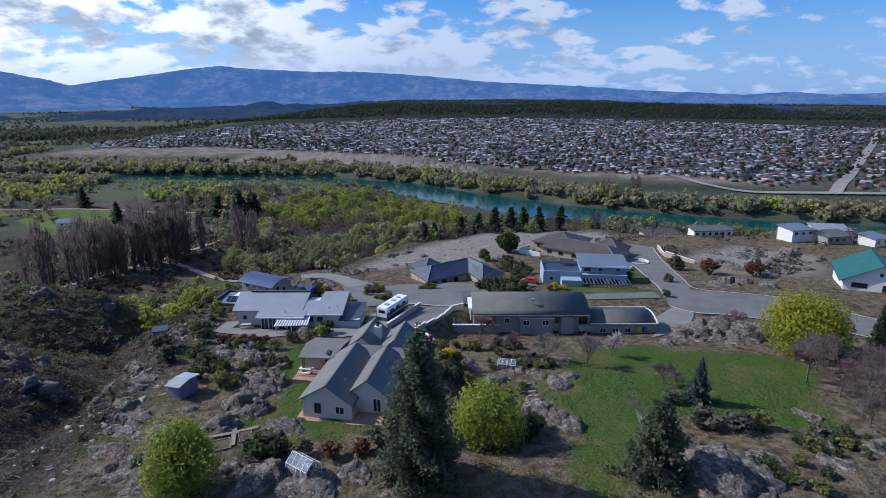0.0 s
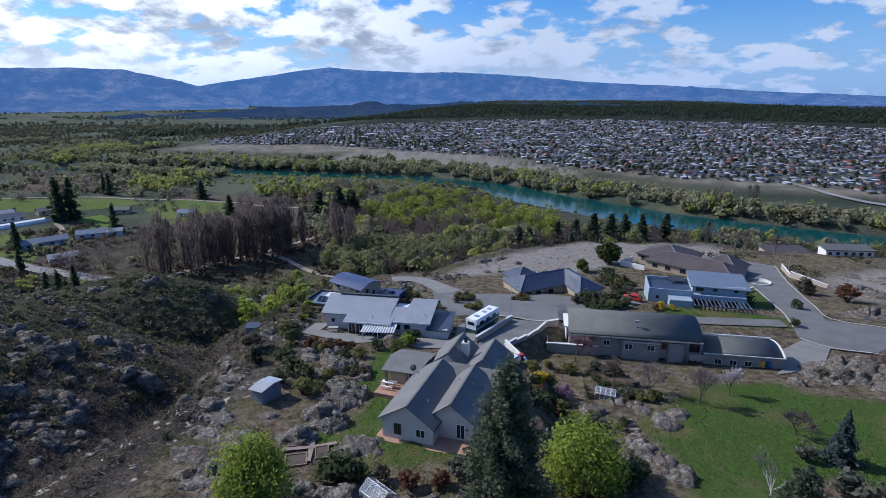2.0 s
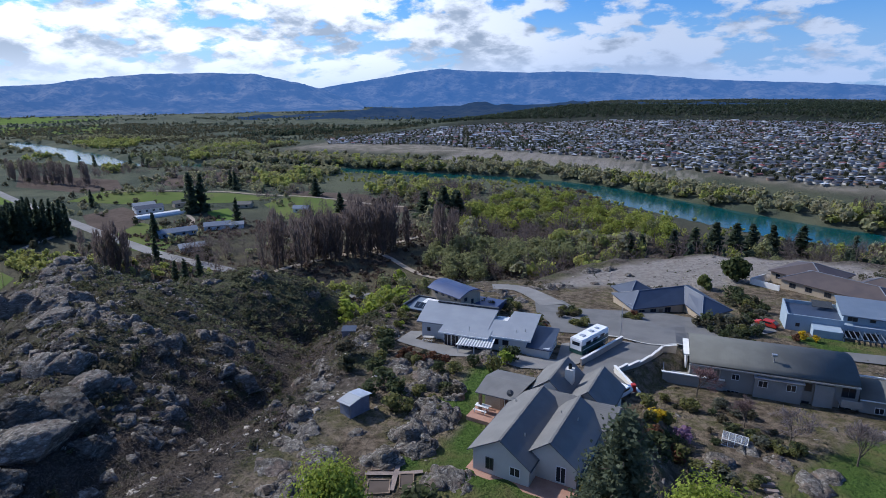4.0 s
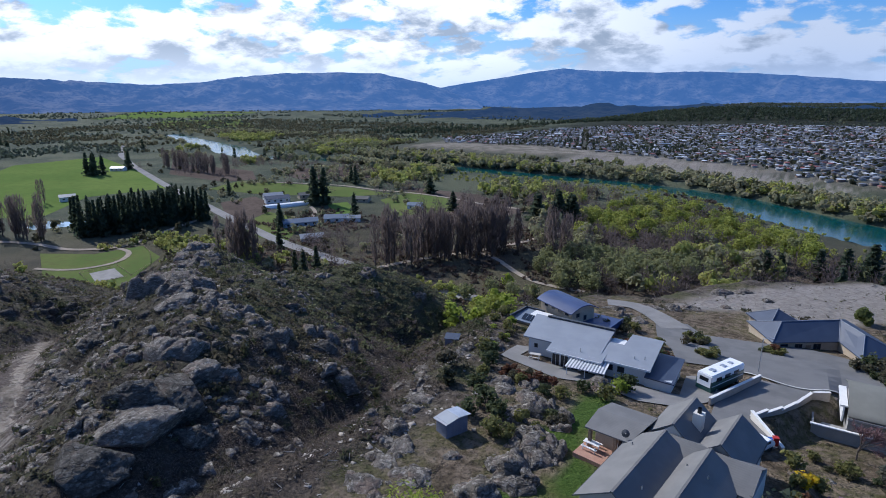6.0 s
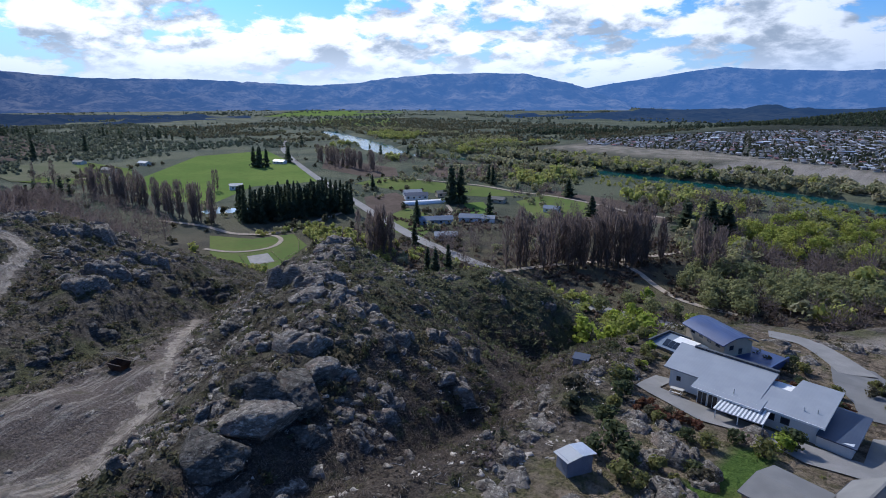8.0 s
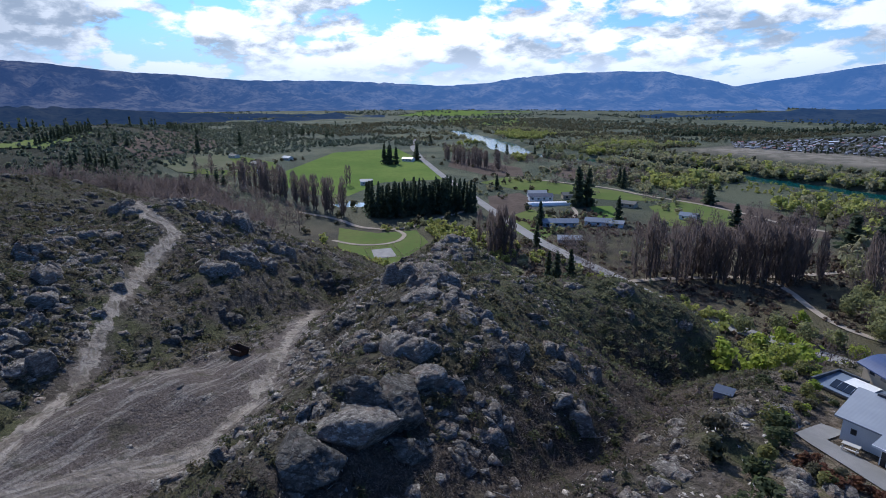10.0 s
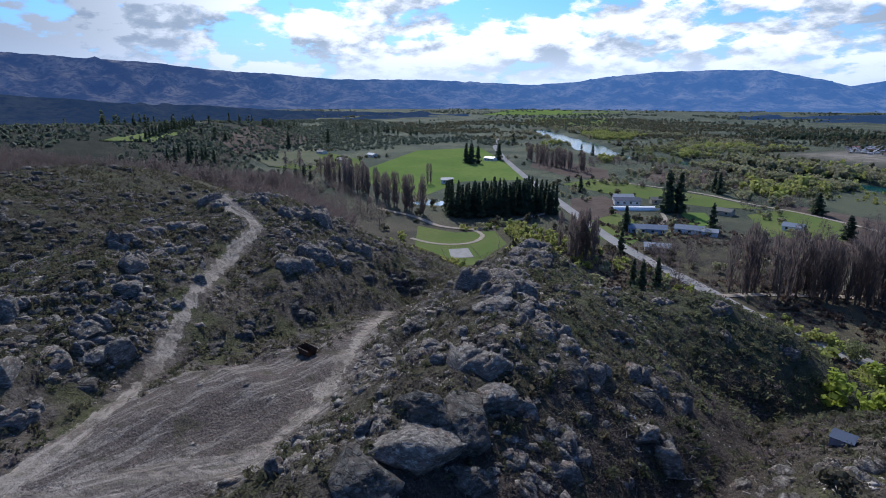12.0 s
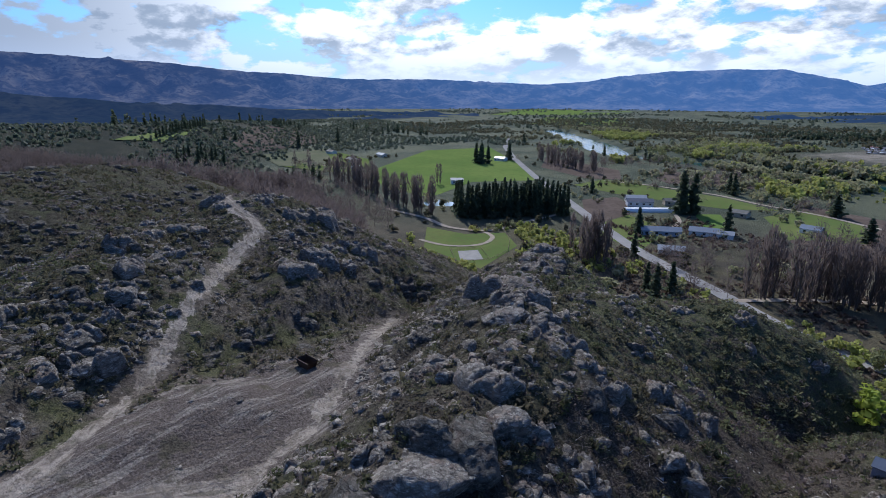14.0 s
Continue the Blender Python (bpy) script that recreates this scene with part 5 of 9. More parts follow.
# blue house with the arched roof
b = house("house", "tan house with an arched deep blue roof and flat blue wings", -44.0, 108.5, -48.2, -8)
arc = [(-3.2 + 6.4 * k / 10, 5.0 + 1.15 * math.sin(math.pi * k / 10)) for k in range(11)]
bm = boxes((1.0, 4.4, -1, 6.6, 13.6, 4.95))
bmesh.ops.rotate(bm, verts=bm.verts, cent=(3.8, 9.1, 0), matrix=Matrix.Rotation(radians(70), 3, "Z"))
part("wall", bm, M["tan_wall"], b)
bm = extruded([(3.8 + u * 1.12, z) for u, z in arc] + [(3.8 + u * 1.12, z - 0.18) for u, z in arc[::-1]], 3.9, 14.1)
bmesh.ops.rotate(bm, verts=bm.verts, cent=(3.8, 9.1, 5.5), matrix=Matrix.Rotation(radians(70), 3, "Z"))
gable = extruded([(3.8 + u * 0.86, z - 0.2) for u, z in arc], 4.42, 13.58)
bmesh.ops.rotate(gable, verts=gable.verts, cent=(3.8, 9.1, 5.5), matrix=Matrix.Rotation(radians(70), 3, "Z"))
part("gable", gable, M["tan_wall"], b)
part("roof", bm, M["roof_blue"], b, "arched deep blue metal roof")
part("wall", boxes((-3.0, 0.8, -1, 3.6, 6.2, 2.6)), M["tan_wall"], b)
part("wall", boxes((7.2, 5.0, -1, 13.5, 12.0, 2.5)), M["tan_wall"], b)
part("roof", slab([(-3.5, 0.3, 2.6), (4.2, 0.3, 2.6), (4.2, 6.2, 2.95), (-3.5, 6.2, 2.95)], 0.2), M["roof_sky"], b, "pale blue flat roof")
part("roof", slab([(7.2, 4.6, 2.5), (14.0, 4.6, 2.5), (14.0, 12.4, 3.0), (7.2, 12.4, 3.0)], 0.2), M["roof_blue"], b)
part("parapet", boxes((-3.8, 0.0, 2.2, -3.5, 6.4, 3.3), (-3.8, 6.2, 2.2, 0.6, 6.5, 3.3)), M["trim"], b)
for u, z, w_, h_ in ((-1.4, 4.2, 0.7, 0.7), (0.5, 3.4, 0.6, 0.9)):
    w = window(b, "-y", (0, 0, 0), w_, h_, M["trim"], 0)
    w.matrix_local = pose(3.8, 9.1, 0, 0, 0, 70) @ pose(u, -4.7, z)
for u in (-3.2, -1.2, 0.8, 2.8):
    w = window(b, "-x", (0, 0, 0), 0.8, 0.6, M["trim"], 0)
    w.matrix_local = pose(3.8, 9.1, 0, 0, 0, 70) @ pose(-2.8, u, 4.3, 0, 0, 270)
part("roof_deck", slab([(-1.2, 3.4, 2.98), (2.6, 3.4, 2.98), (2.6, 6.0, 3.12), (-1.2, 6.0, 3.12)], 0.08), M["white_trim"], b, "pale sunlit roof deck")
for k in range(6):
    part("solar_panel", slab([(-1.6 + k * 0.95, 1.0, 2.8), (-0.75 + k * 0.95, 1.0, 2.8), (-0.75 + k * 0.95, 2.4, 3.5), (-1.6 + k * 0.95, 2.4, 3.5)], 0.06), M["glass"], b)
part("parapet", boxes((7.0, 4.3, 2.1, 14.2, 4.55, 3.1), (13.95, 4.55, 2.1, 14.2, 12.6, 3.3)), M["roof_blue"], b)
window(b, "-y", (-1.5, 0.8, 1.0), 1.2, 1.0)

# grey barrel-roofed house with its long garage wing
h = house("house", "long grey two-storey house with a dark barrel roof", 6.2, 97.2, -48.6, -0.5)
part("wall", boxes((4.6, 0.9, -1.5, 22.6, 9.8, 4.6)), M["grey_wall"], h)
part("wall", boxes((0.4, 2.6, -1.5, 4.6, 9.8, 4.6)), M["grey_wall"], h)
arc = [(0.1 + 10.3 * k / 14, 4.75 + 2.3 * math.sin(math.pi * (0.06 + 0.80 * k / 14)) ** 0.9) for k in range(15)]
part("roof", extruded([*arc, *[(u, z - 0.22) for u, z in arc[::-1]]], 0.0, 22.4, "x"), M["roof_dark"], h, "dark grey-green barrel roof", True)
part("gable_wall", extruded([*[(u * 0.96 + 0.3, z - 0.24) for u, z in arc], (10.0, 4.5), (0.6, 4.5)], 0.5, 22.0, "x"), M["grey_wall"], h)
part("gutter", boxes((0.0, -0.1, 4.75, 22.4, 0.1, 4.95)), M["metal"], h)
part("bay", boxes((9.2, 0.1, 0.6, 15.4, 0.9, 4.3)), M["grey_wall"], h)
part("bay_roof", slab([(9.0, -0.3, 4.35), (15.6, -0.3, 4.35), (15.6, 1.2, 4.8), (9.0, 1.2, 4.8)], 0.12), M["metal"], h, "shiny metal bay roof")
for x in (10.3, 14.0):
    window(h, "-y", (x, 0.1, 3.3), 1.15, 0.95)
window(h, "-y", (6.7, 0.9, 3.4), 0.95, 0.85)
window(h, "-y", (6.6, 0.9, 0.6), 1.6, 0.9, M["metal"], 2)
part("bay", boxes((17.0, 0.2, -1.5, 19.4, 0.9, 4.4)), M["grey_wall"], h)
window(h, "-y", (16.3, 0.9, 3.5), 0.8, 1.1, M["trim"], 0)
window(h, "-y", (16.2, 0.9, 0.4), 0.9, 1.6, M["trim"], 0)
window(h, "-y", (21.2, 0.9, 0.7), 1.5, 1.9, None, 1, "glass_door")
part("balcony", boxes((20.2, -0.6, 1.9, 22.8, 0.9, 2.1), (20.2, -0.6, 2.1, 22.8, -0.45, 3.0)), M["grey_wall"], h)
window(h, "-y", (21.3, 0.9, 3.6), 1.6, 1.5, M["trim"], 1)
ac = part("air_conditioner", boxes((19.6, -0.2, -0.9, 20.3, 0.18, -0.1)), M["white_trim"], h)
part("wing", boxes((22.8, 0.6, -1.5, 35.6, 6.6, 3.0)), M["grey_wall"], h)
arc = [(0.0 + 6.6 * k / 12, 3.05 + 1.0 * math.sin(math.pi * (0.03 + 0.80 * k / 12))) for k in range(13)]
part("wing_roof", extruded([*[(u + 0.3, z) for u, z in arc], *[(u + 0.3, z - 0.2) for u, z in arc[::-1]]], 22.6, 35.3, "x"), M["roof_dark"], h, "dark curved roof of the garage wing", True)
arc2 = [(u * 1.04 + 0.1, z + 0.12) for u, z in arc]
part("roof_edge", extruded([*arc2, *[(u, z - 0.24) for u, z in arc2[::-1]]], 35.3, 35.55, "x"), M["white_trim"], h, "white curved roof edge")
part("gutter", boxes((22.6, 0.16, 3.0, 35.6, 0.32, 3.12)), M["white_trim"], h)
part("gutter", boxes((22.6, 6.8, 3.7, 35.4, 7.0, 3.95)), M["white_trim"], h)
for x in (25.2, 27.6, 30.0, 32.4):
    window(h, "-y", (x, 0.6, 1.55), 1.05, 0.85)
part("garage_door", boxes((35.6, 1.4, -1.4, 35.68, 5.6, 1.4)), M["trim"], h)
part("balcony", boxes((-3.6, 0.6, -1.5, 5.2, 0.8, 2.6), (-3.6, 0.8, -1.5, -3.4, 4.2, 2.6), (-3.6, 0.8, 1.2, 4.6, 4.2, 1.4)), M["grey_wall"], h, "grey terrace with a pale coping")
part("coping", boxes((-3.8, 0.5, 2.6, 5.3, 0.9, 2.75)), M["white_trim"], h)
part("post", boxes((-0.2, 4.6, 2.0, 0.0, 10.6, 4.3), (-0.6, 4.4, 4.3, 0.3, 10.8, 4.55)), M["white_trim"], h, "white entry frame")
mast = part("roof_vent", boxes((11.6, 2.0, 5.6, 11.75, 2.15, 7.3), (11.3, 1.8, 7.2, 12.0, 2.3, 7.5)), M["metal"], h)

# slate-blue hipped house
hh = house("house", "tan brick bungalow with a slate blue hipped roof", -8.0, 133.6, -50.4, 34)
ca, sa = math.cos(radians(34)), math.sin(radians(34))


def bungalow(x, y, z):
    """A place on the bent bungalow, in its own frame."""
    dx, dy = x + 8.0, y - 133.6
    return (dx * ca + dy * sa, -dx * sa + dy * ca, z)


A_, B_, C_, D_, E_, G_ = ((-8.2, 138.5), (-3.2, 129.3), (7.4, 136.4), (10.5, 129.3), (16.9, 135.8), (9.0, 150.1))
R1, R2, R3 = (-2.2, 134.8), (7.4, 141.8), (10.9, 135.6)
lo = {n: bungalow(*q, 2.5) for n, q in zip("ABCDEG", (A_, B_, C_, D_, E_, G_))}
hi = [bungalow(*q, 5.0) for q in (R1, R2, R3)]
for f in ([lo["B"], lo["C"], hi[1], hi[0]], [lo["A"], lo["B"], hi[0]], [lo["G"], lo["A"], hi[0], hi[1]], [lo["C"], lo["D"], hi[2], hi[1]], [lo["D"], lo["E"], hi[2]], [lo["E"], lo["G"], hi[1], hi[2]]):
    part("roof", slab(f, 0.16), M["roof_slate"], hh)
for q, r in (("A", 0), ("B", 0), ("C", 1), ("D", 2), ("E", 2), ("G", 1)):
    adopt(new("ridge_cap", mesh_from("ridge_cap", *stick(lo[q], hi[r], 0.1, 0.1, 5), M["hip_cap"])), hh)
for q, r in ((0, 1), (1, 2)):
    adopt(new("ridge_cap", mesh_from("ridge_cap", *stick(hi[q], hi[r], 0.1, 0.1, 5), M["hip_cap"])), hh)
mid = [hi[0], hi[0], hi[1], hi[2], hi[2], hi[1]]
bm = bmesh.new()
foot = [bm.verts.new((p[0] + (m[0] - p[0]) * 0.1, p[1] + (m[1] - p[1]) * 0.1, -1.2)) for p, m in zip(lo.values(), mid)]
head = [bm.verts.new((v.co.x, v.co.y, 2.55)) for v in foot]
for k in range(6):
    bm.faces.new((foot[k], foot[(k + 1) % 6], head[(k + 1) % 6], head[k]))
front, foot_x = foot[1].co.y, foot[1].co.x
part("wall", bm, M["tan_wall"], hh)
x0, y0, _ = bungalow(-3.2, 141.5, 0)
part("wall", boxes((x0 - 3, y0 - 3, -1, x0 + 4, y0 + 4, 2.5)), M["tan_wall"], hh)
hip_roof(hh, x0 - 3, y0 - 3, x0 + 4, y0 + 4, 2.5, 4.9, M["roof_slate"])
for k in (2.2, 5.0, 8.6):
    window(hh, "-y", (foot_x + k, front, 1.1), 1.3, 1.6, M["trim"])
part("door", boxes((foot_x + 6.4, front - 0.09, -0.6, foot_x + 7.4, front - 0.01, 1.7)), M["timber"], hh)

# brown hipped house
br = house("house", "large tan brick house with a dark brown hipped roof", 33.0, 174.5, -54.0, -38)
part("wall", boxes((0, 0, -1, 25, 10, 2.8)), M["tan_wall"], br)
hip_roof(br, 0, 0, 25, 10, 2.8, 5.3, M["roof_brown"])
part("wall", boxes((-5, 4, -1, 9, 18, 3.0)), M["tan_wall"], br)
hip_roof(br, -5, 4, 9, 18, 3.0, 5.8, M["roof_brown"])
part("wall", boxes((13, 8, -1, 23, 17, 2.7)), M["tan_wall"], br)
hip_roof(br, 13, 8, 23, 17, 2.7, 5.5, M["roof_brown"])
part("terrace_wall", boxes((-6.5, -3.2, -1.5, 1.4, -2.9, 1.6), (-6.5, -2.9, -1.5, -6.2, 4.0, 1.6)), M["white_wall"], br, "cream terrace wall")
for x in (3.0, 7.0, 11.5, 15.5, 20.0):
    window(br, "-y", (x, 0, 1.5), 1.5, 1.1, M["trim"])
for x in (-3.0, -1.0):
    window(br, "-y", (x, 4.0, 1.7), 1.0, 1.2, M["trim"])
bm = bmesh.new()
bmesh.ops.create_cone(bm, segments=24, radius1=3.2, radius2=3.2, depth=1.8, cap_ends=False, matrix=pose(29.5, 6.5, 0.8))
bmesh.ops.delete(bm, geom=[f for f in bm.faces if f.calc_center_median().x < 29.0], context="FACES")
bmesh.ops.solidify(bm, geom=bm.faces[:], thickness=0.25)
part("courtyard_wall", bm, M["white_wall"], br, "curved cream courtyard wall")

# blue two-storey house
bb = house("house", "two-storey blue-grey house with a pale blue roof and pergola", 25.6, 128.6, -49.6, -5)
part("wall", boxes((0, 2.5, -1, 20.5, 12, 3.1)), M["blue_wall"], bb)
part("wall", boxes((9.5, 4.0, 3.1, 20.5, 12, 4.9)), M["blue_wall"], bb)
part("parapet", boxes((0, 2.5, 3.1, 9.5, 2.75, 3.9), (0, 2.75, 3.1, 0.25, 12, 3.9), (0.25, 11.75, 3.1, 9.5, 12, 3.9)), M["blue_wall"], bb)
part("deck", boxes((0.25, 2.75, 3.1, 9.5, 11.75, 3.2)), M["roof_slate"], bb)
part("roof", slab([(9.0, 3.2, 4.9), (21.4, 3.2, 4.7), (21.4, 12.4, 5.7), (9.0, 12.4, 5.9)], 0.22), M["roof_sky"], bb, "pale blue monopitch roof")
part("porch", boxes((4.2, -0.8, -1, 9.0, 2.5, 2.6)), M["blue_wall"], bb)
per = part("pergola", boxes((9.0, -1.6, 1.9, 20.8, -1.4, 2.15), (9.0, -1.6, -1, 9.2, -1.4, 1.9), (14.8, -1.6, -1, 15.0, -1.4, 1.9), (20.6, -1.6, -1, 20.8, -1.4, 1.9)), M["pergola_paint"], bb)
for k in range(14):
    part("rafter", boxes((9.3 + k * 0.86, -2.2, 2.16, 9.42 + k * 0.86, 2.48, 2.34)), M["pergola_paint"], per)
window(bb, "-y", (11.0, 4.0, 4.1), 1.5, 1.0, M["trim"])
window(bb, "-y", (14.2, 4.0, 4.1), 0.8, 0.6, M["trim"], 0)
window(bb, "-y", (18.5, 4.0, 4.1), 0.8, 0.6, M["trim"], 0)
window(bb, "-y", (2.0, 2.5, 1.9), 0.6, 0.6, M["trim"], 0)
for x in (11.0, 14.0, 17.5):
    window(bb, "-y", (x, 2.5, 1.0), 2.2, 2.0, M["trim"], 1)
solar = part("solar_panel", slab([(5.0, 9.2, 3.9), (8.6, 9.2, 3.9), (8.6, 11.4, 4.6), (5.0, 11.4, 4.6)], 0.08), M["glass"], bb)

# green-roofed house beyond the street
gr = house("house", "white house with a steep dark green roof", 96.0, 124.0, -48.8, -28)
part("wall", extruded([(0, -1), (14, -1), (14, 3.2), (7, 7.2), (0, 3.2)], 0, 16), M["white_wall"], gr)
gable_roof(gr, 0, 14, 7, -0.8, 16.8, 2.9, 2.9, 7.4, M["roof_green"], 0.9)
window(gr, "-y", (3.2, 0, 2.0), 3.0, 1.1, M["trim"], 2)
window(gr, "-y", (9.5, 0, 1.8), 3.6, 1.5, M["trim"], 2)
window(gr, "-y", (7.0, 0, 5.0), 0.6, 0.6, M["trim"], 0)
part("annex", boxes((13.8, 4, -1, 24, 14, 3.4)), M["white_wall"], gr)
part("annex_roof", slab([(13.5, 3.4, 3.4), (24.6, 3.4, 3.4), (24.6, 14.6, 5.2), (13.5, 14.6, 5.2)], 0.2), M["roof_green"], gr)

# white houses past the bare lot, and roofs further along the terrace edge
for x, y, tr, sz, wm, rm, lab in ((130, 197, 12, (9, 7, 4.6), "white_wall", "roof_sky", "white two-storey house with flat pale roof"), (141, 193, 12, (11, 7, 3.0), "grey_wall", "roof_dark", "low grey house with small windows"),
                                  (148, 205, -10, (12, 8, 3.0), "white_wall", "roof_silver", "white house with a pale flat roof"), (152, 188, 20, (7, 6, 3.0), "white_wall", "roof_sky", "small white cottage with blue roof"),
                                  (104, 208, 4, (15, 5, 2.6), "white_wall", "roof_dark", "long white garage wall with dark roof"), (170, 198, 30, (8, 6, 3.4), "white_wall", "roof_slate", "white gabled cottage among trees"),
                                  (162, 180, -15, (9, 7, 2.8), "silver_wall", "roof_sky", "low house with a pale blue roof"), (88, 216, 8, (14, 7, 2.4), "tan_wall", "roof_brown", "low brown-roofed house at the terrace edge")):
    o = house("house", lab, x, y, height_at(x, y), tr)
    L, B, H = sz
    part("wall", boxes((-L / 2, -B / 2, -1.2, L / 2, B / 2, H)), M[wm], o)
    part("roof", slab([(-L / 2 - 0.5, -B / 2 - 0.5, H + 0.1), (L / 2 + 0.5, -B / 2 - 0.5, H + 0.1), (L / 2 + 0.5, B / 2 + 0.5, H + 0.9), (-L / 2 - 0.5, B / 2 + 0.5, H + 0.9)], 0.25), M[rm], o)
    n = int(L / 2.4)
    for k in range(n):
        window(o, "-y", (-L / 2 + L * (k + 0.5) / n, -B / 2, H - 1.2), 1.0, 0.9, M["trim"], 0)

M["wall_render"] = material("weathered_tan_render", speckled((0.34, 0.29, 0.245), (0.40, 0.345, 0.29), 0.5, 5.0, (0.28, 0.235, 0.2)), 0.9)
# garden walls beside the driveway
def sloping_wall(a, b_, hgt, label):
    """A straight wall whose top runs with the slope."""
    ob = tagged(new("garden_wall"), label, "wall")
    (x0, y0), (x1, y1) = a, b_
    L = math.hypot(x1 - x0, y1 - y0)
    z0, z1 = height_at(x0, y0), height_at(x1, y1)
    ob.matrix_world = pose(x0, y0, z0, 0, 0, math.degrees(math.atan2(y1 - y0, x1 - x0)))
    part("wall_body", extruded([(0, -2), (L, z1 - z0 - 2), (L, z1 - z0 + hgt), (0, hgt)], -0.15, 0.15, "y"), M["wall_render"], ob)
    part("coping", extruded([(-0.05, hgt), (L + 0.05, z1 - z0 + hgt), (L + 0.05, z1 - z0 + hgt + 0.1), (-0.05, hgt + 0.1)], -0.21, 0.21, "y"), M["white_wall"], ob)
    return ob


def retaining_wall(pts, label, mat=None):
    """A stepped wall: each stretch keeps one level, (x, y, top) at its start."""
    ob = tagged(new("garden_wall"), label, "wall")
    for (x0, y0, z), (x1, y1, _) in zip(pts[:-1], pts[1:]):
        L = math.hypot(x1 - x0, y1 - y0)
        sec = part("wall_section", boxes((-0.12, -0.14, -4.0, L + 0.12, 0.14, 0)), mat or M["wall_render"], ob)
        sec.matrix_world = pose(x0, y0, z, 0, 0, math.degrees(math.atan2(y1 - y0, x1 - x0)))
        part("coping", boxes((-0.18, -0.2, 0, L + 0.18, 0.2, 0.09)), M["white_wall"], sec)
    return ob


def garden_wall(pts, hgt, label, mat=None, thick=0.3):
    ob = tagged(new("garden_wall"), label, "wall")
    for (x0, y0), (x1, y1) in zip(pts[:-1], pts[1:]):
        L = math.hypot(x1 - x0, y1 - y0)
        z = max(height_at(x0, y0), height_at(x1, y1))
        p = part("wall_section", boxes((0, -thick / 2, -2.0, L, thick / 2, hgt)), mat or M["wall_render"], ob)
        p.matrix_world = pose(x0, y0, z, 0, 0, math.degrees(math.atan2(y1 - y0, x1 - x0)))
        c = part("coping", boxes((-0.06, -thick / 2 - 0.06, hgt, L + 0.06, thick / 2 + 0.06, hgt + 0.1)), mat or M["white_wall"], p)
    return ob


sloping_wall((-9.6, 92.5), (-4.2, 107.0), 1.1, "long tan rendered wall with white coping by the driveway")
retaining_wall([(-4.4, 91.2, -43.65), (-2.8, 93.9, -44.05), (-1.1, 96.5, -44.4), (0.5, 99.6, -44.6), (1.5, 102.2, -44.7), (2.5, 104.8, -44.7), (4.6, 106.0, -44.7)], "stepped tan retaining wall with pale coping below the driveway")
retaining_wall([(-0.8, 84.4, -43.0), (-4.4, 91.2, -43.0)], "straight cream wall beside the parking space", M["pale_wall"])
garden_wall([(74.0, 182), (72.2, 171), (77, 160)], 0.9, "low tan wall with white coping beside the street")
garden_wall([(44, 140.5), (52, 147.5), (55, 151)], 0.5, "low cream wall along a lawn", M["pale_wall"])


# ---- the valley floor: fields, roads, farm ----
# pond base colour is pale blue to carry the sky's reflection
M["pond"] = material("sky_tinted_pond_water", lambda N, p: N.mix(N.noise(p, 0.05, 2.0), (0.25, 0.36, 0.45), (0.32, 0.43, 0.52)), 0.08, spec=0.6)
M["soil"] = material("ploughed_soil", speckled((0.10, 0.08, 0.068), (0.135, 0.108, 0.09), 0.03, 0.5), 0.95, spec=0.0)
M["dull_green"] = material("grazed_green", speckled((0.10, 0.14, 0.045), (0.13, 0.155, 0.055), 0.03, 0.3, (0.11, 0.105, 0.05)), 0.95, spec=0.0)


M["vine_grass"] = material("faded_grass", speckled((0.12, 0.13, 0.08), (0.15, 0.15, 0.10), 0.03, 0.3, (0.10, 0.10, 0.065)), 0.95, spec=0.0)


def field(label, poly, mat, lift=0.1):
    return tagged(sheet("field", poly, M[mat], lift), label, "field", kind="structure")


field("bright green pasture on the valley floor", [(-663, 195), (-721, 237), (-868, 342), (-878, 458), (-605, 375), (-528, 340), (-543, 271), (-475, 200), (-514, 187), (-576, 177)], "pasture")
field("grazed paddock with a pale court", [(-371, 158), (-343, 174), (-337, 200), (-305, 191), (-272, 151), (-322, 138)], "dull_green")
field("small bright green lawn by a farmhouse", [(-336, 361), (-328, 377), (-291, 348), (-296, 326)], "pasture")
field("dull green vineyard block", [(-310, 400), (-312, 448), (-266, 442), (-227, 393), (-256, 355)], "dull_green", 0.12)
field("bare ploughed block beside the road", [(-418, 317), (-417, 353), (-360, 331), (-334, 262)], "soil")
field("strip of green grass along a track", [(-489, 357), (-508, 411), (-377, 437), (-320, 431), (-345, 396), (-429, 363)], "dull_green", 0.14)
field("pale green paddock below the hill", [(-736, 103), (-917, 200), (-776, 226), (-664, 196), (-668, 151)], "dull_green")
field("grey-brown orchard block", [(-548, 492), (-482, 570), (-398, 506), (-465, 452)], "soil")
field("rough grass beside the farm road", [(-327, 252), (-352, 312), (-301, 305), (-270, 252)], "dull_green", 0.12)
field("far green fields under the hills", [(-2192, 1116), (-2882, 1677), (-2431, 2109), (-1985, 1545)], "pasture", 0.6)
field("far green strip", [(-1500, 900), (-1900, 1200), (-1750, 1420), (-1300, 1100)], "dull_green", 0.5)
draped("field", [(-1380, 165), (-1107, 228), (-918, 141), (-799, 68), (-912, 49), (-1100, 90)], M["soil"], 0.7, 24.0, "structure", "grey vineyard on the far hill slope", "field")
draped("field", [(-804, 86), (-944, 192), (-735, 170), (-733, 100)], M["vine_grass"], 0.7, 20.0, "structure", "pale grass below the hill vineyard", "field")
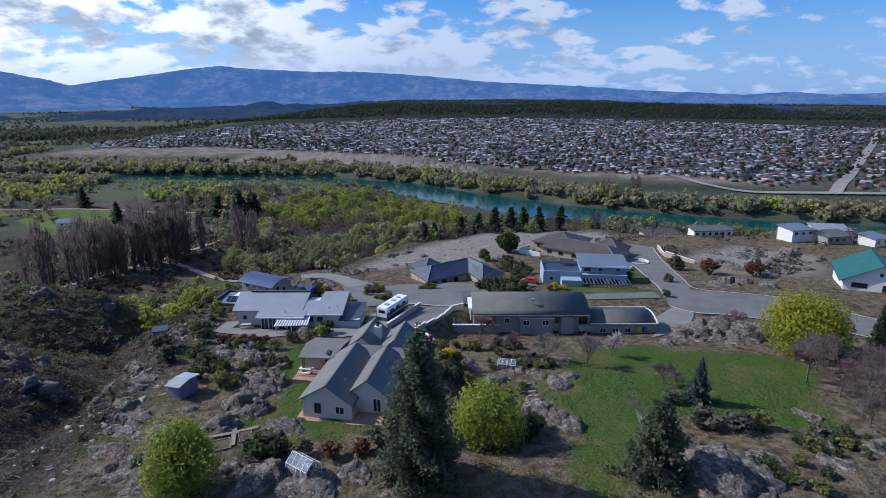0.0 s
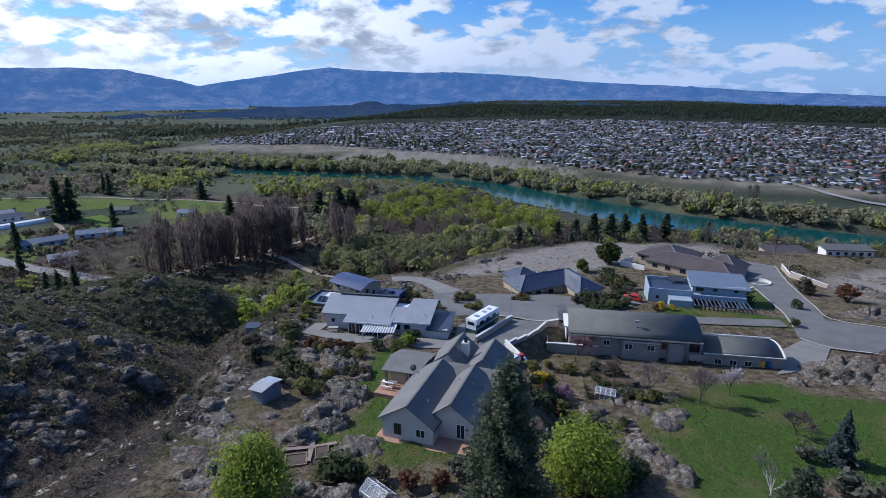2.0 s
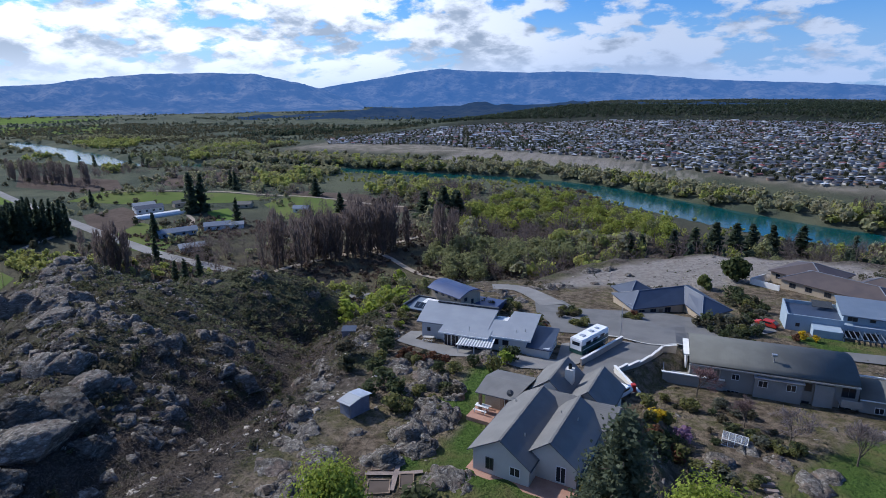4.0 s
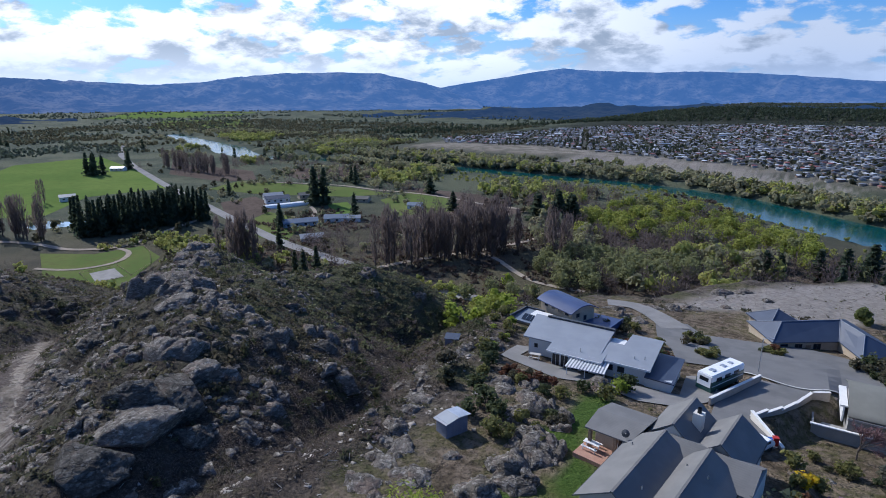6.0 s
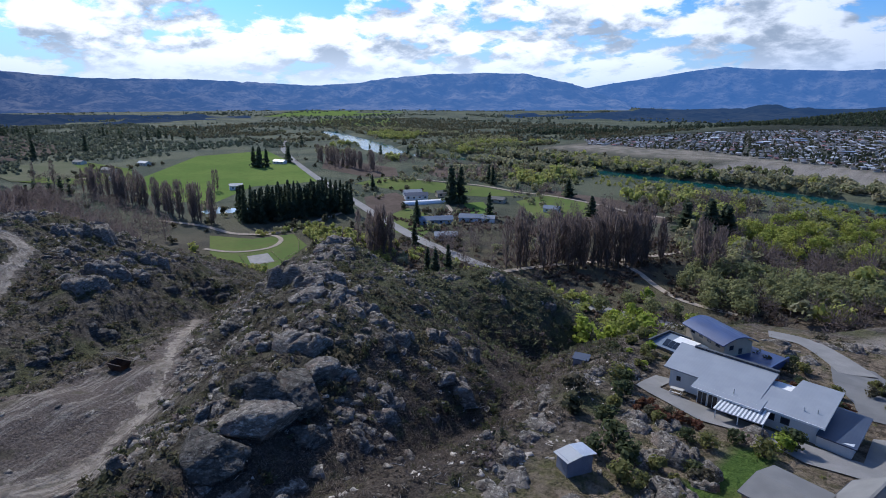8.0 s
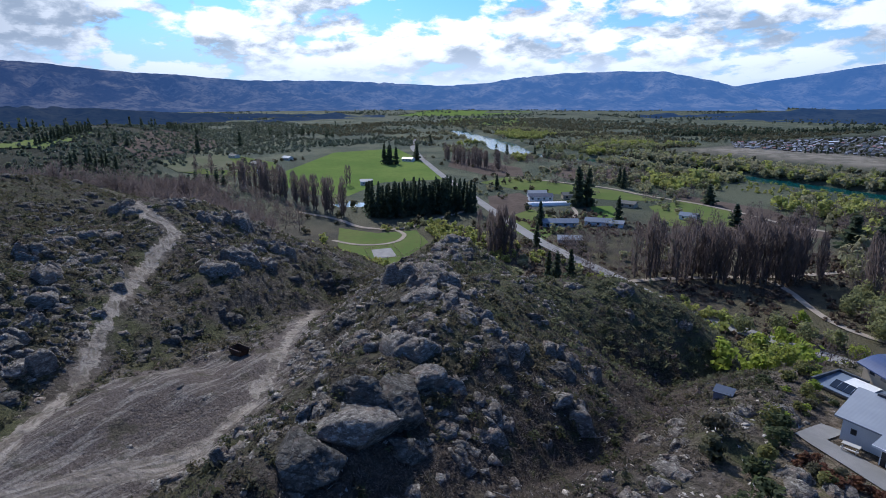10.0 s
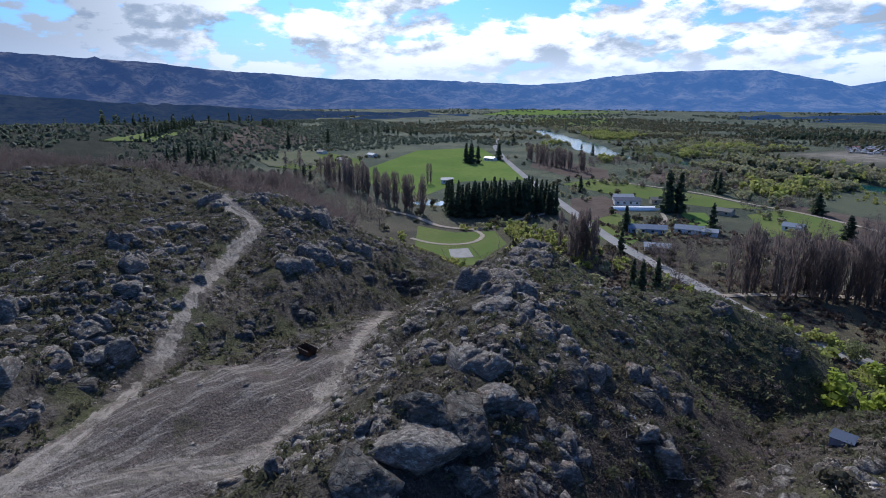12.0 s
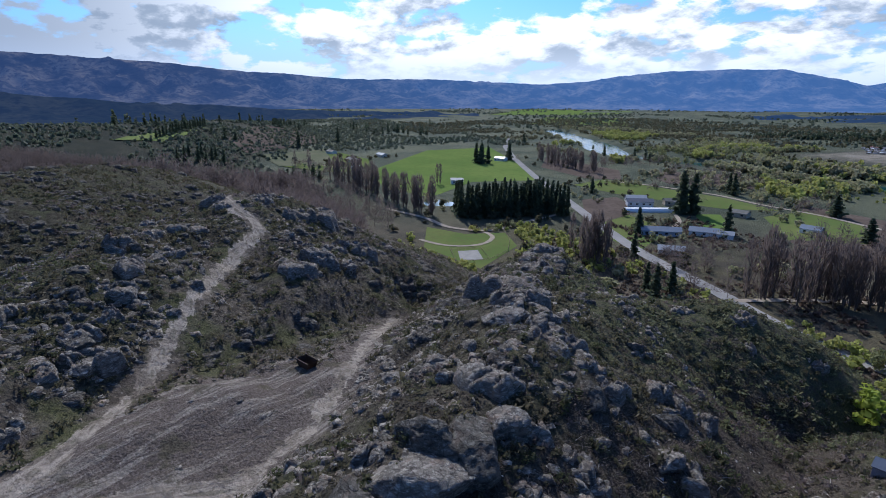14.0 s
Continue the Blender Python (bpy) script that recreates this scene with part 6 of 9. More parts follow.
draped("field", [(-756, -80), (-995, -4), (-1041, 22), (-930, 5), (-806, -30)], M["pasture_dull"], 0.7, 16.0, "structure", "green strip of pasture on the far slope", "field")
field("dark bare orchard by the road", [(-620, 400), (-720, 470), (-560, 470), (-500, 425), (-520, 395)], "soil", 0.12)
field("dark bare ground below poplars", [(-330, 470), (-250, 470), (-180, 420), (-200, 360), (-250, 350)], "soil", 0.1)
court = tagged(sheet("court", [(-307, 153.3), (-305, 165), (-286.5, 159.8), (-289, 147.2)], M["drive"], 0.2), "pale grey riding court in the paddock", "court", kind="structure")
pond = tagged(sheet("pond", [(-452, 182), (-440, 184), (-428, 206), (-431, 220), (-441, 217), (-449, 208), (-462, 204)], M["pond"], 0.25), "pale irrigation pond with reflected sky put into its colour", "pond", kind="structure")

for line, label in (([(-60, 236, 3.5), (-90, 231, 3.5), (-112, 228, 4), (-138, 224, 4), (-155, 226, 4), (-172, 229, 4), (-194, 235.4, 4), (-230, 242, 4), (-268, 249.5, 4), (-329, 270, 4), (-420, 303, 4), (-553, 351, 4), (-717, 416, 4), (-878, 487, 4), (-1050, 590, 4)], "grey valley road running to the hills"),):
    tagged(ribbon("road", line, M["farm_road"], 0.3, 8.0), label, "road", kind="structure")
for line in ([(-188, 234, 2), (-180, 258, 2), (-168, 280, 2), (-154, 303, 2), (-140, 340, 2), (-128, 380, 2)], [(-154, 296, 1.6), (-140, 290, 1.6), (-121, 272, 1.6), (-103, 260, 1.6), (-80, 262, 1.6)],
             [(-500, 403, 2), (-455, 427, 2), (-391, 443, 2), (-344, 439, 2), (-296, 444, 2), (-245, 437, 2), (-211, 424, 2.5), (-180, 430, 2)],
             [(-440, 150, 2), (-399, 167, 2), (-363, 170, 2), (-342, 190, 2), (-361, 232, 2), (-377, 275, 2)], [(-340, 142, 1.5), (-318, 150, 1.5), (-312, 172, 1.5), (-330, 190, 1.5), (-343, 188, 1.5)],
             [(-660, 200, 1.8), (-700, 175, 1.8), (-740, 150, 1.8)], [(-300, 300, 1.5), (-318, 330, 1.5), (-340, 345, 1.5)]):
    tagged(ribbon("track", line, M["track"], 0.35, 6.0), "pale gravel farm track", "track", kind="structure")


def farm_building(x, y, tr, L, B, H, wm, rm, label, name="farmhouse", category="house"):
    o = house(name, label, x, y, PLAIN, tr, category)
    part("wall", boxes((-L / 2, -B / 2, -0.5, L / 2, B / 2, H)), M[wm], o)
    rise = B * 0.22
    part("gable", extruded([(-B / 2, H), (B / 2, H), (0, H + rise)], -L / 2, L / 2, "x"), M[wm], o)
    part("roof", slab([(-L / 2 - 0.5, -B / 2 - 0.5, H), (L / 2 + 0.5, -B / 2 - 0.5, H), (L / 2 + 0.5, 0, H + rise + 0.25), (-L / 2 - 0.5, 0, H + rise + 0.25)]), M[rm], o)
    part("roof", slab([(-L / 2 - 0.5, 0, H + rise + 0.25), (L / 2 + 0.5, 0, H + rise + 0.25), (L / 2 + 0.5, B / 2 + 0.5, H), (-L / 2 - 0.5, B / 2 + 0.5, H)]), M[rm], o)
    for k in range(max(int(L / 5), 1)):
        window(o, "-y", (-L / 2 + L * (k + 0.5) / max(int(L / 5), 1), -B / 2, H * 0.55), 1.6, 1.2, M["trim"], 1)
    return o


farm_building(-296, 291, 56, 24, 9, 3.2, "blue_wall", "roof_sky", "long farmhouse with a pale blue roof")
farm_building(-284, 316, 40, 18, 9, 3.0, "white_wall", "roof_sky", "white farmhouse with a blue-grey roof")
farm_building(-273, 322, 40, 9, 7, 3.0, "white_wall", "roof_silver", "small white shed beside the farmhouse", "shed", "shed")
farm_building(-258, 264, 50, 14, 8, 3.0, "pale_wall", "roof_silver", "cream cottage with a silver roof")
farm_building(-378, 344, 60, 20, 9, 4.0, "silver_wall", "roof_slate", "dark roofed packing shed", "shed", "shed")
farm_building(-392, 352, 62, 16, 9, 4.0, "white_wall", "roof_silver", "pale roofed implement shed", "shed", "shed")
farm_building(-372, 372, 62, 13, 8, 3.5, "tan_wall", "roof_dark", "brown farm shed in the yard", "shed", "shed")
farm_building(-318, 385, 20, 13, 8, 3.2, "tan_wall", "roof_dark", "dark roofed farm cottage among trees")
farm_building(-262, 385, 20, 12, 8, 3.2, "white_wall", "roof_sky", "pale cottage behind bare poplars")
farm_building(-538, 252, 70, 12, 8, 4.0, "white_wall", "roof_sky", "white hay shed in the pasture", "shed", "shed")
farm_building(-700, 386, 30, 16, 9, 3.5, "white_wall", "roof_silver", "white farmhouse among dark pines")
farm_building(-754, 197, 15, 22, 10, 4.0, "tan_wall", "roof_dark", "dark roofed barn beside the pasture", "barn", "barn")
farm_building(-680, 184, 15, 14, 9, 3.5, "white_wall", "roof_silver", "white farm buildings on the pasture edge")
farm_building(-804, 250, 15, 18, 9, 3.5, "pale_wall", "roof_sky", "pale farmhouse at the edge of the pasture")
farm_building(-875, 192, 25, 16, 9, 3.5, "pale_wall", "roof_dark", "low farmhouse below the hill")
glass_tunnel = tagged(part("tunnel_house", extruded([(-4.5, -0.3), (-4.5, 1.2), (-3, 2.6), (0, 3.2), (3, 2.6), (4.5, 1.2), (4.5, -0.3)], -21, 21, "x"), M["white_trim"]), "long white plastic tunnel house by the farm", "greenhouse")
glass_tunnel.matrix_world = pose(-356, 338, PLAIN, 0, 0, 66)

def paddock_fence(line, gap=4.0):
    """A post and rail fence along a line on the plain."""
    o = tagged(new("fence"), "weathered timber post and rail paddock fence", "fence")
    o.matrix_world = pose(*line[0], PLAIN)
    x0_, y0_ = line[0]
    for a_, b_ in zip(line[:-1], line[1:]):
        n_ = max(int(math.hypot(b_[0] - a_[0], b_[1] - a_[1]) / gap), 1)
        for k in range(n_):
            x_, y_ = a_[0] + (b_[0] - a_[0]) * k / n_ - x0_, a_[1] + (b_[1] - a_[1]) * k / n_ - y0_
            adopt(new("post", mesh_from("post", *stick((x_, y_, -0.3), (x_, y_, 1.3), 0.09, 0.08, 4), M["timber"])), o)
        for z_ in (0.6, 1.15):
            adopt(new("rail", mesh_from("rail", *stick((a_[0] - x0_, a_[1] - y0_, z_), (b_[0] - x0_, b_[1] - y0_, z_), 0.05, 0.05, 4), M["timber"])), o)
    return o


paddock_fence([(-310, 150), (-307, 168), (-284, 162.5), (-287, 144), (-310, 150)])
paddock_fence([(-284, 162.5), (-296, 180), (-318, 193), (-337, 200)])

# trees of the valley that can be counted
rng = np.random.default_rng(19)
pop_a = plant("poplar", "tall leafless reddish-brown poplar beside a track", limbs(rng, 27, 1.8, 8, 0.42, 0.12, 0.9), twig_crown(rng, 28, 2.9, 250, 0.19, True, 0.08), M["twig"], pose(-190, 243, PLAIN - 0.2), "poplars on the valley floor")
pop_b = plant("poplar", "tall leafless reddish-brown poplar beside a track", limbs(rng, 25, 1.6, 8, 0.38, 0.12, 0.9), twig_crown(rng, 26, 2.5, 240, 0.19, True, 0.08), M["twig"], pose(-185, 246, PLAIN - 0.2), "poplars on the valley floor")


def poplar_at(x, y, k=1.0):
    src = pop_a if rng.uniform() < 0.5 else pop_b
    c = copy_thing(src, pose(x, y, height_at(x, y) - 0.2, 0, 0, rng.uniform(0, 360)))
    f = k * rng.uniform(0.85, 1.1)
    c.scale = (f * rng.uniform(0.9, 1.15), f, f)


grove = [(-194, 243), (-176, 250), (-150, 284), (-112, 296), (-104, 318), (-140, 322), (-172, 296)]
gx_, gy_ = rng.uniform(-198, -100, 330), rng.uniform(240, 325, 330)
ok = (inside(gx_, gy_, grove) < 0) & (wobble(gx_, gy_, 22, 77) > -0.12)
for x, y in list(zip(gx_[ok], gy_[ok]))[:84]:
    poplar_at(x, y, rng.uniform(0.85, 1.15))
for k in range(52):
    u = k / 51
    poplar_at(-400 - 215 * u + rng.normal(0, 1.5), 172 - 30 * u + rng.normal(0, 2), 1.0)
for k in range(34):
    u = k / 33
    poplar_at(-551 - 130 * u + rng.normal(0, 2), 427 + 6 * u + rng.normal(0, 3), 0.85)
for k in range(13):
    poplar_at(-262 + rng.normal(0, 7), 212 + rng.normal(0, 5), 0.95)
for k in range(58):
    u = k / 57
    poplar_at(-530 + rng.normal(0, 7), -36 + 122 * u + rng.normal(0, 1.5), 0.85)
for x, y in ((136, 482), (141, 480), (146, 483), (168, 487), (171, 484), (174, 488)):
    poplar_at(x, y, 0.7)
for x, y in ((-541, 232), (-543, 236), (-690, 130), (-720, 118)):
    poplar_at(x, y, 0.9)

pine_a = plant("pine", "dark upright plantation pine", limbs(rng, 17, 1.5, 3, 0.25), conifer_crown(rng, 18, 4.0, 270, 0.7), M["pine"], pose(-380, 200, PLAIN), "pines of the shelter block")
block = [(-385, 190), (-364, 268), (-398, 273), (-414, 196)]
bx_, by_ = rng.uniform(-415, -362, 240), rng.uniform(188, 274, 240)
ok = inside(bx_, by_, block) < 0
for x, y in list(zip(bx_[ok], by_[ok]))[:95]:
    c = copy_thing(pine_a, pose(x, y, PLAIN - 0.2, 0, 0, rng.uniform(0, 360)))
    c.scale = (1.0, 1.0, rng.uniform(1.25, 1.5))
for x, y, f in ((-341, 351, 1.9), (-337, 359, 1.8), (-345, 357, 1.7), (-385, 455, 1.2), (-395, 460, 1.1), (-280, 331, 1.15), (-304, 280, 1.0), (-309, 284, 0.9), (-256, 236, 0.9), (-203, 203, 1.0), (-206, 215, 0.9),
                (-214, 208, 0.8), (-690, 345, 1.5), (-684, 350, 1.6), (-678, 356, 1.4), (-676, 345, 1.5), (-702, 400, 1.4), (-712, 405, 1.4), (-940, 153, 1.5), (-1069, 242, 1.6), (-442, 345, 0.9), (-689, -1, 0.9), (-700, 12, 1.0), (-716, 26, 0.9), (-709, 38, 1.0), (-694, 20, 0.8), (-728, 15, 1.0), (-681, -8, 0.8), (-735, 30, 0.9), (-722, 2, 0.9), *((-825 - 218 * k / 17, -37 + 56 * k / 17, 0.75 + 0.05 * (k % 3)) for k in range(18)), *((-1290 - 14 * k, 150 + 3 * k, 0.9) for k in range(8))):
    c = copy_thing(pine_a, pose(x, y, height_at(x, y) - 0.2, 0, 0, rng.uniform(0, 360)))
    c.scale = (f, f, f)
    c["label"], c["group"] = "dark lone pine on the valley floor", "lone pines"
# the large willows of the river flats
willow_src = {}
for kind, mat, label in (("olive", "willow_olive", "large rounded olive-green willow on the river flats"), ("fresh", "willow_fresh", "large yellow-green spring willow on the river flats")):
    willow_src[kind] = [plant("willow_tree", label, limbs(rng, 10.5, 5.5, 6, 0.3, 0.12, 0.7), leafy_crown(rng, 11.5, 6.8, 560, 0.47, 0.04, 24), M[mat], pose(-200 + 9 * k + (0 if kind == "olive" else 30), 470, PLAIN - 0.3), "willows of the river flats") for k in range(3)]
bare_src = [plant("bare_tree", "leafless brown tree among the willows", limbs(rng, 11, 3.6, 8, 0.2, 0.15, 0.9), twig_crown(rng, 12.5, 4.4, 300, 0.085), M["twig"], pose(-215 - 9 * k, 462, PLAIN - 0.3), "bare trees among the willows") for k in range(2)]


def grove_of(poly, count, gap, kinds, size):
    """Trees at least a gap apart inside an outline."""
    xs, ys = [p[0] for p in poly], [p[1] for p in poly]
    kept = []
    for _ in range(count * 12):
        x, y = rng.uniform(min(xs), max(xs)), rng.uniform(min(ys), max(ys))
        if inside(np.array([x]), np.array([y]), poly)[0] > 0 or any(math.hypot(x - a, y - b) < gap for a, b in kept):
            continue
        kept.append((x, y))
        src = kinds[int(rng.integers(0, len(kinds)))]
        c = copy_thing(src, pose(x, y, height_at(x, y) - 0.3, 0, 0, rng.uniform(0, 360)))
        f = rng.uniform(*size)
        c.scale = (f * rng.uniform(0.9, 1.15), f, f * rng.uniform(0.85, 1.15))
        if len(kept) == count:
            break


grove_of(OLIVE_WOOD, 60, 7.0, willow_src["olive"] * 4 + bare_src, (0.8, 1.1))
grove_of(BRIGHT_WOOD, 130, 7.5, willow_src["fresh"] * 4 + willow_src["olive"] + bare_src * 3, (0.75, 1.1))
grove_of([(10, 345), (90, 372), (200, 350), (300, 330), (300, 290), (120, 318), (40, 322)], 46, 8.0, willow_src["fresh"] + willow_src["olive"] * 2 + bare_src, (0.7, 1.0))
for x, y, f in ((-107, 203, 0.6), (-123, 225, 0.75), (-117, 238, 0.7), (-106, 237, 0.75), (-97, 240, 0.7), (-132, 182, 0.5), (-88, 236, 0.6), (-112, 214, 0.55), (-64, 128, 0.55), (-58, 122, 0.5), (-70, 140, 0.5)):
    c = copy_thing(willow_src["fresh" if f < 0.65 else "olive"][int(rng.integers(0, 3))], pose(x, y, height_at(x, y) - 0.3, 0, 0, rng.uniform(0, 360)))
    c.scale = (f, f, f)
for x, y, f in ((-155, 384, 1.3), (-142, 379, 1.1), (-135, 400, 1.2), (-145, 397, 1.35), (-140, 409, 1.2), (-160, 392, 1.2), (-150, 408, 1.3), (13, 340, 0.95), (24, 345, 1.0), (35, 353, 1.1), (46, 358, 1.05), (55, 363, 1.0), (66, 368, 0.95), (81, 368, 1.0), (-10, 327, 0.9), (-4, 333, 0.8), (-290, 450, 1.0), (-232, 394, 0.9)):
    c = copy_thing(pine_a, pose(x, y, height_at(x, y) - 0.2, 0, 0, rng.uniform(0, 360)))
    c.scale = (f * 1.7, f * 1.7, f)
    c["label"], c["group"] = "dark pine among the riverside willows", "riverside pines"
scatter("road_bushes", "olive bushes and young willows beside the valley road", "bushes", np.concatenate([
    sow((-350, 120, -110, 230), 1100, lambda x, y: (ground_height(x, y) < PLAIN + 6) & (inside(x, y, [(-372, 150), (-343, 180), (-337, 204), (-303, 195), (-268, 152), (-322, 132)]) > 2) & (along(x, y, [(-150, 214), (-194, 235), (-268, 249), (-329, 270), (-420, 303)])[0] > 9) & patch(x, y, 40, 51, -0.25), (0.25, 0.6)),
    sow((-160, 100, -40, 245), 420, lambda x, y: (ground_height(x, y) < -84) & patch(x, y, 35, 52, 0.05), (0.3, 0.6))]), green_far, M["willow"], rng)
scatter("slope_willows", "bright green young willows below the houses", "trees", sow((-115, 110, -40, 250), 300, lambda x, y: (ground_height(x, y) < -56) & patch(x, y, 28, 53, 0.3), (0.3, 0.75)), green_t, M["willow_near"], rng)
scatter("valley_bare_trees", "leafless brown trees on the valley floor", "trees", np.concatenate([
    sow((-260, 200, -60, 470), 800, lambda x, y: (ground_height(x, y) < PLAIN + 8) & patch(x, y, 45, 54, -0.1) & (inside(x, y, grove) > 0), (0.5, 1.0)),
    sow((-760, 40, -300, 150), 550, lambda x, y: (ground_height(x, y) < -62) & patch(x, y, 60, 55, -0.1), (0.7, 1.2)),
    sow((-620, -150, -330, 110), 2600, lambda x, y: (ground_height(x, y) < -46) & patch(x, y, 55, 42, -0.35) & (along(x, y, [(-194, 235), (-268, 249), (-329, 270)])[0] > 9), (0.8, 1.35)),
    sow((-700, 400, -300, 560), 500, lambda x, y: (river_gap(x, y) > 5) & ~open_water(x, y) & patch(x, y, 45, 56, 0.05), (0.6, 1.1))]), bare_t, M["twig"], rng)
low_twigs = [leafy_crown(rng, 0.9, 0.9, 11, 0.3, 0.0, 6) for _ in range(4)]
M["brown_brush"] = leaf_material("brown_valley_brush", (0.13, 0.095, 0.078), (0.15, 0.115, 0.085), (0.07, 0.053, 0.044))
scatter("valley_scrub", "low brown leafless scrub round the poplars", "scrub", np.concatenate([sow((-330, 190, -60, 345), 3400, lambda x, y: (ground_height(x, y) < PLAIN + 6) & patch(x, y, 30, 60, -0.3) & (along(x, y, [(-150, 214), (-194, 235), (-268, 249), (-329, 270)])[0] > 6), (0.9, 2.4)),
    sow((-230, 330, -20, 560), 1500, lambda x, y: (river_gap(x, y) > 6) & patch(x, y, 30, 60, -0.2), (1.5, 3.4))]), low_twigs, M["brown_brush"], rng)
scatter("farm_willows", "young green willows along the farm tracks", "trees", sow((-620, 150, -170, 470), 900, lambda x, y: patch(x, y, 45, 78, 0.22) & (river_gap(x, y) > 6) & (inside(x, y, [(-663, 195), (-868, 342), (-878, 458), (-605, 375), (-528, 340), (-475, 200)]) > 4) & (along(x, y, [(-172, 229), (-194, 235), (-268, 249), (-329, 270), (-420, 303), (-878, 487)])[0] > 8) & (inside(x, y, [(-372, 150), (-343, 180), (-337, 204), (-303, 195), (-268, 152), (-322, 132)]) > 2), (0.25, 0.65)), green_far, M["willow_dull"], rng)
scatter("farm_trees", "mixed trees round the farm and along the fields", "trees", sow((-900, 130, -180, 480), 420, lambda x, y: patch(x, y, 70, 57, 0.28) & (inside(x, y, [(-663, 195), (-868, 342), (-878, 458), (-605, 375), (-475, 200)]) > 4) & (inside(x, y, [(-372, 150), (-343, 180), (-337, 204), (-303, 195), (-268, 152), (-322, 132)]) > 2) & (along(x, y, [(-194, 235), (-268, 249), (-329, 270), (-420, 303), (-878, 487)])[0] > 9), (0.35, 0.8)), green_far, M["scrub"], rng)
scatter("hill_foot_woods", "dark woods along the foot of the far hills", "forest", sow((-2000, -500, -520, 560), 22000, lambda x, y: patch(x, y, 110, 58, -0.45) & (inside(x, y, [(-663, 185), (-868, 342), (-878, 458), (-605, 375), (-475, 200)]) > 10) & ((y < 130) | (x < -900)) & (ground_height(x, y) < -25), (0.2, 0.55)), round_small, M["far_wood"], rng)
scatter("hill_foot_pines", "dark pine rows along the far fields", "forest", sow((-1600, -300, -600, 600), 900, lambda x, y: patch(x, y, 90, 59, 0.42) & (inside(x, y, [(-663, 185), (-868, 342), (-878, 458), (-605, 375), (-475, 200)]) > 10)), pine_far, M["pine"], rng)


# ---- rocks of the hillside ----
def crag_mesh(rng, n=34, blocks=13, slabby=1.0):
    """A jointed schist outcrop: tilted blocks parted by cracks, sheer at its rim."""
    u = np.linspace(-1.3, 1.3, n)
    X, Y = np.meshgrid(u, u)
    cell = u[1] - u[0]
    X, Y = X + rng.uniform(-0.3, 0.3, X.shape) * cell, Y + rng.uniform(-0.3, 0.3, X.shape) * cell
    seed = float(rng.uniform(0, 60))
    ang, ph = np.arctan2(Y, X), rng.uniform(0, 6.28, 3)
    r = np.hypot(X, Y) * (1 + 0.24 * np.sin(2 * ang + ph[0]) + 0.16 * np.sin(3 * ang + ph[1]) + 0.09 * np.sin(7 * ang + ph[2]))
    r = np.maximum(r, 1.2 * np.maximum(np.abs(X), np.abs(Y)) / 1.26)
    dip = rng.normal(0, 0.16, 2)

    def joints(count, wide, warp):
        """Nearest joint block for each place, its offset, and the gap to the next."""
        a = rng.uniform(0, 3.14)
        c, s_ = math.cos(a), math.sin(a)
        Px, Py = X + warp * wobble(X, Y, 0.6, seed), Y + warp * wobble(X, Y, 0.6, seed + 5)
        Q = np.stack([(Px * c + Py * s_) / wide, -Px * s_ + Py * c], -1)
        site = rng.uniform(-1.2, 1.2, (count, 2)) / (wide, 1)
        d = np.linalg.norm(Q[:, :, None, :] - site, axis=-1)
        k = np.argmin(d, axis=-1)
        d2 = np.sort(d, axis=-1)
        return k, (Q - site[k]) , d2[..., 1] - d2[..., 0], site
    k, off, gap, site = joints(blocks, 1.5, 0.10)
    top = rng.uniform(0.25, 1.0, blocks) * (1.0 - 0.35 * np.minimum(np.linalg.norm(site, axis=1), 1.2))
    lean = rng.normal(0, 0.28, (blocks, 2))
    z = top[k] + (off * lean[k]).sum(-1) + X * dip[0] + Y * dip[1] - 0.42 * np.exp(-(gap / 0.07) ** 2)
    k2, off2, gap2, _ = joints(blocks * 5, 1.9, 0.05)
    z += rng.uniform(-0.12, 0.12, blocks * 5)[k2] - 0.13 * np.exp(-(gap2 / 0.04) ** 2) + 0.05 * wobble(X, Y, 0.22, seed)
    e = 1 - sstep(r, 0.84, 1.06)
    z = z * (0.3 + 0.7 * (1 - sstep(r, 0.45, 1.0))) * slabby
    z = z * e - 1.7 * (1 - e)
    ids = np.arange(n * n).reshape(n, n)
    F = np.stack([ids[:-1, :-1], ids[:-1, 1:], ids[1:, 1:], ids[1:, :-1]], -1).reshape(-1, 4)
    keep = (r < 1.12).ravel()[F].any(1)
    F = F[keep]
    return np.stack([X, Y, z], -1).reshape(-1, 3), F, k.ravel()[F[:, 0]]


def blocks_of(V, F, which):
    """One mesh for each joint block of an outcrop."""
    out = []
    for b in np.unique(which):
        f = F[which == b]
        used, back = np.unique(f, return_inverse=True)
        out.append(mesh_from("block", V[used], back.reshape(f.shape), M["schist"]))
    return out


M["schist"] = bpy.data.materials.new("lichened_schist")
M["schist"].use_nodes = True
N = Nodes(M["schist"].node_tree)
p = N.add("ShaderNodeNewGeometry").outputs["Position"]
bed = N.add("ShaderNodeMapping", Vector=p)
bed.inputs["Scale"].default_value, bed.inputs["Rotation"].default_value = (0.75, 0.75, 1.7), (0.95, 0.35, 0.5)
base = N.mix(N.ramp(N.noise(bed.outputs[0], 1.1, 6.0, 0.65), 0.36, 0.66), (0.095, 0.084, 0.073), (0.21, 0.187, 0.16))
base = N.mix(N.ramp(N.noise(bed.outputs[0], 2.0, 7.0, 0.68), 0.49, 0.64), base, (0.345, 0.32, 0.28))
base = N.mix(N.math("MULTIPLY", N.ramp(N.noise(p, 0.6, 3.0), 0.5, 0.7), 0.5), base, (0.22, 0.15, 0.115))
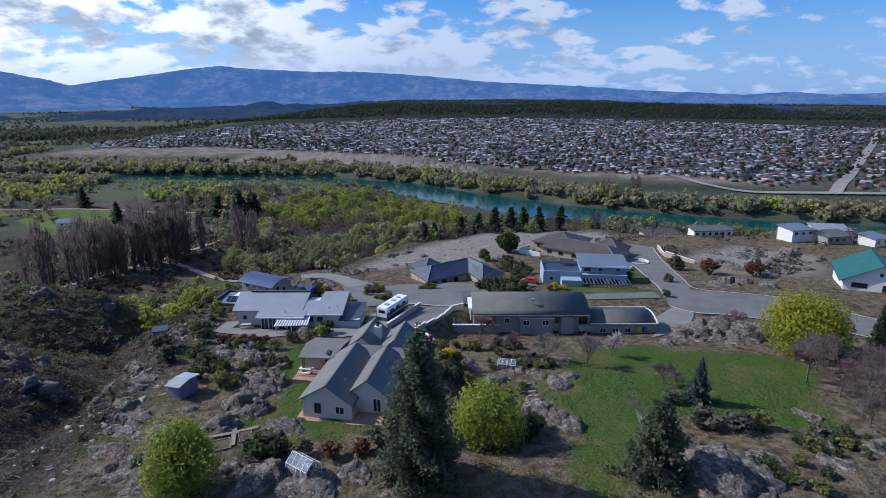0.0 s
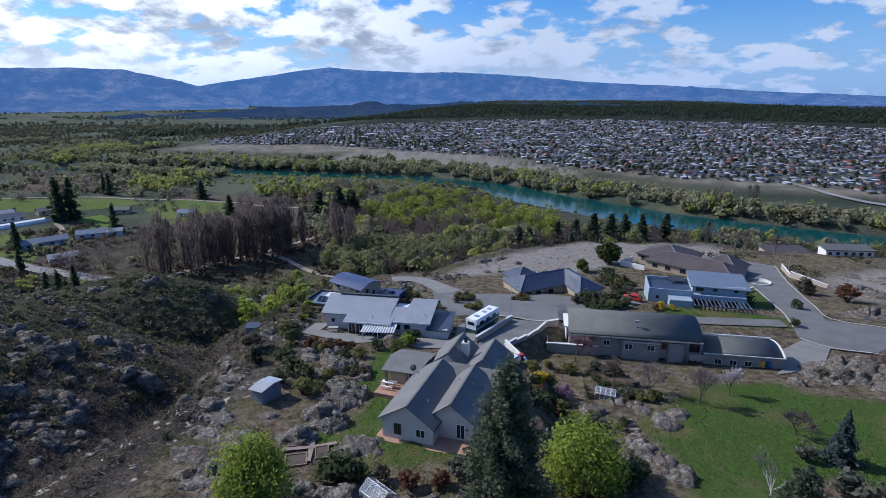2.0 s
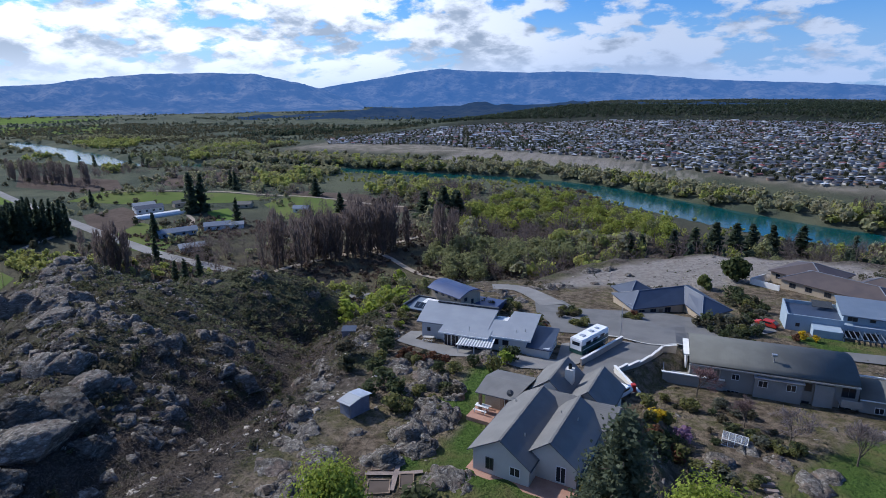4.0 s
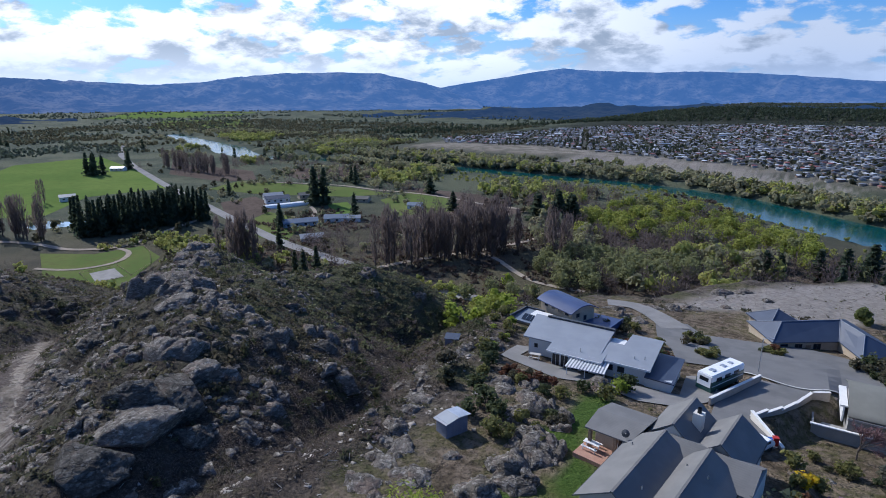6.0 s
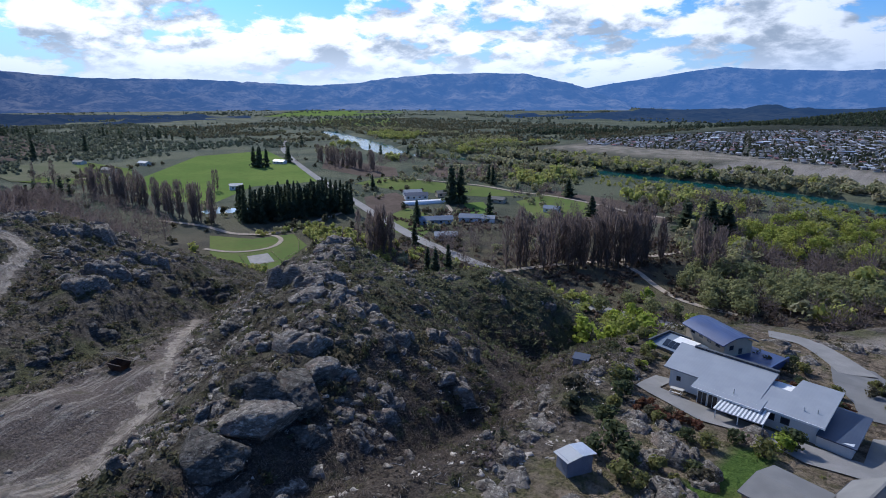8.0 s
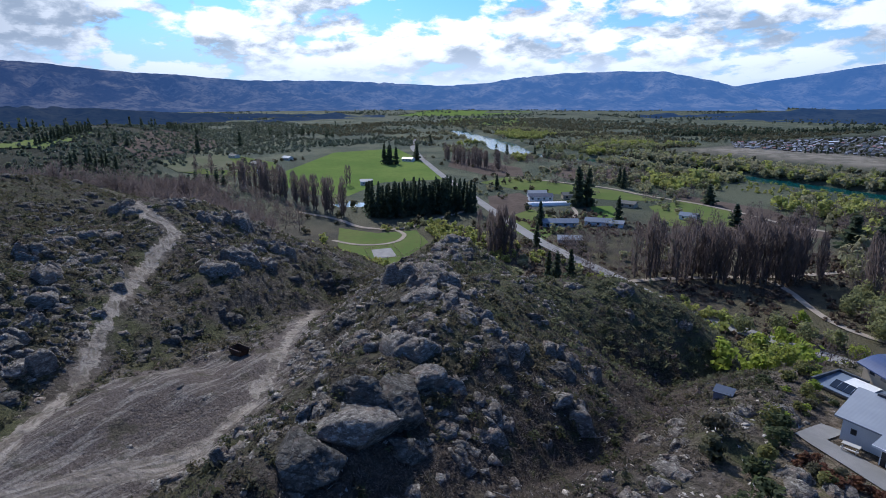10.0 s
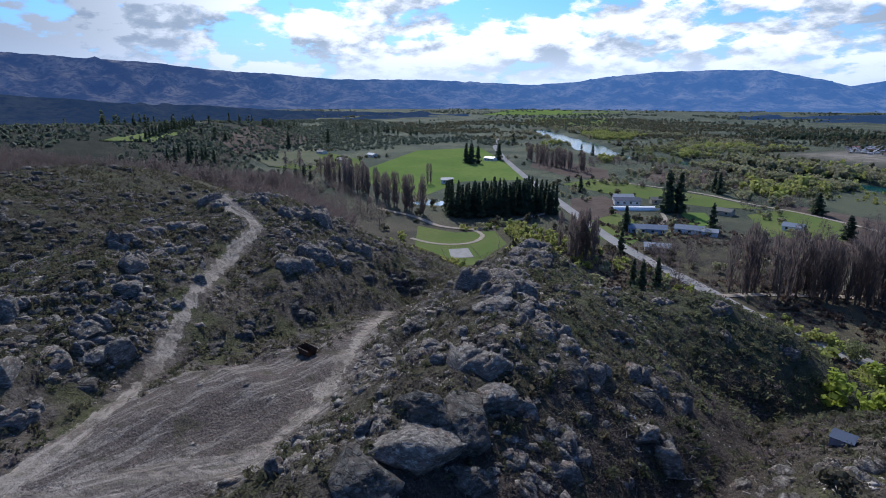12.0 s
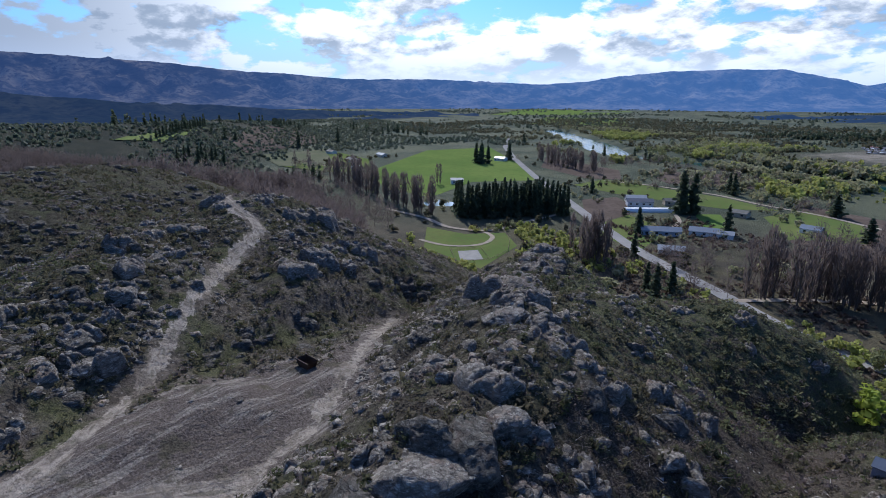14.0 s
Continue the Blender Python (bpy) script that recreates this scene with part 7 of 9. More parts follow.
base = N.mix(N.ramp(N.noise(p, 5.0, 4.0, 0.7), 0.60, 0.70), base, (0.04, 0.037, 0.035))
bent = N.add("ShaderNodeVectorMath", operation="ADD", i0=bed.outputs[0], i1=N.add("ShaderNodeTexNoise", Vector=p, Scale=0.9, Detail=3.0).outputs["Color"]).outputs[0]
joint = N.ramp(N.add("ShaderNodeTexVoronoi", Vector=bent, Scale=1.1, feature="DISTANCE_TO_EDGE").outputs["Distance"], 0.0, 0.07)
fissure = N.ramp(N.add("ShaderNodeTexVoronoi", Vector=bent, Scale=3.6, feature="DISTANCE_TO_EDGE").outputs["Distance"], 0.0, 0.10)
base = N.mix(joint, N.mix(0.5, base, (0.05, 0.044, 0.038)), base)
sh = N.add("ShaderNodeBsdfPrincipled", Base_Color=base, Roughness=0.92)
sh.inputs["Specular IOR Level"].default_value = 0.2
hgt = N.math("ADD", N.math("ADD", N.math("ADD", N.math("MULTIPLY", joint, 0.5), N.math("MULTIPLY", fissure, 0.22)), N.noise(bed.outputs[0], 2.5, 8.0, 0.7)), N.math("MULTIPLY", N.noise(p, 6.0, 5.0, 0.7), 0.5))
N.tree.links.new(N.add("ShaderNodeBump", Strength=0.85, Distance=0.24, Height=hgt).outputs[0], sh.inputs["Normal"])
N.tree.links.new(sh.outputs[0], N.add("ShaderNodeOutputMaterial").inputs[0])

rng = np.random.default_rng(31)
crop_meshes = [blocks_of(*crag_mesh(rng, 38, int(rng.integers(7, 12)))) for _ in range(10)]
slab_meshes = [mesh_from("boulder", *crag_mesh(rng, 26, int(rng.integers(4, 8)), 0.9)[:2], M["schist"]) for _ in range(8)]
ledge_meshes = [mesh_from("rock_ledge", *crag_mesh(rng, 18, int(rng.integers(5, 9)), 0.7)[:2], M["schist"]) for _ in range(8)]


def crag(x, y, size, sink=0.25, label="grey lichened schist outcrop on the hillside", name="rock_outcrop", group="schist outcrops", flat=1.0):
    kinds = crop_meshes if name == "rock_outcrop" else slab_meshes if name == "boulder" else ledge_meshes
    pick = kinds[int(rng.integers(0, len(kinds)))]
    ob = new(name, None if name == "rock_outcrop" else pick)
    if name == "rock_outcrop":
        for me in pick:
            adopt(new("block", me), ob)
    tagged(ob, label, "rock", group)
    f = size * rng.uniform(0.85, 1.15) * (1.75 if name == "rock_outcrop" else 1.7 if name == "boulder" else 1.15)
    ob.matrix_world = pose(x, y, height_at(x, y) - size * sink, rng.normal(0, 7), rng.normal(0, 7), rng.uniform(0, 360)) @ Matrix.Diagonal((f * rng.uniform(0.8, 1.25), f, size * rng.uniform(0.9, 1.4) * flat * (1.6 if name == "boulder" else 1.0), 1))
    return ob


# the great outcrops of the two ridges
for x, y, sz in ((-64.5, 40, 1.8), (-70.5, 50.5, 2.2), (-66, 56, 2.0), (-73, 57, 2.2), (-80.5, 54, 1.8), (-77.5, 66, 2.5), (-81, 69.5, 2.7), (-75.5, 69, 1.9), (-86, 70, 2.0),
                 (-91, 70.5, 2.6), (-96, 73, 2.8), (-101, 75, 3.0), (-106, 77, 3.2), (-112, 82, 2.6), (-118, 87, 2.5), (-125, 93, 3.0), (-132, 100, 3.4), (-137, 104, 2.8), (-71.5, 71.5, 1.7), (-72.5, 80, 1.9), (-76, 84, 1.5), (-70, 86, 1.4),
                 (-85, 88, 1.5), (-59.5, 73, 1.2), (-107, 9, 2.2), (-112, 6, 2.6), (-104, 3, 2.0), (-118, 10, 2.0), (-126, 9, 2.4), (-134, 11, 2.8), (-141, 15, 2.6), (-149, 17, 2.8), (-146, 9, 2.6), (-156, 13, 2.8), (-163, 20, 2.6), (-168, 14, 2.2),
                 (-143, 43, 2.8), (-147, 47, 3.0), (-152, 51, 2.8), (-139, 45, 2.0), (-158, 55, 2.6), (-149, 55, 2.2), (-160, 61, 2.4), (-168, 66, 2.4), (-176, 70, 2.2), (-186, 75, 2.4), (-182, 55, 2.6), (-190, 50, 2.8), (-196, 58, 2.6), (-190, 40, 2.4), (-185, 46, 2.2), (-198, 40, 2.6),
                 (-203, 47, 2.4), (-208, 60, 2.6), (-187, 30, 2.2), (-195, 28, 2.6), (-205, 33, 2.8), (-212, 42, 2.6), (-216, 68, 2.2), (-172, 44, 1.6), (-165, 50, 1.6), (-92, 2, 1.6), (-98, -2, 2.2), (-118, -4, 2.6), (-128, -2, 2.4), (-104, 100, 1.8), (-101, 112, 1.6), (-95, 122, 1.7), (-88, 116, 1.3), (-108, 106, 1.5), (-84, 130, 1.4), (-80, 104, 1.2), (-86, 98, 1.3), (-78, 92, 1.5), (-150, -6, 3.0), (-165, -10, 3.0)):
    crag(x, y, sz)
def block_mesh(rng, cuts=11):
    """A great angular block: a ball cut back by joint planes, with a worn, pitted skin."""
    bm = bmesh.new()
    bmesh.ops.create_icosphere(bm, subdivisions=5, radius=1.0)
    V = np.array([v.co[:] for v in bm.verts])
    n = rng.normal(size=(cuts, 3))
    n[: cuts // 3, 2] *= 0.3
    n[cuts // 3:, 2] = np.abs(n[cuts // 3:, 2]) + 0.3
    n /= np.linalg.norm(n, axis=1)[:, None]
    c = np.maximum(V @ n.T, 1e-3)
    r = np.minimum(np.min(rng.uniform(0.62, 0.95, cuts) / c, axis=1), 1.15)
    r *= 1 + 0.07 * wobble(V[:, 0] * 3 + V[:, 2], V[:, 1] * 3 - V[:, 2], 0.9, float(rng.uniform(0, 50))) + 0.03 * wobble(V[:, 0] * 3 - V[:, 2], V[:, 1] * 3 + V[:, 2], 0.25, float(rng.uniform(0, 50))) - 0.05 * (np.abs(wobble(V[:, 0] + 0.7 * V[:, 2], V[:, 1] * 1.4, 0.55, float(rng.uniform(0, 50)))) < 0.07)
    P = V * r[:, None]
    F = np.array([[v.index for v in f.verts] for f in bm.faces])
    bm.free()
    return mesh_from("boulder", P, F, M["schist"])


block_meshes = [block_mesh(rng) for _ in range(5)]
for k, (x, y, r_, hh_, tr) in enumerate(((-59.4, 36.6, 3.9, 3.6, 20), (-60.6, 42.6, 4.6, 4.4, 75), (-63.4, 48.6, 4.2, 4.4, 140), (-66.6, 53.6, 3.0, 3.4, 10), (-64.6, 45.0, 3.2, 4.6, 200), (-57.2, 46.4, 2.2, 2.4, 60), (-87.6, 49.2, 2.8, 3.0, 30), (-82.5, 50.6, 2.2, 2.2, 100),
                                          (-88.5, 66.0, 3.0, 3.0, 50), (-69.2, 67.0, 2.4, 3.0, 160), (-66.6, 77.0, 2.2, 2.6, 70), (-60.4, 71.6, 1.9, 2.4, 110), (-111, 7.5, 3.0, 2.2, 15), (-104.5, 9.0, 2.4, 1.8, 80))):
    o = tagged(new("boulder", block_meshes[k % 5]), "great angular lichened schist block on the ridge", "rock", "ridge blocks")
    o.matrix_world = pose(x, y, height_at(x, y) + 0.02 * hh_, 6, -5, tr) @ Matrix.Diagonal((r_ * 1.05, r_ * 0.85, hh_ * 0.52, 1))
# schist at half brightness: shade put into the colour of slabs and blocks
M["schist_shaded"] = M["schist"].copy()
M["schist_shaded"].name = "shaded_schist"
tree = M["schist_shaded"].node_tree
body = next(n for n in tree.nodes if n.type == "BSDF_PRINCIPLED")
shade_mix = tree.nodes.new("ShaderNodeMix")
shade_mix.data_type, shade_mix.blend_type = "RGBA", "MULTIPLY"
shade_mix.inputs[0].default_value, shade_mix.inputs[7].default_value = 1.0, (0.52, 0.53, 0.53, 1)
tree.links.new(body.inputs["Base Color"].links[0].from_socket, shade_mix.inputs[6])
tree.links.new(shade_mix.outputs[2], body.inputs["Base Color"])
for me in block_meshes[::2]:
    me.materials[0] = M["schist_shaded"]
across_track = lambda x, y: np.minimum(along(x, y, TRACK)[0], along(x, y, TRACK_B)[0])
rock_floor = [(V, F) for V, F, _ in (crag_mesh(rng, 15, int(rng.integers(5, 9)), 0.55) for _ in range(7))]
scatter("rocky_ground", "broken schist slabs with shade in their colour on the upper slopes", "rocks", np.concatenate([
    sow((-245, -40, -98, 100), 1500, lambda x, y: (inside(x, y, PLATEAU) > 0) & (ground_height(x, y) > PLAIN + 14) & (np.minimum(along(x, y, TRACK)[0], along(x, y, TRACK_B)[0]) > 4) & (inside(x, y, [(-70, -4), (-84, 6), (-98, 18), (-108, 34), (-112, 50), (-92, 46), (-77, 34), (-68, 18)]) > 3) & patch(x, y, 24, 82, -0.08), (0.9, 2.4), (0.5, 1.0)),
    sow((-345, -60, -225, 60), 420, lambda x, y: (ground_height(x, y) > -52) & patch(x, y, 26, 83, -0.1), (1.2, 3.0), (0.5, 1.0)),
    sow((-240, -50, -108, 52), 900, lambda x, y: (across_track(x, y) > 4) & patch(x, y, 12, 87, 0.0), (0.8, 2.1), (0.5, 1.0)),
    sow((-150, 40, -56, 112), 420, lambda x, y: (along(x, y, RIDGE_A)[0] < 12) & patch(x, y, 10, 84, 0.1), (0.7, 1.7), (0.5, 1.0))]), rock_floor, M["schist_shaded"], rng)
# rounded blocks in the gully mouth and the gardens
for x, y, sz, fl in ((-51, 84, 1.5, 0.8), (-53, 87, 1.3, 0.7), (-49, 88, 1.6, 0.7), (-47, 91, 1.5, 0.8), (-55, 82, 1.0, 0.7), (-50.5, 80.5, 1.2, 0.7), (-45.5, 86, 1.4, 0.7), (-43.5, 94, 1.6, 0.7), (-46, 77, 1.3, 0.6), (-43, 72, 1.2, 0.6),
                     (-41, 66, 1.4, 0.6), (-39.5, 59, 1.3, 0.6), (-37.5, 55, 1.9, 0.6), (-35.5, 51, 2.2, 0.5), (-33.5, 47, 2.2, 0.5), (-31, 49, 1.6, 0.6), (-31.5, 60, 1.0, 0.6), (-44, 62, 0.8, 0.8), (-49, 66, 0.7, 0.8), (-32, 49.4, 2.0, 0.7), (-33.3, 54.5, 1.9, 0.7), (-39.9, 61.4, 1.6, 0.7), (-30.4, 46.3, 2.0, 0.6), (-34, 78.1, 1.7, 0.6), (-36.5, 58, 1.7, 0.6), (-41.8, 70, 1.5, 0.6), (-29.5, 44.0, 2.0, 0.5)):
    crag(x, y, sz * 0.72, 0.12, "pale worn schist blocks at the edge of the gully", "boulder", "gully boulders", fl)
for x, y, sz, fl in ((-23.3, 59.4, 1.9, 0.8), (-25.2, 61.5, 1.8, 0.8), (-24.6, 67.0, 2.2, 0.75), (-23.4, 65.0, 1.5, 0.8), (-27.2, 75.3, 2.3, 0.75), (-24.7, 74.2, 1.8, 0.7), (-29.5, 77.5, 1.7, 0.6), (-23, 87.6, 1.8, 0.9),
                     (-32, 82, 1.5, 0.5), (-35.5, 80.5, 1.6, 0.5), (-29.5, 72, 1.5, 0.6), (-26.5, 56.5, 1.5, 0.6), (-17.5, 55.8, 1.5, 0.5), (-19.5, 55.2, 1.3, 0.5), (-18, 46, 2.6, 0.5), (-13.5, 44, 2.6, 0.5), (-22.5, 46.5, 2.0, 0.5), (-8.6, 47, 1.4, 0.6),
                     (-6, 49, 1.0, 0.7), (12.8, 63.5, 1.9, 0.6), (14.8, 61.8, 2.0, 0.6), (16.6, 60, 1.7, 0.6), (13.2, 66.4, 1.6, 0.5), (17.5, 71.5, 1.5, 0.45), (19.6, 74.5, 1.3, 0.4), (12, 78, 1.2, 0.6), (15, 76, 1.2, 0.6), (8.5, 73, 1.2, 0.6),
                     (6, 66, 1.2, 0.6), (3.5, 62, 1.4, 0.6), (28.5, 46.5, 4.0, 0.75), (31.5, 44, 2.8, 0.7), (47, 97, 2.2, 0.7), (50, 96.5, 2.9, 0.75), (53.5, 96, 3.0, 0.8), (57, 95.5, 3.0, 0.8), (60.5, 96.5, 2.6, 0.75), (52, 99.5, 2.6, 0.8), (56, 99.5, 2.8, 0.8), (59, 100.5, 2.4, 0.7), (46, 95.4, 1.8, 0.6), (51, 93.6, 1.8, 0.5), (55.5, 92.6, 1.8, 0.5),
                     (48, 93.6, 1.5, 0.5), (45.5, 93, 1.2, 0.6), (63, 98, 2.0, 0.7), (68, 128, 2.0, 0.6), (72, 129, 2.4, 0.6), (76, 131, 2.4, 0.6), (84, 150, 2.6, 0.5), (92, 152, 3.0, 0.5), (98, 158, 3.0, 0.5), (106, 164, 3.2, 0.5), (112, 172, 3.0, 0.5),
                     (100, 172, 2.6, 0.5), (88, 140, 2.2, 0.5), (94, 144, 2.4, 0.5), (118, 180, 2.6, 0.5), (-24, 146, 1.8, 0.5), (-20, 150, 2.0, 0.5), (-28, 143, 1.6, 0.5), (-31, 130, 1.6, 0.6), (-27, 128, 1.5, 0.6), (-14, 158, 1.6, 0.5), (-34, 136, 1.5, 0.5),
                     (-5, 172, 1.5, 0.5), (-11, 178, 1.8, 0.5), (-16, 172, 2.0, 0.5), (48, 62, 1.2, 0.6), (38, 58, 1.3, 0.6), (44, 54, 1.6, 0.6), (50, 52, 1.8, 0.6), (35, 50, 1.4, 0.6), (96, 170.7, 2.4, 0.5), (95.2, 146.1, 2.4, 0.5), (111.7, 161, 2.6, 0.5), (79.6, 125.5, 1.8, 0.5), (41, 91.5, 1.4, 0.5), (53.3, 91.2, 1.8, 0.5), (15.8, 60.9, 1.8, 0.5), (42.7, 48.3, 1.5, 0.5), (103, 150, 2.6, 0.5), (122, 158, 2.6, 0.5), (86, 160, 2.2, 0.5), (90, 176, 2.2, 0.5)):
    crag(x, y, sz * (0.8 if y > 120 else 0.85), 0.05, "rounded grey schist boulder set in a garden", "boulder", "garden boulders", fl)


def pebble(rng):
    """A broken angular block."""
    c = np.array([(sx, sy, sz) for sz in (-1, 1) for sx, sy in ((-1, -1), (1, -1), (1, 1), (-1, 1))], float)
    c += rng.normal(0, 0.3, c.shape)
    c[4:, :2] *= rng.uniform(0.4, 0.85)
    F = np.array(((4, 5, 6, 7), (0, 1, 5, 4), (1, 2, 6, 5), (2, 3, 7, 6), (3, 0, 4, 7)))
    return c * (rng.uniform(0.8, 1.4), rng.uniform(0.5, 0.9), rng.uniform(0.3, 0.55)), F


stones = [pebble(rng) for _ in range(14)]
wild = lambda x, y: (inside(x, y, PLATEAU) > -1) & (ground_height(x, y) > PLAIN + 8)
off_track = lambda x, y: across_track(x, y) > 2.2
rocky = sow((-225, -30, -38, 120), 8000, lambda x, y: wild(x, y) & off_track(x, y) & patch(x, y, 18, 61, -0.1), (0.08, 0.42))
crest = sow((-225, -30, -50, 110), 13000, lambda x, y: wild(x, y) & off_track(x, y) & (np.minimum(along(x, y, RIDGE_A)[0], along(x, y, RIDGE_B)[0]) < 26) & patch(x, y, 9, 62, 0.08), (0.2, 0.85))
scatter("hillside_stones", "loose grey stones and low ledges over the hillside", "stones", np.concatenate([rocky, crest]), stones, M["schist"], rng)

M["pale_stone"] = material("pale_broken_schist", speckled((0.30, 0.27, 0.235), (0.40, 0.365, 0.32), 0.7, 6.0, (0.2, 0.175, 0.15)), 0.9, bump=lambda N, p: (N.noise(p, 4.0, 5.0, 0.6), 0.6, 0.08))
scatter("gully_stones", "pale broken stones strewn down the gully", "stones", np.concatenate([
    sow((-80, 10, -38, 120), 1300, lambda x, y: (along(x, y, [(-46, 12), (-48, 38), (-53, 64), (-62, 88), (-72, 110)])[0] < 12) & (inside(x, y, PLATEAU) > -3) & patch(x, y, 7, 80, 0.05), (0.06, 0.3)),
    sow((-54, 42, -30, 96), 1400, lambda x, y: (np.abs(inside(x, y, PLATEAU)) < 5) & patch(x, y, 5, 81, -0.1), (0.1, 0.5))]), stones, M["pale_stone"], rng)

# low ledges breaking through the crests
ledges = sow((-225, -30, -48, 112), 1500, lambda x, y: wild(x, y) & off_track(x, y) & (np.minimum(along(x, y, RIDGE_A)[0], along(x, y, RIDGE_B)[0]) < 20) & (inside(x, y, [(-68, -4), (-84, 6), (-98, 18), (-108, 34), (-104, 46), (-92, 44), (-84, 40), (-77, 34), (-66, 18)]) > 2) & patch(x, y, 12, 68, 0.02), (0.7, 1.9))
for x, y, z, size, hs in ledges[:230]:
    crag(float(x), float(y), float(size), 0.15, "low broken schist ledge in the grass", "rock_ledge", "schist ledges", 0.8)

# ---- scrub over the hills ----
tuft = [leafy_crown(rng, 0.95, 0.85, 17, 0.105, 0.0, 7, 1.0, 0.0, 2.2) for _ in range(5)]
brushwood = [twig_crown(rng, 0.9, 1.0, 26, 0.028, base=0.0) for _ in range(5)]
hill_cover = lambda x, y: wild(x, y) & off_track(x, y) & (inside(x, y, [(-74, 0), (-84, 8), (-97, 20), (-104, 36), (-98, 44), (-86, 38), (-78, 32), (-70, 16)]) > 0)
scatter("hillside_scrub", "dark thorny scrub and dry thyme on the hillside", "scrub", np.concatenate([
    sow((-330, -40, -40, 175), 17000, lambda x, y: hill_cover(x, y) & patch(x, y, 16, 63, -0.25), (0.5, 1.5), (0.6, 1.1)),
    sow((-120, 70, -50, 160), 700, lambda x, y: hill_cover(x, y) & patch(x, y, 14, 64, -0.2), (0.7, 1.7), (0.45, 0.8)),
    sow((-330, -40, -100, 90), 8000, lambda x, y: hill_cover(x, y) & patch(x, y, 22, 69, -0.15), (0.6, 1.6), (0.5, 0.9))]), tuft, M["scrub"], rng)
scatter("hillside_grey_scrub", "grey leafless scrub on the hillside", "scrub", sow((-300, -30, -40, 175), 5500, lambda x, y: hill_cover(x, y) & patch(x, y, 14, 65, 0.1), (0.5, 1.4), (0.6, 1.0)), tuft, M["twig"], rng)
M["brush"] = leaf_material("dead_dark_brush", (0.185, 0.152, 0.13), (0.22, 0.182, 0.155), (0.11, 0.09, 0.076), 0.2)
scatter("gully_brush", "dark dead brush filling the gully", "scrub", sow((-80, 10, -38, 122), 6500, lambda x, y: (along(x, y, [(-46, 12), (-48, 38), (-54, 64), (-64, 88), (-74, 112)])[0] < 14) & patch(x, y, 10, 75, -0.3) & (inside(x, y, PLATEAU) > -3), (0.6, 1.5), (0.35, 0.8)), brushwood, M["brush"], rng)
M["slope_leaf"] = leaf_material("low_green_slope_shrubs", (0.155, 0.165, 0.085), (0.20, 0.198, 0.11), (0.105, 0.112, 0.062), 0.12)
scatter("slope_shrubs", "dense low green shrubs on the shaded slope", "scrub", sow((-175, 70, -50, 200), 5200, lambda x, y: (inside(x, y, [(-74, 80), (-92, 84), (-120, 98), (-160, 114), (-175, 150), (-160, 195), (-100, 200), (-52, 160), (-58, 118)]) < 0) & (ground_height(x, y) > PLAIN + 3) & patch(x, y, 15, 76, -0.25), (0.7, 1.8), (0.4, 0.8)), tuft, M["slope_leaf"], rng)
thyme = [leafy_crown(rng, 0.55, 0.75, 12, 0.085, 0.0, 6, 0.8, 0.0, 2.1) for _ in range(5)]
M["thyme"] = leaf_material("dry_thyme_cushions", (0.105, 0.09, 0.072), (0.125, 0.105, 0.085), (0.06, 0.052, 0.042), 0.15)
scatter("dry_thyme", "low dry brown thyme cushions covering the gully sides", "plants", np.concatenate([
    sow((-92, 14, -40, 118), 9500, lambda x, y: hill_cover(x, y) & patch(x, y, 11, 85, -0.45), (0.5, 1.1), (0.5, 0.9)),
    sow((-215, -20, -92, 80), 6000, lambda x, y: hill_cover(x, y) & patch(x, y, 15, 86, -0.2), (0.7, 1.4), (0.4, 0.8))]), thyme, M["thyme"], rng)
mound = [leafy_crown(rng, 1.5, 1.3, 90, 0.12, 0.0, 12) for _ in range(4)]
M["hill_bush"] = leaf_material("dark_olive_hill_bushes", (0.075, 0.088, 0.042), (0.11, 0.115, 0.055), (0.045, 0.052, 0.028), 0.15)
scatter("hillside_bushes", "dark rounded bushes among the crags", "bushes", np.concatenate([
    sow((-130, -10, -48, 130), 620, lambda x, y: hill_cover(x, y) & patch(x, y, 13, 70, 0.22), (0.4, 1.25), (0.6, 1.0)),
    sow((-230, -20, -95, 100), 700, lambda x, y: hill_cover(x, y) & patch(x, y, 16, 74, 0.2), (0.5, 1.5), (0.5, 0.9))]), mound, M["hill_bush"], rng)
scatter("hillside_green_tufts", "small fresh green tufts among the rocks", "scrub", sow((-160, -10, -40, 130), 900, lambda x, y: hill_cover(x, y) & patch(x, y, 9, 66, 0.25), (0.3, 1.0), (0.4, 0.8)), tuft, M["shrub"], rng)
sticks = [stick((-0.9, 0, 0.1), (0.9, rng.normal(0, 0.2), rng.uniform(0.1, 0.5)), 0.09, 0.04, 4) for _ in range(4)]
M["dead_wood"] = material("bleached_dead_wood", speckled((0.30, 0.27, 0.24), (0.40, 0.37, 0.33), 0.8, 9.0), 0.9)
scatter("fallen_branches", "bleached dead branches strewn in the gully", "branches", sow((-76, 25, -40, 112), 1900, lambda x, y: (along(x, y, [(-46, 25), (-50, 52), (-55, 66), (-64, 88), (-70, 104)])[0] < 10) & patch(x, y, 7, 67, 0.0), (0.2, 0.75), (0.5, 2.0)), sticks, M["dead_wood"], rng)


# ---- garden trees ----
rng = np.random.default_rng(43)


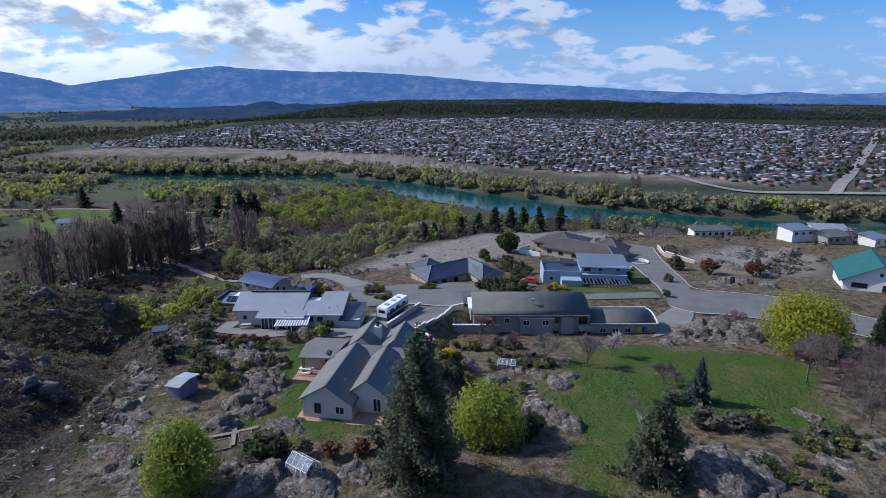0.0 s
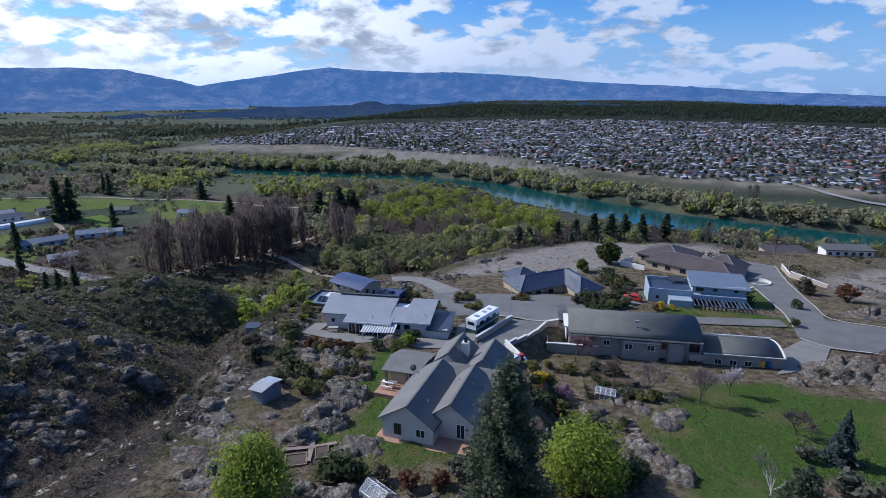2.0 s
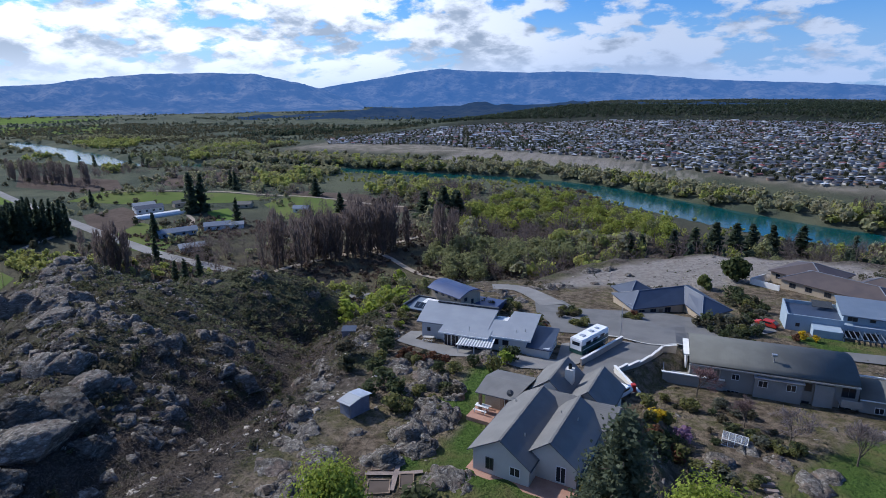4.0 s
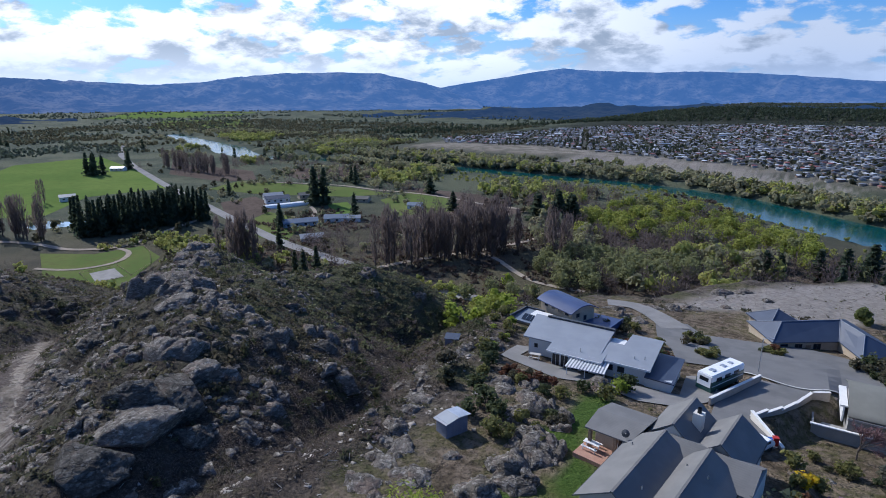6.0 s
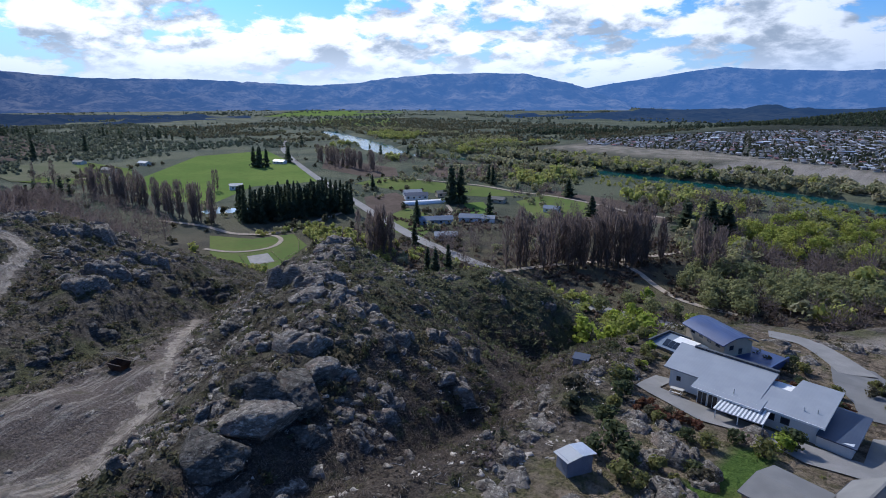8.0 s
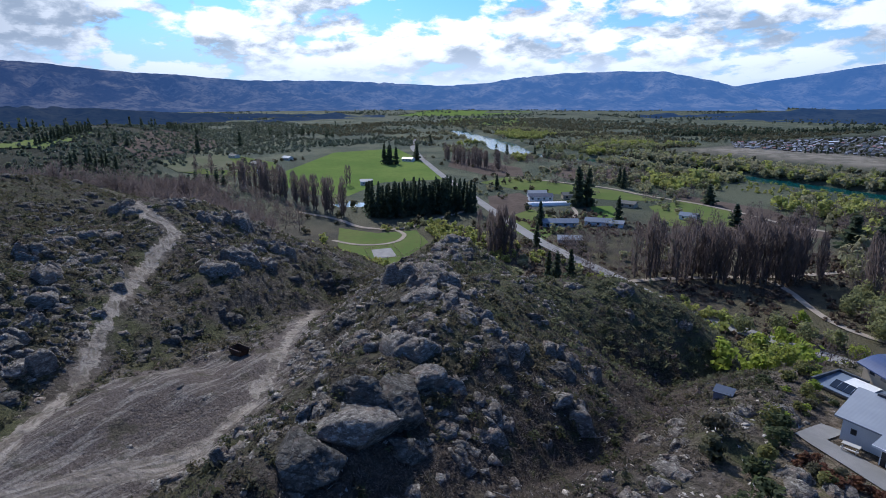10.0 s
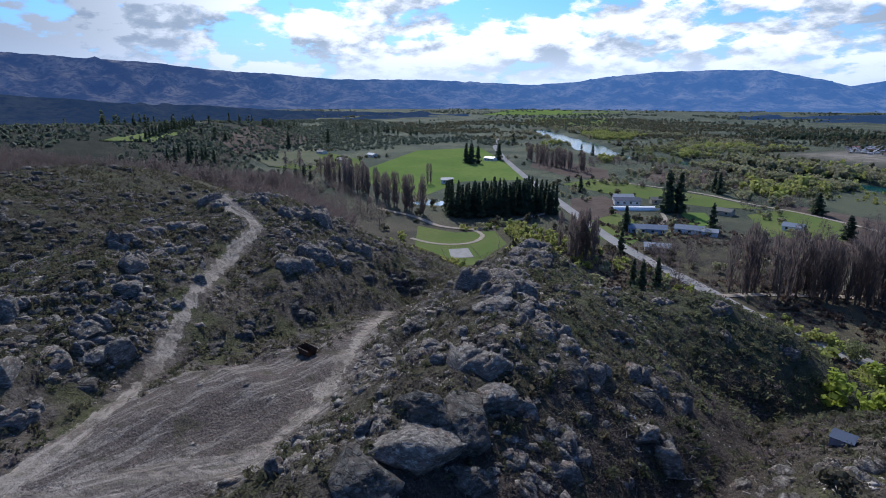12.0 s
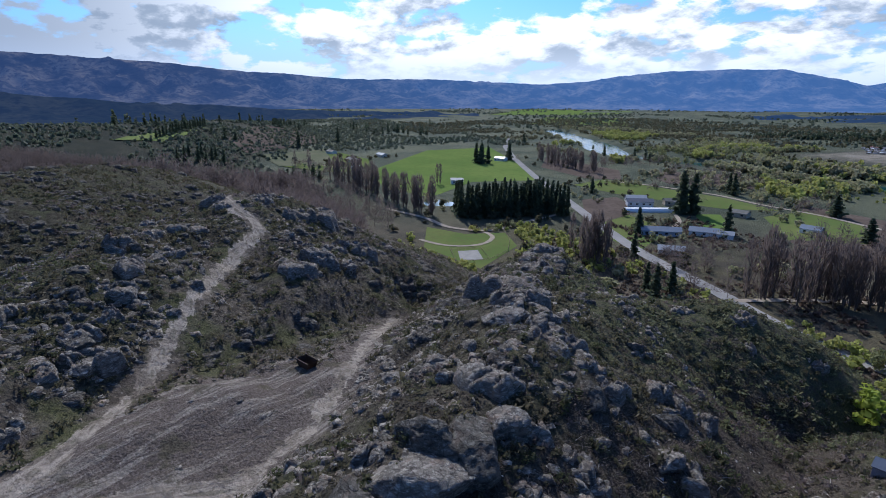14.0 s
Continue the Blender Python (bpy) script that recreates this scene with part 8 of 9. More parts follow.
def conifer(name, label, x, y, h, r, leaves, size, mat, droop=0.25, power=0.9, base=0.06):
    trunk = stick((0, 0, -0.6), (0, 0, h * 0.93), h * 0.02, h * 0.004, 8)
    boughs = []
    for k in range(46):
        z = h * (base + (0.9 - base) * (k / 46))
        a, L = k * 2.4, r * (1 - z / h) ** power * 0.85
        boughs.append(stick((0, 0, z), (math.cos(a) * L, math.sin(a) * L, z - droop * L), 0.05 + 0.03 * (1 - z / h), 0.01, 4))
    return plant(name, label, merge([trunk, *boughs]), conifer_crown(rng, h, r, leaves, size, base, droop, power), mat, pose(x, y, height_at(x, y) - 0.1, 0, 0, rng.uniform(0, 360)))


def broadleaf(name, label, x, y, h, r, leaves, size, mat, base=0.15, clumps=22, weep=0.0, squash=1.0, thick=None):
    return plant(name, label, limbs(rng, h, r, 9, thick or h * 0.022), leafy_crown(rng, h, r, leaves, size, base, clumps, squash, weep, 1.9), mat, pose(x, y, height_at(x, y) - 0.1, 0, 0, rng.uniform(0, 360)))


def bare_tree(name, label, x, y, h, r, mat, bark=None, thick=None, dense=3, fine=0.03):
    """A leafless tree: a forking trunk whose limbs fork again down to fine twigs."""
    t = thick or h * 0.018
    wood, ends = [], []

    def fork(p0, d, length, rad, level):
        d = d / np.linalg.norm(d)
        p1 = p0 + d * length
        if level < 3:
            wood.append(stick(p0, p1, rad, rad * 0.7, 6 if level == 0 else 4))
        else:
            ends.append((p0, p1, max(rad, fine)))
        if level == 6:
            return
        for k in range(5 if level == 0 else dense if level < 5 else 2):
            e = d + rng.normal(0, 0.42 + 0.04 * level, 3) * (r / h * 1.7, r / h * 1.7, 0.7)
            e[2] += 0.12
            fork(p0 + d * length * rng.uniform(0.75, 1.0), e, length * rng.uniform(0.62, 0.86), rad * 0.58, level + 1)
    fork(np.array((0.0, 0.0, -0.3)), np.array((0.0, 0.0, 1.0)), h * 0.27, t, 0)
    A, B = np.array([e[0] for e in ends]), np.array([e[1] for e in ends])
    w = np.array([e[2] for e in ends])[:, None]
    S = np.cross(B - A, rng.normal(size=A.shape))
    S *= w / (np.linalg.norm(S, axis=1)[:, None] + 1e-9)
    V = np.stack([A - S, A + S, B + S * 0.4, B - S * 0.4], 1).reshape(-1, 3)
    f = h / max(V[:, 2].max(), 0.1)
    trunk = merge(wood)
    return plant(name, label, (trunk[0] * f, trunk[1]), (V * f, np.arange(len(V)).reshape(-1, 4)), mat, pose(x, y, height_at(x, y) - 0.1, 0, 0, rng.uniform(0, 360)), "", "tree", "", bark)


M["pine_near"] = leaf_material("long_pine_needles", (0.12, 0.145, 0.09), (0.15, 0.172, 0.102), (0.072, 0.09, 0.056), 0.5, 0.6)
conifer("pine_tree", "tall dense dark green pine beside the cream house", -1.9, 45.9, 16.8, 4.7, 26000, 0.115, M["pine_near"], -0.2, 0.5, 0.0)
conifer("conifer", "broad dark green conifer at the edge of the lawn", 22.1, 46.4, 9.2, 4.3, 10000, 0.135, M["pine_near"], 0.15, 0.65, 0.0)
conifer("blue_spruce", "silvery blue spruce standing in the lawn", 35.6, 66.5, 6.9, 2.5, 4200, 0.12, M["spruce"], 0.3, 0.95, 0.0)
conifer("conifer", "slim dark conifer behind the yellow willow", 77, 88, 8, 2.0, 1200, 0.22, M["pine"], 0.2)
broadleaf("willow", "bright spring green weeping willow on the rocks", -24.6, 43.8, 8.6, 3.9, 15000, 0.078, M["willow_near"], 0.02, 44, 1.1)
broadleaf("willow", "fresh green willow above the rock garden", 5.8, 55.3, 7.8, 4.8, 15000, 0.085, M["willow_near"], 0.08, 44, 0.9)
broadleaf("golden_willow", "large golden yellow willow beside the street", 62.5, 86.2, 10.8, 7.8, 18000, 0.125, M["yellow"], 0.1, 52, 0.6)
M["olive_leaf"] = leaf_material("bright_olive_leaves", (0.16, 0.19, 0.06), (0.2, 0.22, 0.07), (0.09, 0.11, 0.04), 0.4)
broadleaf("tree", "dark green gum tree beside the bare terrace", 22.5, 178, 7.0, 4.2, 1600, 0.32, M["shrub"], 0.1)
broadleaf("tree", "small fresh green tree beside the gravel terrace", 14, 166, 3.4, 2.6, 1200, 0.2, M["olive_leaf"], 0.05)
M["twig_pink"] = leaf_material("pinkish_bare_twigs", (0.25, 0.18, 0.165), (0.28, 0.20, 0.19), (0.16, 0.115, 0.105), 0.3)
M["blossom"] = leaf_material("pale_blossom", (0.6, 0.52, 0.55), (0.65, 0.58, 0.6), (0.45, 0.38, 0.4), 0.4)
M["buds"] = leaf_material("red_brown_buds", (0.26, 0.16, 0.15), (0.31, 0.20, 0.19), (0.16, 0.10, 0.10), 0.4)
for x, y, h, r in ((54.5, 72.5, 7.2, 4.2), (56.4, 68.0, 7.0, 4.0), (57.6, 64.4, 7.2, 4.2), (54.0, 59.2, 5.6, 3.4), (60.5, 65.5, 7.0, 4.2), (58.6, 76.5, 7.4, 4.4), (62.8, 71.0, 7.0, 4.0), (65, 66, 6.5, 4.0)):
    bare_tree("bare_tree", "leafless grey-pink tree at the edge of the lawn", x, y, h, r, M["twig_pink"])
bare_tree("bare_tree", "small leafless tree below the grey house", 17.3, 82.1, 5.4, 3.6, M["twig_grey"])
bare_tree("bare_tree", "small leafless tree below the grey house", 23.6, 79.3, 5.6, 2.6, M["twig_grey"])
bare_tree("bare_tree", "small leafless tree below the grey house", 12.6, 85.0, 4.6, 2.8, M["twig_pink"])
bare_tree("blossom_tree", "slim tree with pale pink-white blossom", 28.9, 83.8, 5.0, 1.8, M["blossom"], None, None, 3, 0.04)
bare_tree("bare_tree", "white-stemmed leafless weeping tree on the lawn", 24.2, 56.2, 6.2, 2.4, M["twig_grey"], M["kerb"], None, 2)
bare_tree("blossom_tree", "small reddish blossom tree beside the terrace", 7.4, 93.5, 5.6, 2.8, M["buds"], None, None, 3, 0.035)
bare_tree("bare_tree", "leafless reddish shrub-tree by the rocks", 33, 72, 3.8, 2.4, M["twig"])
bare_tree("bare_tree", "leafless reddish tree by the street outcrop", 56, 98, 5.0, 4.0, M["buds"])
for x, y, h in ((68, 205, 8), (62, 218, 9), (74, 212, 8), (80, 203, 7), (55, 222, 9), (86, 222, 8), (95, 214, 7), (140, 182, 8), (128, 184, 7)):
    bare_tree("bare_tree", "leafless reddish tree at the terrace edge", x, y, h, 3.6, M["twig"], None, None, 2, 0.05)

# ---- garden bushes ----
M["dark_bush"] = leaf_material("dark_bush_leaves", (0.085, 0.105, 0.048), (0.115, 0.13, 0.058), (0.052, 0.066, 0.032), 0.5)
M["olive_bush"] = leaf_material("olive_bush_leaves", (0.19, 0.19, 0.065), (0.24, 0.23, 0.08), (0.11, 0.115, 0.045), 0.5)
M["grey_bush"] = leaf_material("grey_green_bush_leaves", (0.16, 0.165, 0.12), (0.20, 0.20, 0.15), (0.09, 0.095, 0.07), 0.5)
M["red_bush"] = leaf_material("red_brown_bush_leaves", (0.17, 0.075, 0.045), (0.20, 0.10, 0.05), (0.09, 0.04, 0.03), 0.5)
M["yellow_flower"] = leaf_material("yellow_blossom", (0.6, 0.42, 0.02), (0.65, 0.48, 0.04), (0.4, 0.28, 0.02), 0.5)
M["pink_flower"] = leaf_material("mauve_blossom", (0.36, 0.22, 0.32), (0.42, 0.27, 0.38), (0.22, 0.13, 0.2), 0.5)
bush_src = {}


def bush(kind, x, y, s, hs=0.8, label=""):
    """A rounded garden shrub with stems and leaves, built once for each kind."""
    if kind not in bush_src:
        stems = merge([stick((0, 0, -0.2), (math.cos(k) * 0.5, math.sin(k) * 0.5, 0.9), 0.05, 0.02, 4) for k in range(0, 6)])
        bush_src[kind] = []
        for v in range(2):
            bush_src[kind].append((mesh_from("stem", *stems, M["bark"]), mesh_from("leaves", *leafy_crown(rng, 1.9, 1.05, 280, 0.125, 0.0, 14), M[kind])))
    names = {"dark_bush": "dark green rounded garden bush", "olive_bush": "olive green garden bush", "grey_bush": "grey-green leafy garden bush", "red_bush": "reddish-brown leafy garden bush",
             "yellow_flower": "bush covered in yellow blossom", "pink_flower": "bush covered in mauve blossom", "scrub": "dry brown garden bush", "willow_near": "bright green garden bush"}
    top = tagged(new("bush"), label or names[kind], "bush", "garden bushes")
    st, lv = bush_src[kind][int(rng.integers(0, 2))]
    adopt(new("stem", st), top)
    adopt(new("leaves", lv), top)
    top.matrix_world = pose(x, y, height_at(x, y) + 0.05, 0, 0, rng.uniform(0, 360)) @ Matrix.Diagonal((s, s * rng.uniform(0.85, 1.15), s * hs, 1))
    return top


for kind, x, y, s in (("yellow_flower", 1.4, 76.5, 1.3), ("pink_flower", 4.6, 77.4, 1.4), ("olive_bush", 3.0, 80.5, 1.6), ("olive_bush", 0.4, 80.0, 1.5), ("dark_bush", -19.0, 49.5, 2.2), ("dark_bush", -17.9, 50.4, 1.5), ("grey_bush", 31.6, 66.5, 1.5),
                      ("grey_bush", 33.6, 59.4, 2.2), ("grey_bush", 36.6, 58.0, 2.0), ("olive_bush", 39.7, 59.0, 1.7), ("grey_bush", 45.5, 56.0, 1.6), ("olive_bush", 42, 52, 1.4), ("dark_bush", 10.2, 56.6, 1.9), ("dark_bush", 12.0, 59.0, 1.7), ("olive_bush", 8.6, 59.4, 1.4),
                      ("red_bush", 73.7, 143.8, 2.9), ("red_bush", 83.5, 139.2, 3.1), ("scrub", 67.5, 150, 3.0), ("dark_bush", 57.6, 131.6, 1.6), ("dark_bush", 47.2, 131.4, 1.9), ("dark_bush", 51.6, 118.2, 1.2), ("dark_bush", -20.4, 89.6, 1.8), ("willow_near", -20.6, 88.2, 1.6),
                      ("olive_bush", -21.5, 84.4, 1.5), ("dark_bush", -24.8, 85.2, 1.3), ("olive_bush", -26.5, 81.0, 1.2), ("dark_bush", -29.0, 80.6, 1.2), ("olive_bush", -43, 90.0, 1.7), ("dark_bush", -41.6, 88.4, 1.8), ("dark_bush", -39.6, 84.6, 1.8), ("olive_bush", -38.5, 80.8, 1.4),
                      ("dark_bush", -37.2, 76, 1.7), ("dark_bush", -33.6, 72.4, 1.9), ("dark_bush", -31.0, 70.2, 1.7), ("olive_bush", -30.0, 66.6, 1.5), ("dark_bush", -34.5, 69.0, 1.5), ("scrub", -41, 75, 1.8), ("scrub", -43.5, 79.5, 1.9),
                      ("dark_bush", 1.6, 69.5, 1.6), ("olive_bush", 4.0, 71.8, 1.4), ("dark_bush", -5.2, 55.2, 1.6), ("grey_bush", -7.0, 52.6, 1.4), ("red_bush", -8.6, 50.6, 1.2), ("red_bush", -11.5, 49.6, 1.3), ("scrub", -14.8, 50.0, 1.2), ("olive_bush", -17.0, 50.4, 1.1),
                      ("yellow_flower", 27.5, 124.6, 1.1), ("red_bush", 26.0, 122.8, 1.0), ("yellow_flower", 29.5, 124.2, 0.9), ("dark_bush", -33.0, 118.6, 1.6), ("scrub", -30.6, 117.2, 1.6), ("scrub", -27.8, 117.8, 1.5), ("olive_bush", -26.0, 120.4, 1.4), ("dark_bush", -28.6, 122.6, 1.5)):
    bush(kind, x, y, s)
# the island bed between the turning circle and the blue house, and the bank behind the slate-blue house
for kind, x, y, s in (("scrub", 9.4, 125.6, 1.5), ("dark_bush", 11.6, 127.8, 1.7), ("scrub", 13.6, 126.4, 1.9), ("grey_bush", 15.6, 129.0, 1.6), ("scrub", 17.2, 126.6, 1.9), ("dark_bush", 18.6, 129.0, 1.7), ("scrub", 13.2, 122.8, 1.5), ("olive_bush", 16.6, 123.4, 1.5),
                      ("dark_bush", 19.6, 123.6, 1.5), ("grey_bush", 20.4, 126.8, 1.4), ("scrub", 11.2, 124.2, 1.3), ("dark_bush", 19.2, 156.0, 2.6), ("dark_bush", 20.4, 151.0, 2.4), ("olive_bush", 21.6, 146.4, 1.8), ("scrub", 23.4, 149.6, 2.0), ("scrub", 19.8, 140.6, 1.8), ("dark_bush", 24.4, 145.0, 1.7)):
    bush(kind, x, y, s)
# planted beds round the turning circle and the houses
beds = (((8, 89), (7, 2.4), 16, ("dark_bush", "olive_bush", "scrub", "grey_bush")), ((2.5, 74), (2.6, 5), 14, ("olive_bush", "dark_bush", "scrub", "red_bush")), ((13, 80), (6, 3), 14, ("dark_bush", "scrub", "olive_bush", "grey_bush")), ((-20, 107), (4, 3), 12, ("dark_bush", "olive_bush", "red_bush")), ((18, 117), (5.0, 2.0), 14, ("dark_bush", "scrub", "grey_bush")), ((-26, 70), (3, 5), 12, ("dark_bush", "olive_bush", "scrub")), ((15, 122.5), (4.2, 3.0), 26, ("dark_bush", "scrub", "grey_bush", "dark_bush")), ((-2.2, 124.6), (2.6, 1.3), 8, ("dark_bush", "olive_bush", "red_bush")), ((-12.6, 114.5), (1.5, 2.4), 7, ("dark_bush", "olive_bush")), ((-16.5, 121), (3.0, 4.5), 14, ("dark_bush", "scrub", "olive_bush")),
        ((-25, 112), (5.5, 3.4), 16, ("dark_bush", "olive_bush", "scrub", "red_bush")), ((22, 140), (3.0, 4.0), 10, ("dark_bush", "grey_bush")), ((22, 152), (6, 5), 14, ("dark_bush", "scrub", "dark_bush")), ((-4, 156), (7, 3), 12, ("scrub", "dark_bush")),
        ((63, 196), (9, 5), 14, ("dark_bush", "scrub", "dark_bush")), ((79, 178), (4, 8), 12, ("dark_bush", "scrub", "olive_bush")), ((92, 150), (9, 9), 22, ("scrub", "dark_bush", "red_bush")), ((108, 168), (12, 12), 26, ("scrub", "dark_bush", "grey_bush")), ((-34, 84.5), (5.0, 2.2), 16, ("scrub", "red_bush", "red_bush", "olive_bush")),
        ((-44, 100), (3.5, 8), 16, ("dark_bush", "olive_bush", "willow_near", "scrub")), ((-52, 112), (4, 9), 14, ("dark_bush", "olive_bush", "willow_near")), ((12, 84), (4, 3), 8, ("dark_bush", "scrub", "olive_bush")), ((9, 70), (3.5, 4), 12, ("dark_bush", "olive_bush", "grey_bush")),
        ((48, 53), (7, 4), 18, ("olive_bush", "grey_bush", "dark_bush", "scrub")), ((56, 52), (6, 5), 12, ("olive_bush", "grey_bush")), ((36, 47), (5, 4), 10, ("olive_bush", "dark_bush", "grey_bush")), ((53, 97), (8, 3.4), 16, ("scrub", "red_bush", "grey_bush")), ((-3, 60), (2.5, 5), 8, ("dark_bush", "olive_bush")),
        ((-28, 148), (4, 4), 8, ("scrub", "dark_bush")), ((110, 200), (12, 6), 12, ("dark_bush", "scrub")), ((150, 195), (22, 12), 26, ("dark_bush", "scrub", "olive_bush")), ((125, 150), (14, 12), 16, ("dark_bush", "scrub", "olive_bush")))
far_bushes = []
for (cx, cy), (rx, ry), n, kinds in beds:
    for k in range(n):
        if cx > 60 or cy > 147:
            a, d = rng.uniform(0, 6.283), math.sqrt(rng.uniform(0, 1))
            x, y = cx + math.cos(a) * d * rx, cy + math.sin(a) * d * ry
            far_bushes.append((x, y, height_at(x, y) - 0.1, rng.uniform(1.0, 2.6), rng.uniform(0.5, 0.9)))
            continue
        a, d = rng.uniform(0, 6.283), math.sqrt(rng.uniform(0, 1))
        bush(kinds[int(rng.integers(0, len(kinds)))], cx + math.cos(a) * d * rx, cy + math.sin(a) * d * ry, rng.uniform(0.55, 1.25), rng.uniform(0.5, 0.85))

scatter("terrace_bushes", "dark bushes on the rocky terrace past the street", "bushes", far_bushes, tuft, M["scrub"], rng)
garden = lambda x, y: (inside(x, y, PLATEAU) < -1) & np.all([inside(x, y, poly) > 0.6 for poly in (LAWN_EAST, LAWN_WEST, LAWN_NORTH, LAWN_STREET, STREET_WEST, STREET_EAST, DRIVE, YARD, APRON)], axis=0) \
    & (inside(x, y, [(-18, 57), (-7, 56), (-2, 60), (-1, 78), (-15, 80), (-22, 78), (-22, 68)]) > 0.6) & (inside(x, y, [(2, 97), (42, 97), (42, 108), (4, 108)]) > 0.4) & (inside(x, y, [(24, 127), (48, 125), (49, 143), (25, 143)]) > 0) & (inside(x, y, [(-9, 131), (17, 130), (18, 150), (-9, 150)]) > 0)
scatter("garden_ground_cover", "low ground cover and dry plants between the rocks", "plants", sow((-48, 40, 130, 215), 6500, lambda x, y: garden(x, y) & patch(x, y, 9, 71, -0.15), (0.25, 0.75), (0.4, 0.9)), tuft, M["scrub"], rng)
scatter("garden_green_cover", "low green plants between the rocks", "plants", sow((-48, 40, 130, 215), 2600, lambda x, y: garden(x, y) & patch(x, y, 8, 72, 0.15), (0.25, 0.65), (0.4, 0.9)), tuft, M["olive_bush"], rng)
scatter("garden_stones", "scattered grey stones in the gardens", "stones", sow((-48, 40, 130, 215), 7000, lambda x, y: garden(x, y) & patch(x, y, 10, 73, -0.1), (0.1, 0.5)), stones, M["schist"], rng)

# ---- loose things ----
# garden shed of corrugated iron
M["shed_wall"] = material("faded_lilac_iron", speckled((0.17, 0.18, 0.225), (0.22, 0.23, 0.28), 0.8, 9.0, (0.11, 0.115, 0.14)), 0.6)
shed = tagged(new("garden_shed"), "small lilac-grey iron garden shed on the slope", "shed")
shed.matrix_world = pose(-35.6, 63.6, height_at(-34.4, 64.8) - 0.3, 0, 0, -22)
part("wall", boxes((0, 0, -1.0, 2.1, 3.0, 2.0)), M["shed_wall"], shed)
part("roof", slab([(-0.25, -0.3, 2.1), (2.35, -0.3, 2.35), (2.35, 1.6, 2.75), (-0.25, 1.6, 2.5)], 0.08), M["roof_silver"], shed)
part("roof", slab([(-0.25, 1.6, 2.5), (2.35, 1.6, 2.75), (2.35, 3.3, 2.6), (-0.25, 3.3, 2.35)], 0.08), M["metal"], shed)
part("door", boxes((1.15, -0.05, -0.1, 1.95, -0.01, 1.85)), M["shed_wall"], shed)
part("gable", extruded([(0, 1.95), (2.1, 1.95), (2.1, 2.4), (0, 2.2)], 0.0, 3.0), M["shed_wall"], shed)


def glasshouse(x, y, tr, L, B, H, label, tilt=0):
    o = tagged(new("greenhouse"), label, "greenhouse")
    o.matrix_world = pose(x, y, height_at(x, y) + 0.05, 0, 0, tr)
    ridge = H + B * 0.4
    for sgn in (-1, 1):
        for k in range(4):
            x0, x1 = -L / 2 + L * k / 4 + 0.03, -L / 2 + L * (k + 1) / 4 - 0.03
            part("pane", slab([(x0, sgn * B / 2, H), (x1, sgn * B / 2, H), (x1, 0.02 * sgn, ridge), (x0, 0.02 * sgn, ridge)], 0.02), M["clear"], o)
            part("pane", boxes((x0, sgn * B / 2 - 0.01, 0.1, x1, sgn * B / 2 + 0.01, H - 0.02)), M["clear"], o)
    for k in range(5):
        xx = -L / 2 + L * k / 4
        for a, b in (((xx, -B / 2, -0.2), (xx, -B / 2, H)), ((xx, B / 2, -0.2), (xx, B / 2, H)), ((xx, -B / 2, H), (xx, 0, ridge)), ((xx, B / 2, H), (xx, 0, ridge))):
            adopt(new("frame_bar", mesh_from("frame_bar", *stick(a, b, 0.035, 0.035, 4), M["white_trim"])), o)
    for a, b in (((-L / 2, 0, ridge), (L / 2, 0, ridge)), ((-L / 2, -B / 2, H), (L / 2, -B / 2, H)), ((-L / 2, B / 2, H), (L / 2, B / 2, H)), ((-L / 2, -B / 2, 0.05), (L / 2, -B / 2, 0.05)), ((-L / 2, B / 2, 0.05), (L / 2, B / 2, 0.05))):
        adopt(new("rail", mesh_from("rail", *stick(a, b, 0.04, 0.04, 4), M["white_trim"])), o)
    part("bench", boxes((-L / 2 + 0.1, -B / 2 + 0.1, 0.0, L / 2 - 0.1, -0.1, 0.7)), M["timber"], o)
    return o


M["clear"] = material("greenhouse_glass", lambda N, p: N.mix(N.noise(p, 1.5, 3.0), (0.75, 0.8, 0.85), (0.9, 0.93, 0.95)), 0.08, spec=0.6)
next(n for n in M["clear"].node_tree.nodes if n.type == "BSDF_PRINCIPLED").inputs["Transmission Weight"].default_value = 0.85
glasshouse(-13.8, 46.6, -35, 3.0, 2.0, 1.5, "small glass greenhouse with white frame among rocks")
glasshouse(10.7, 78.9, -14, 2.8, 1.6, 0.9, "low white-framed cold house below the grey house")

# motorhome beside the wall
mh = tagged(new("motorhome"), "white and teal motorhome parked in the yard", "motorhome")
mh.matrix_world = pose(-9.3, 101.2, height_at(-9.3, 101.2) + 0.16, 0, 0, -26)
M["white_paint"] = material("white_vehicle_paint", speckled((0.78, 0.79, 0.8), (0.82, 0.83, 0.84), 0.6, 6.0, (0.7, 0.71, 0.72)), 0.25, spec=0.5)
M["teal_paint"] = material("dark_teal_paint", speckled((0.02, 0.07, 0.065), (0.03, 0.085, 0.08), 0.6, 6.0), 0.3, spec=0.5)
bm = boxes((-1.2, -4.1, 0.95, 1.2, 4.1, 3.0))
bmesh.ops.bevel(bm, geom=[e for e in bm.edges], offset=0.14, segments=2, affect="EDGES")
part("body", bm, M["white_paint"], mh)
bm = boxes((-1.215, -4.05, 0.4, 1.215, 4.05, 2.0))
part("skirt", bm, M["teal_paint"], mh)
part("windscreen", boxes((-1.0, 4.06, 1.5, 1.0, 4.12, 2.5)), M["glass"], mh)
part("rear_window", boxes((-0.7, -4.13, 1.9, 0.7, -4.08, 2.5)), M["glass"], mh)
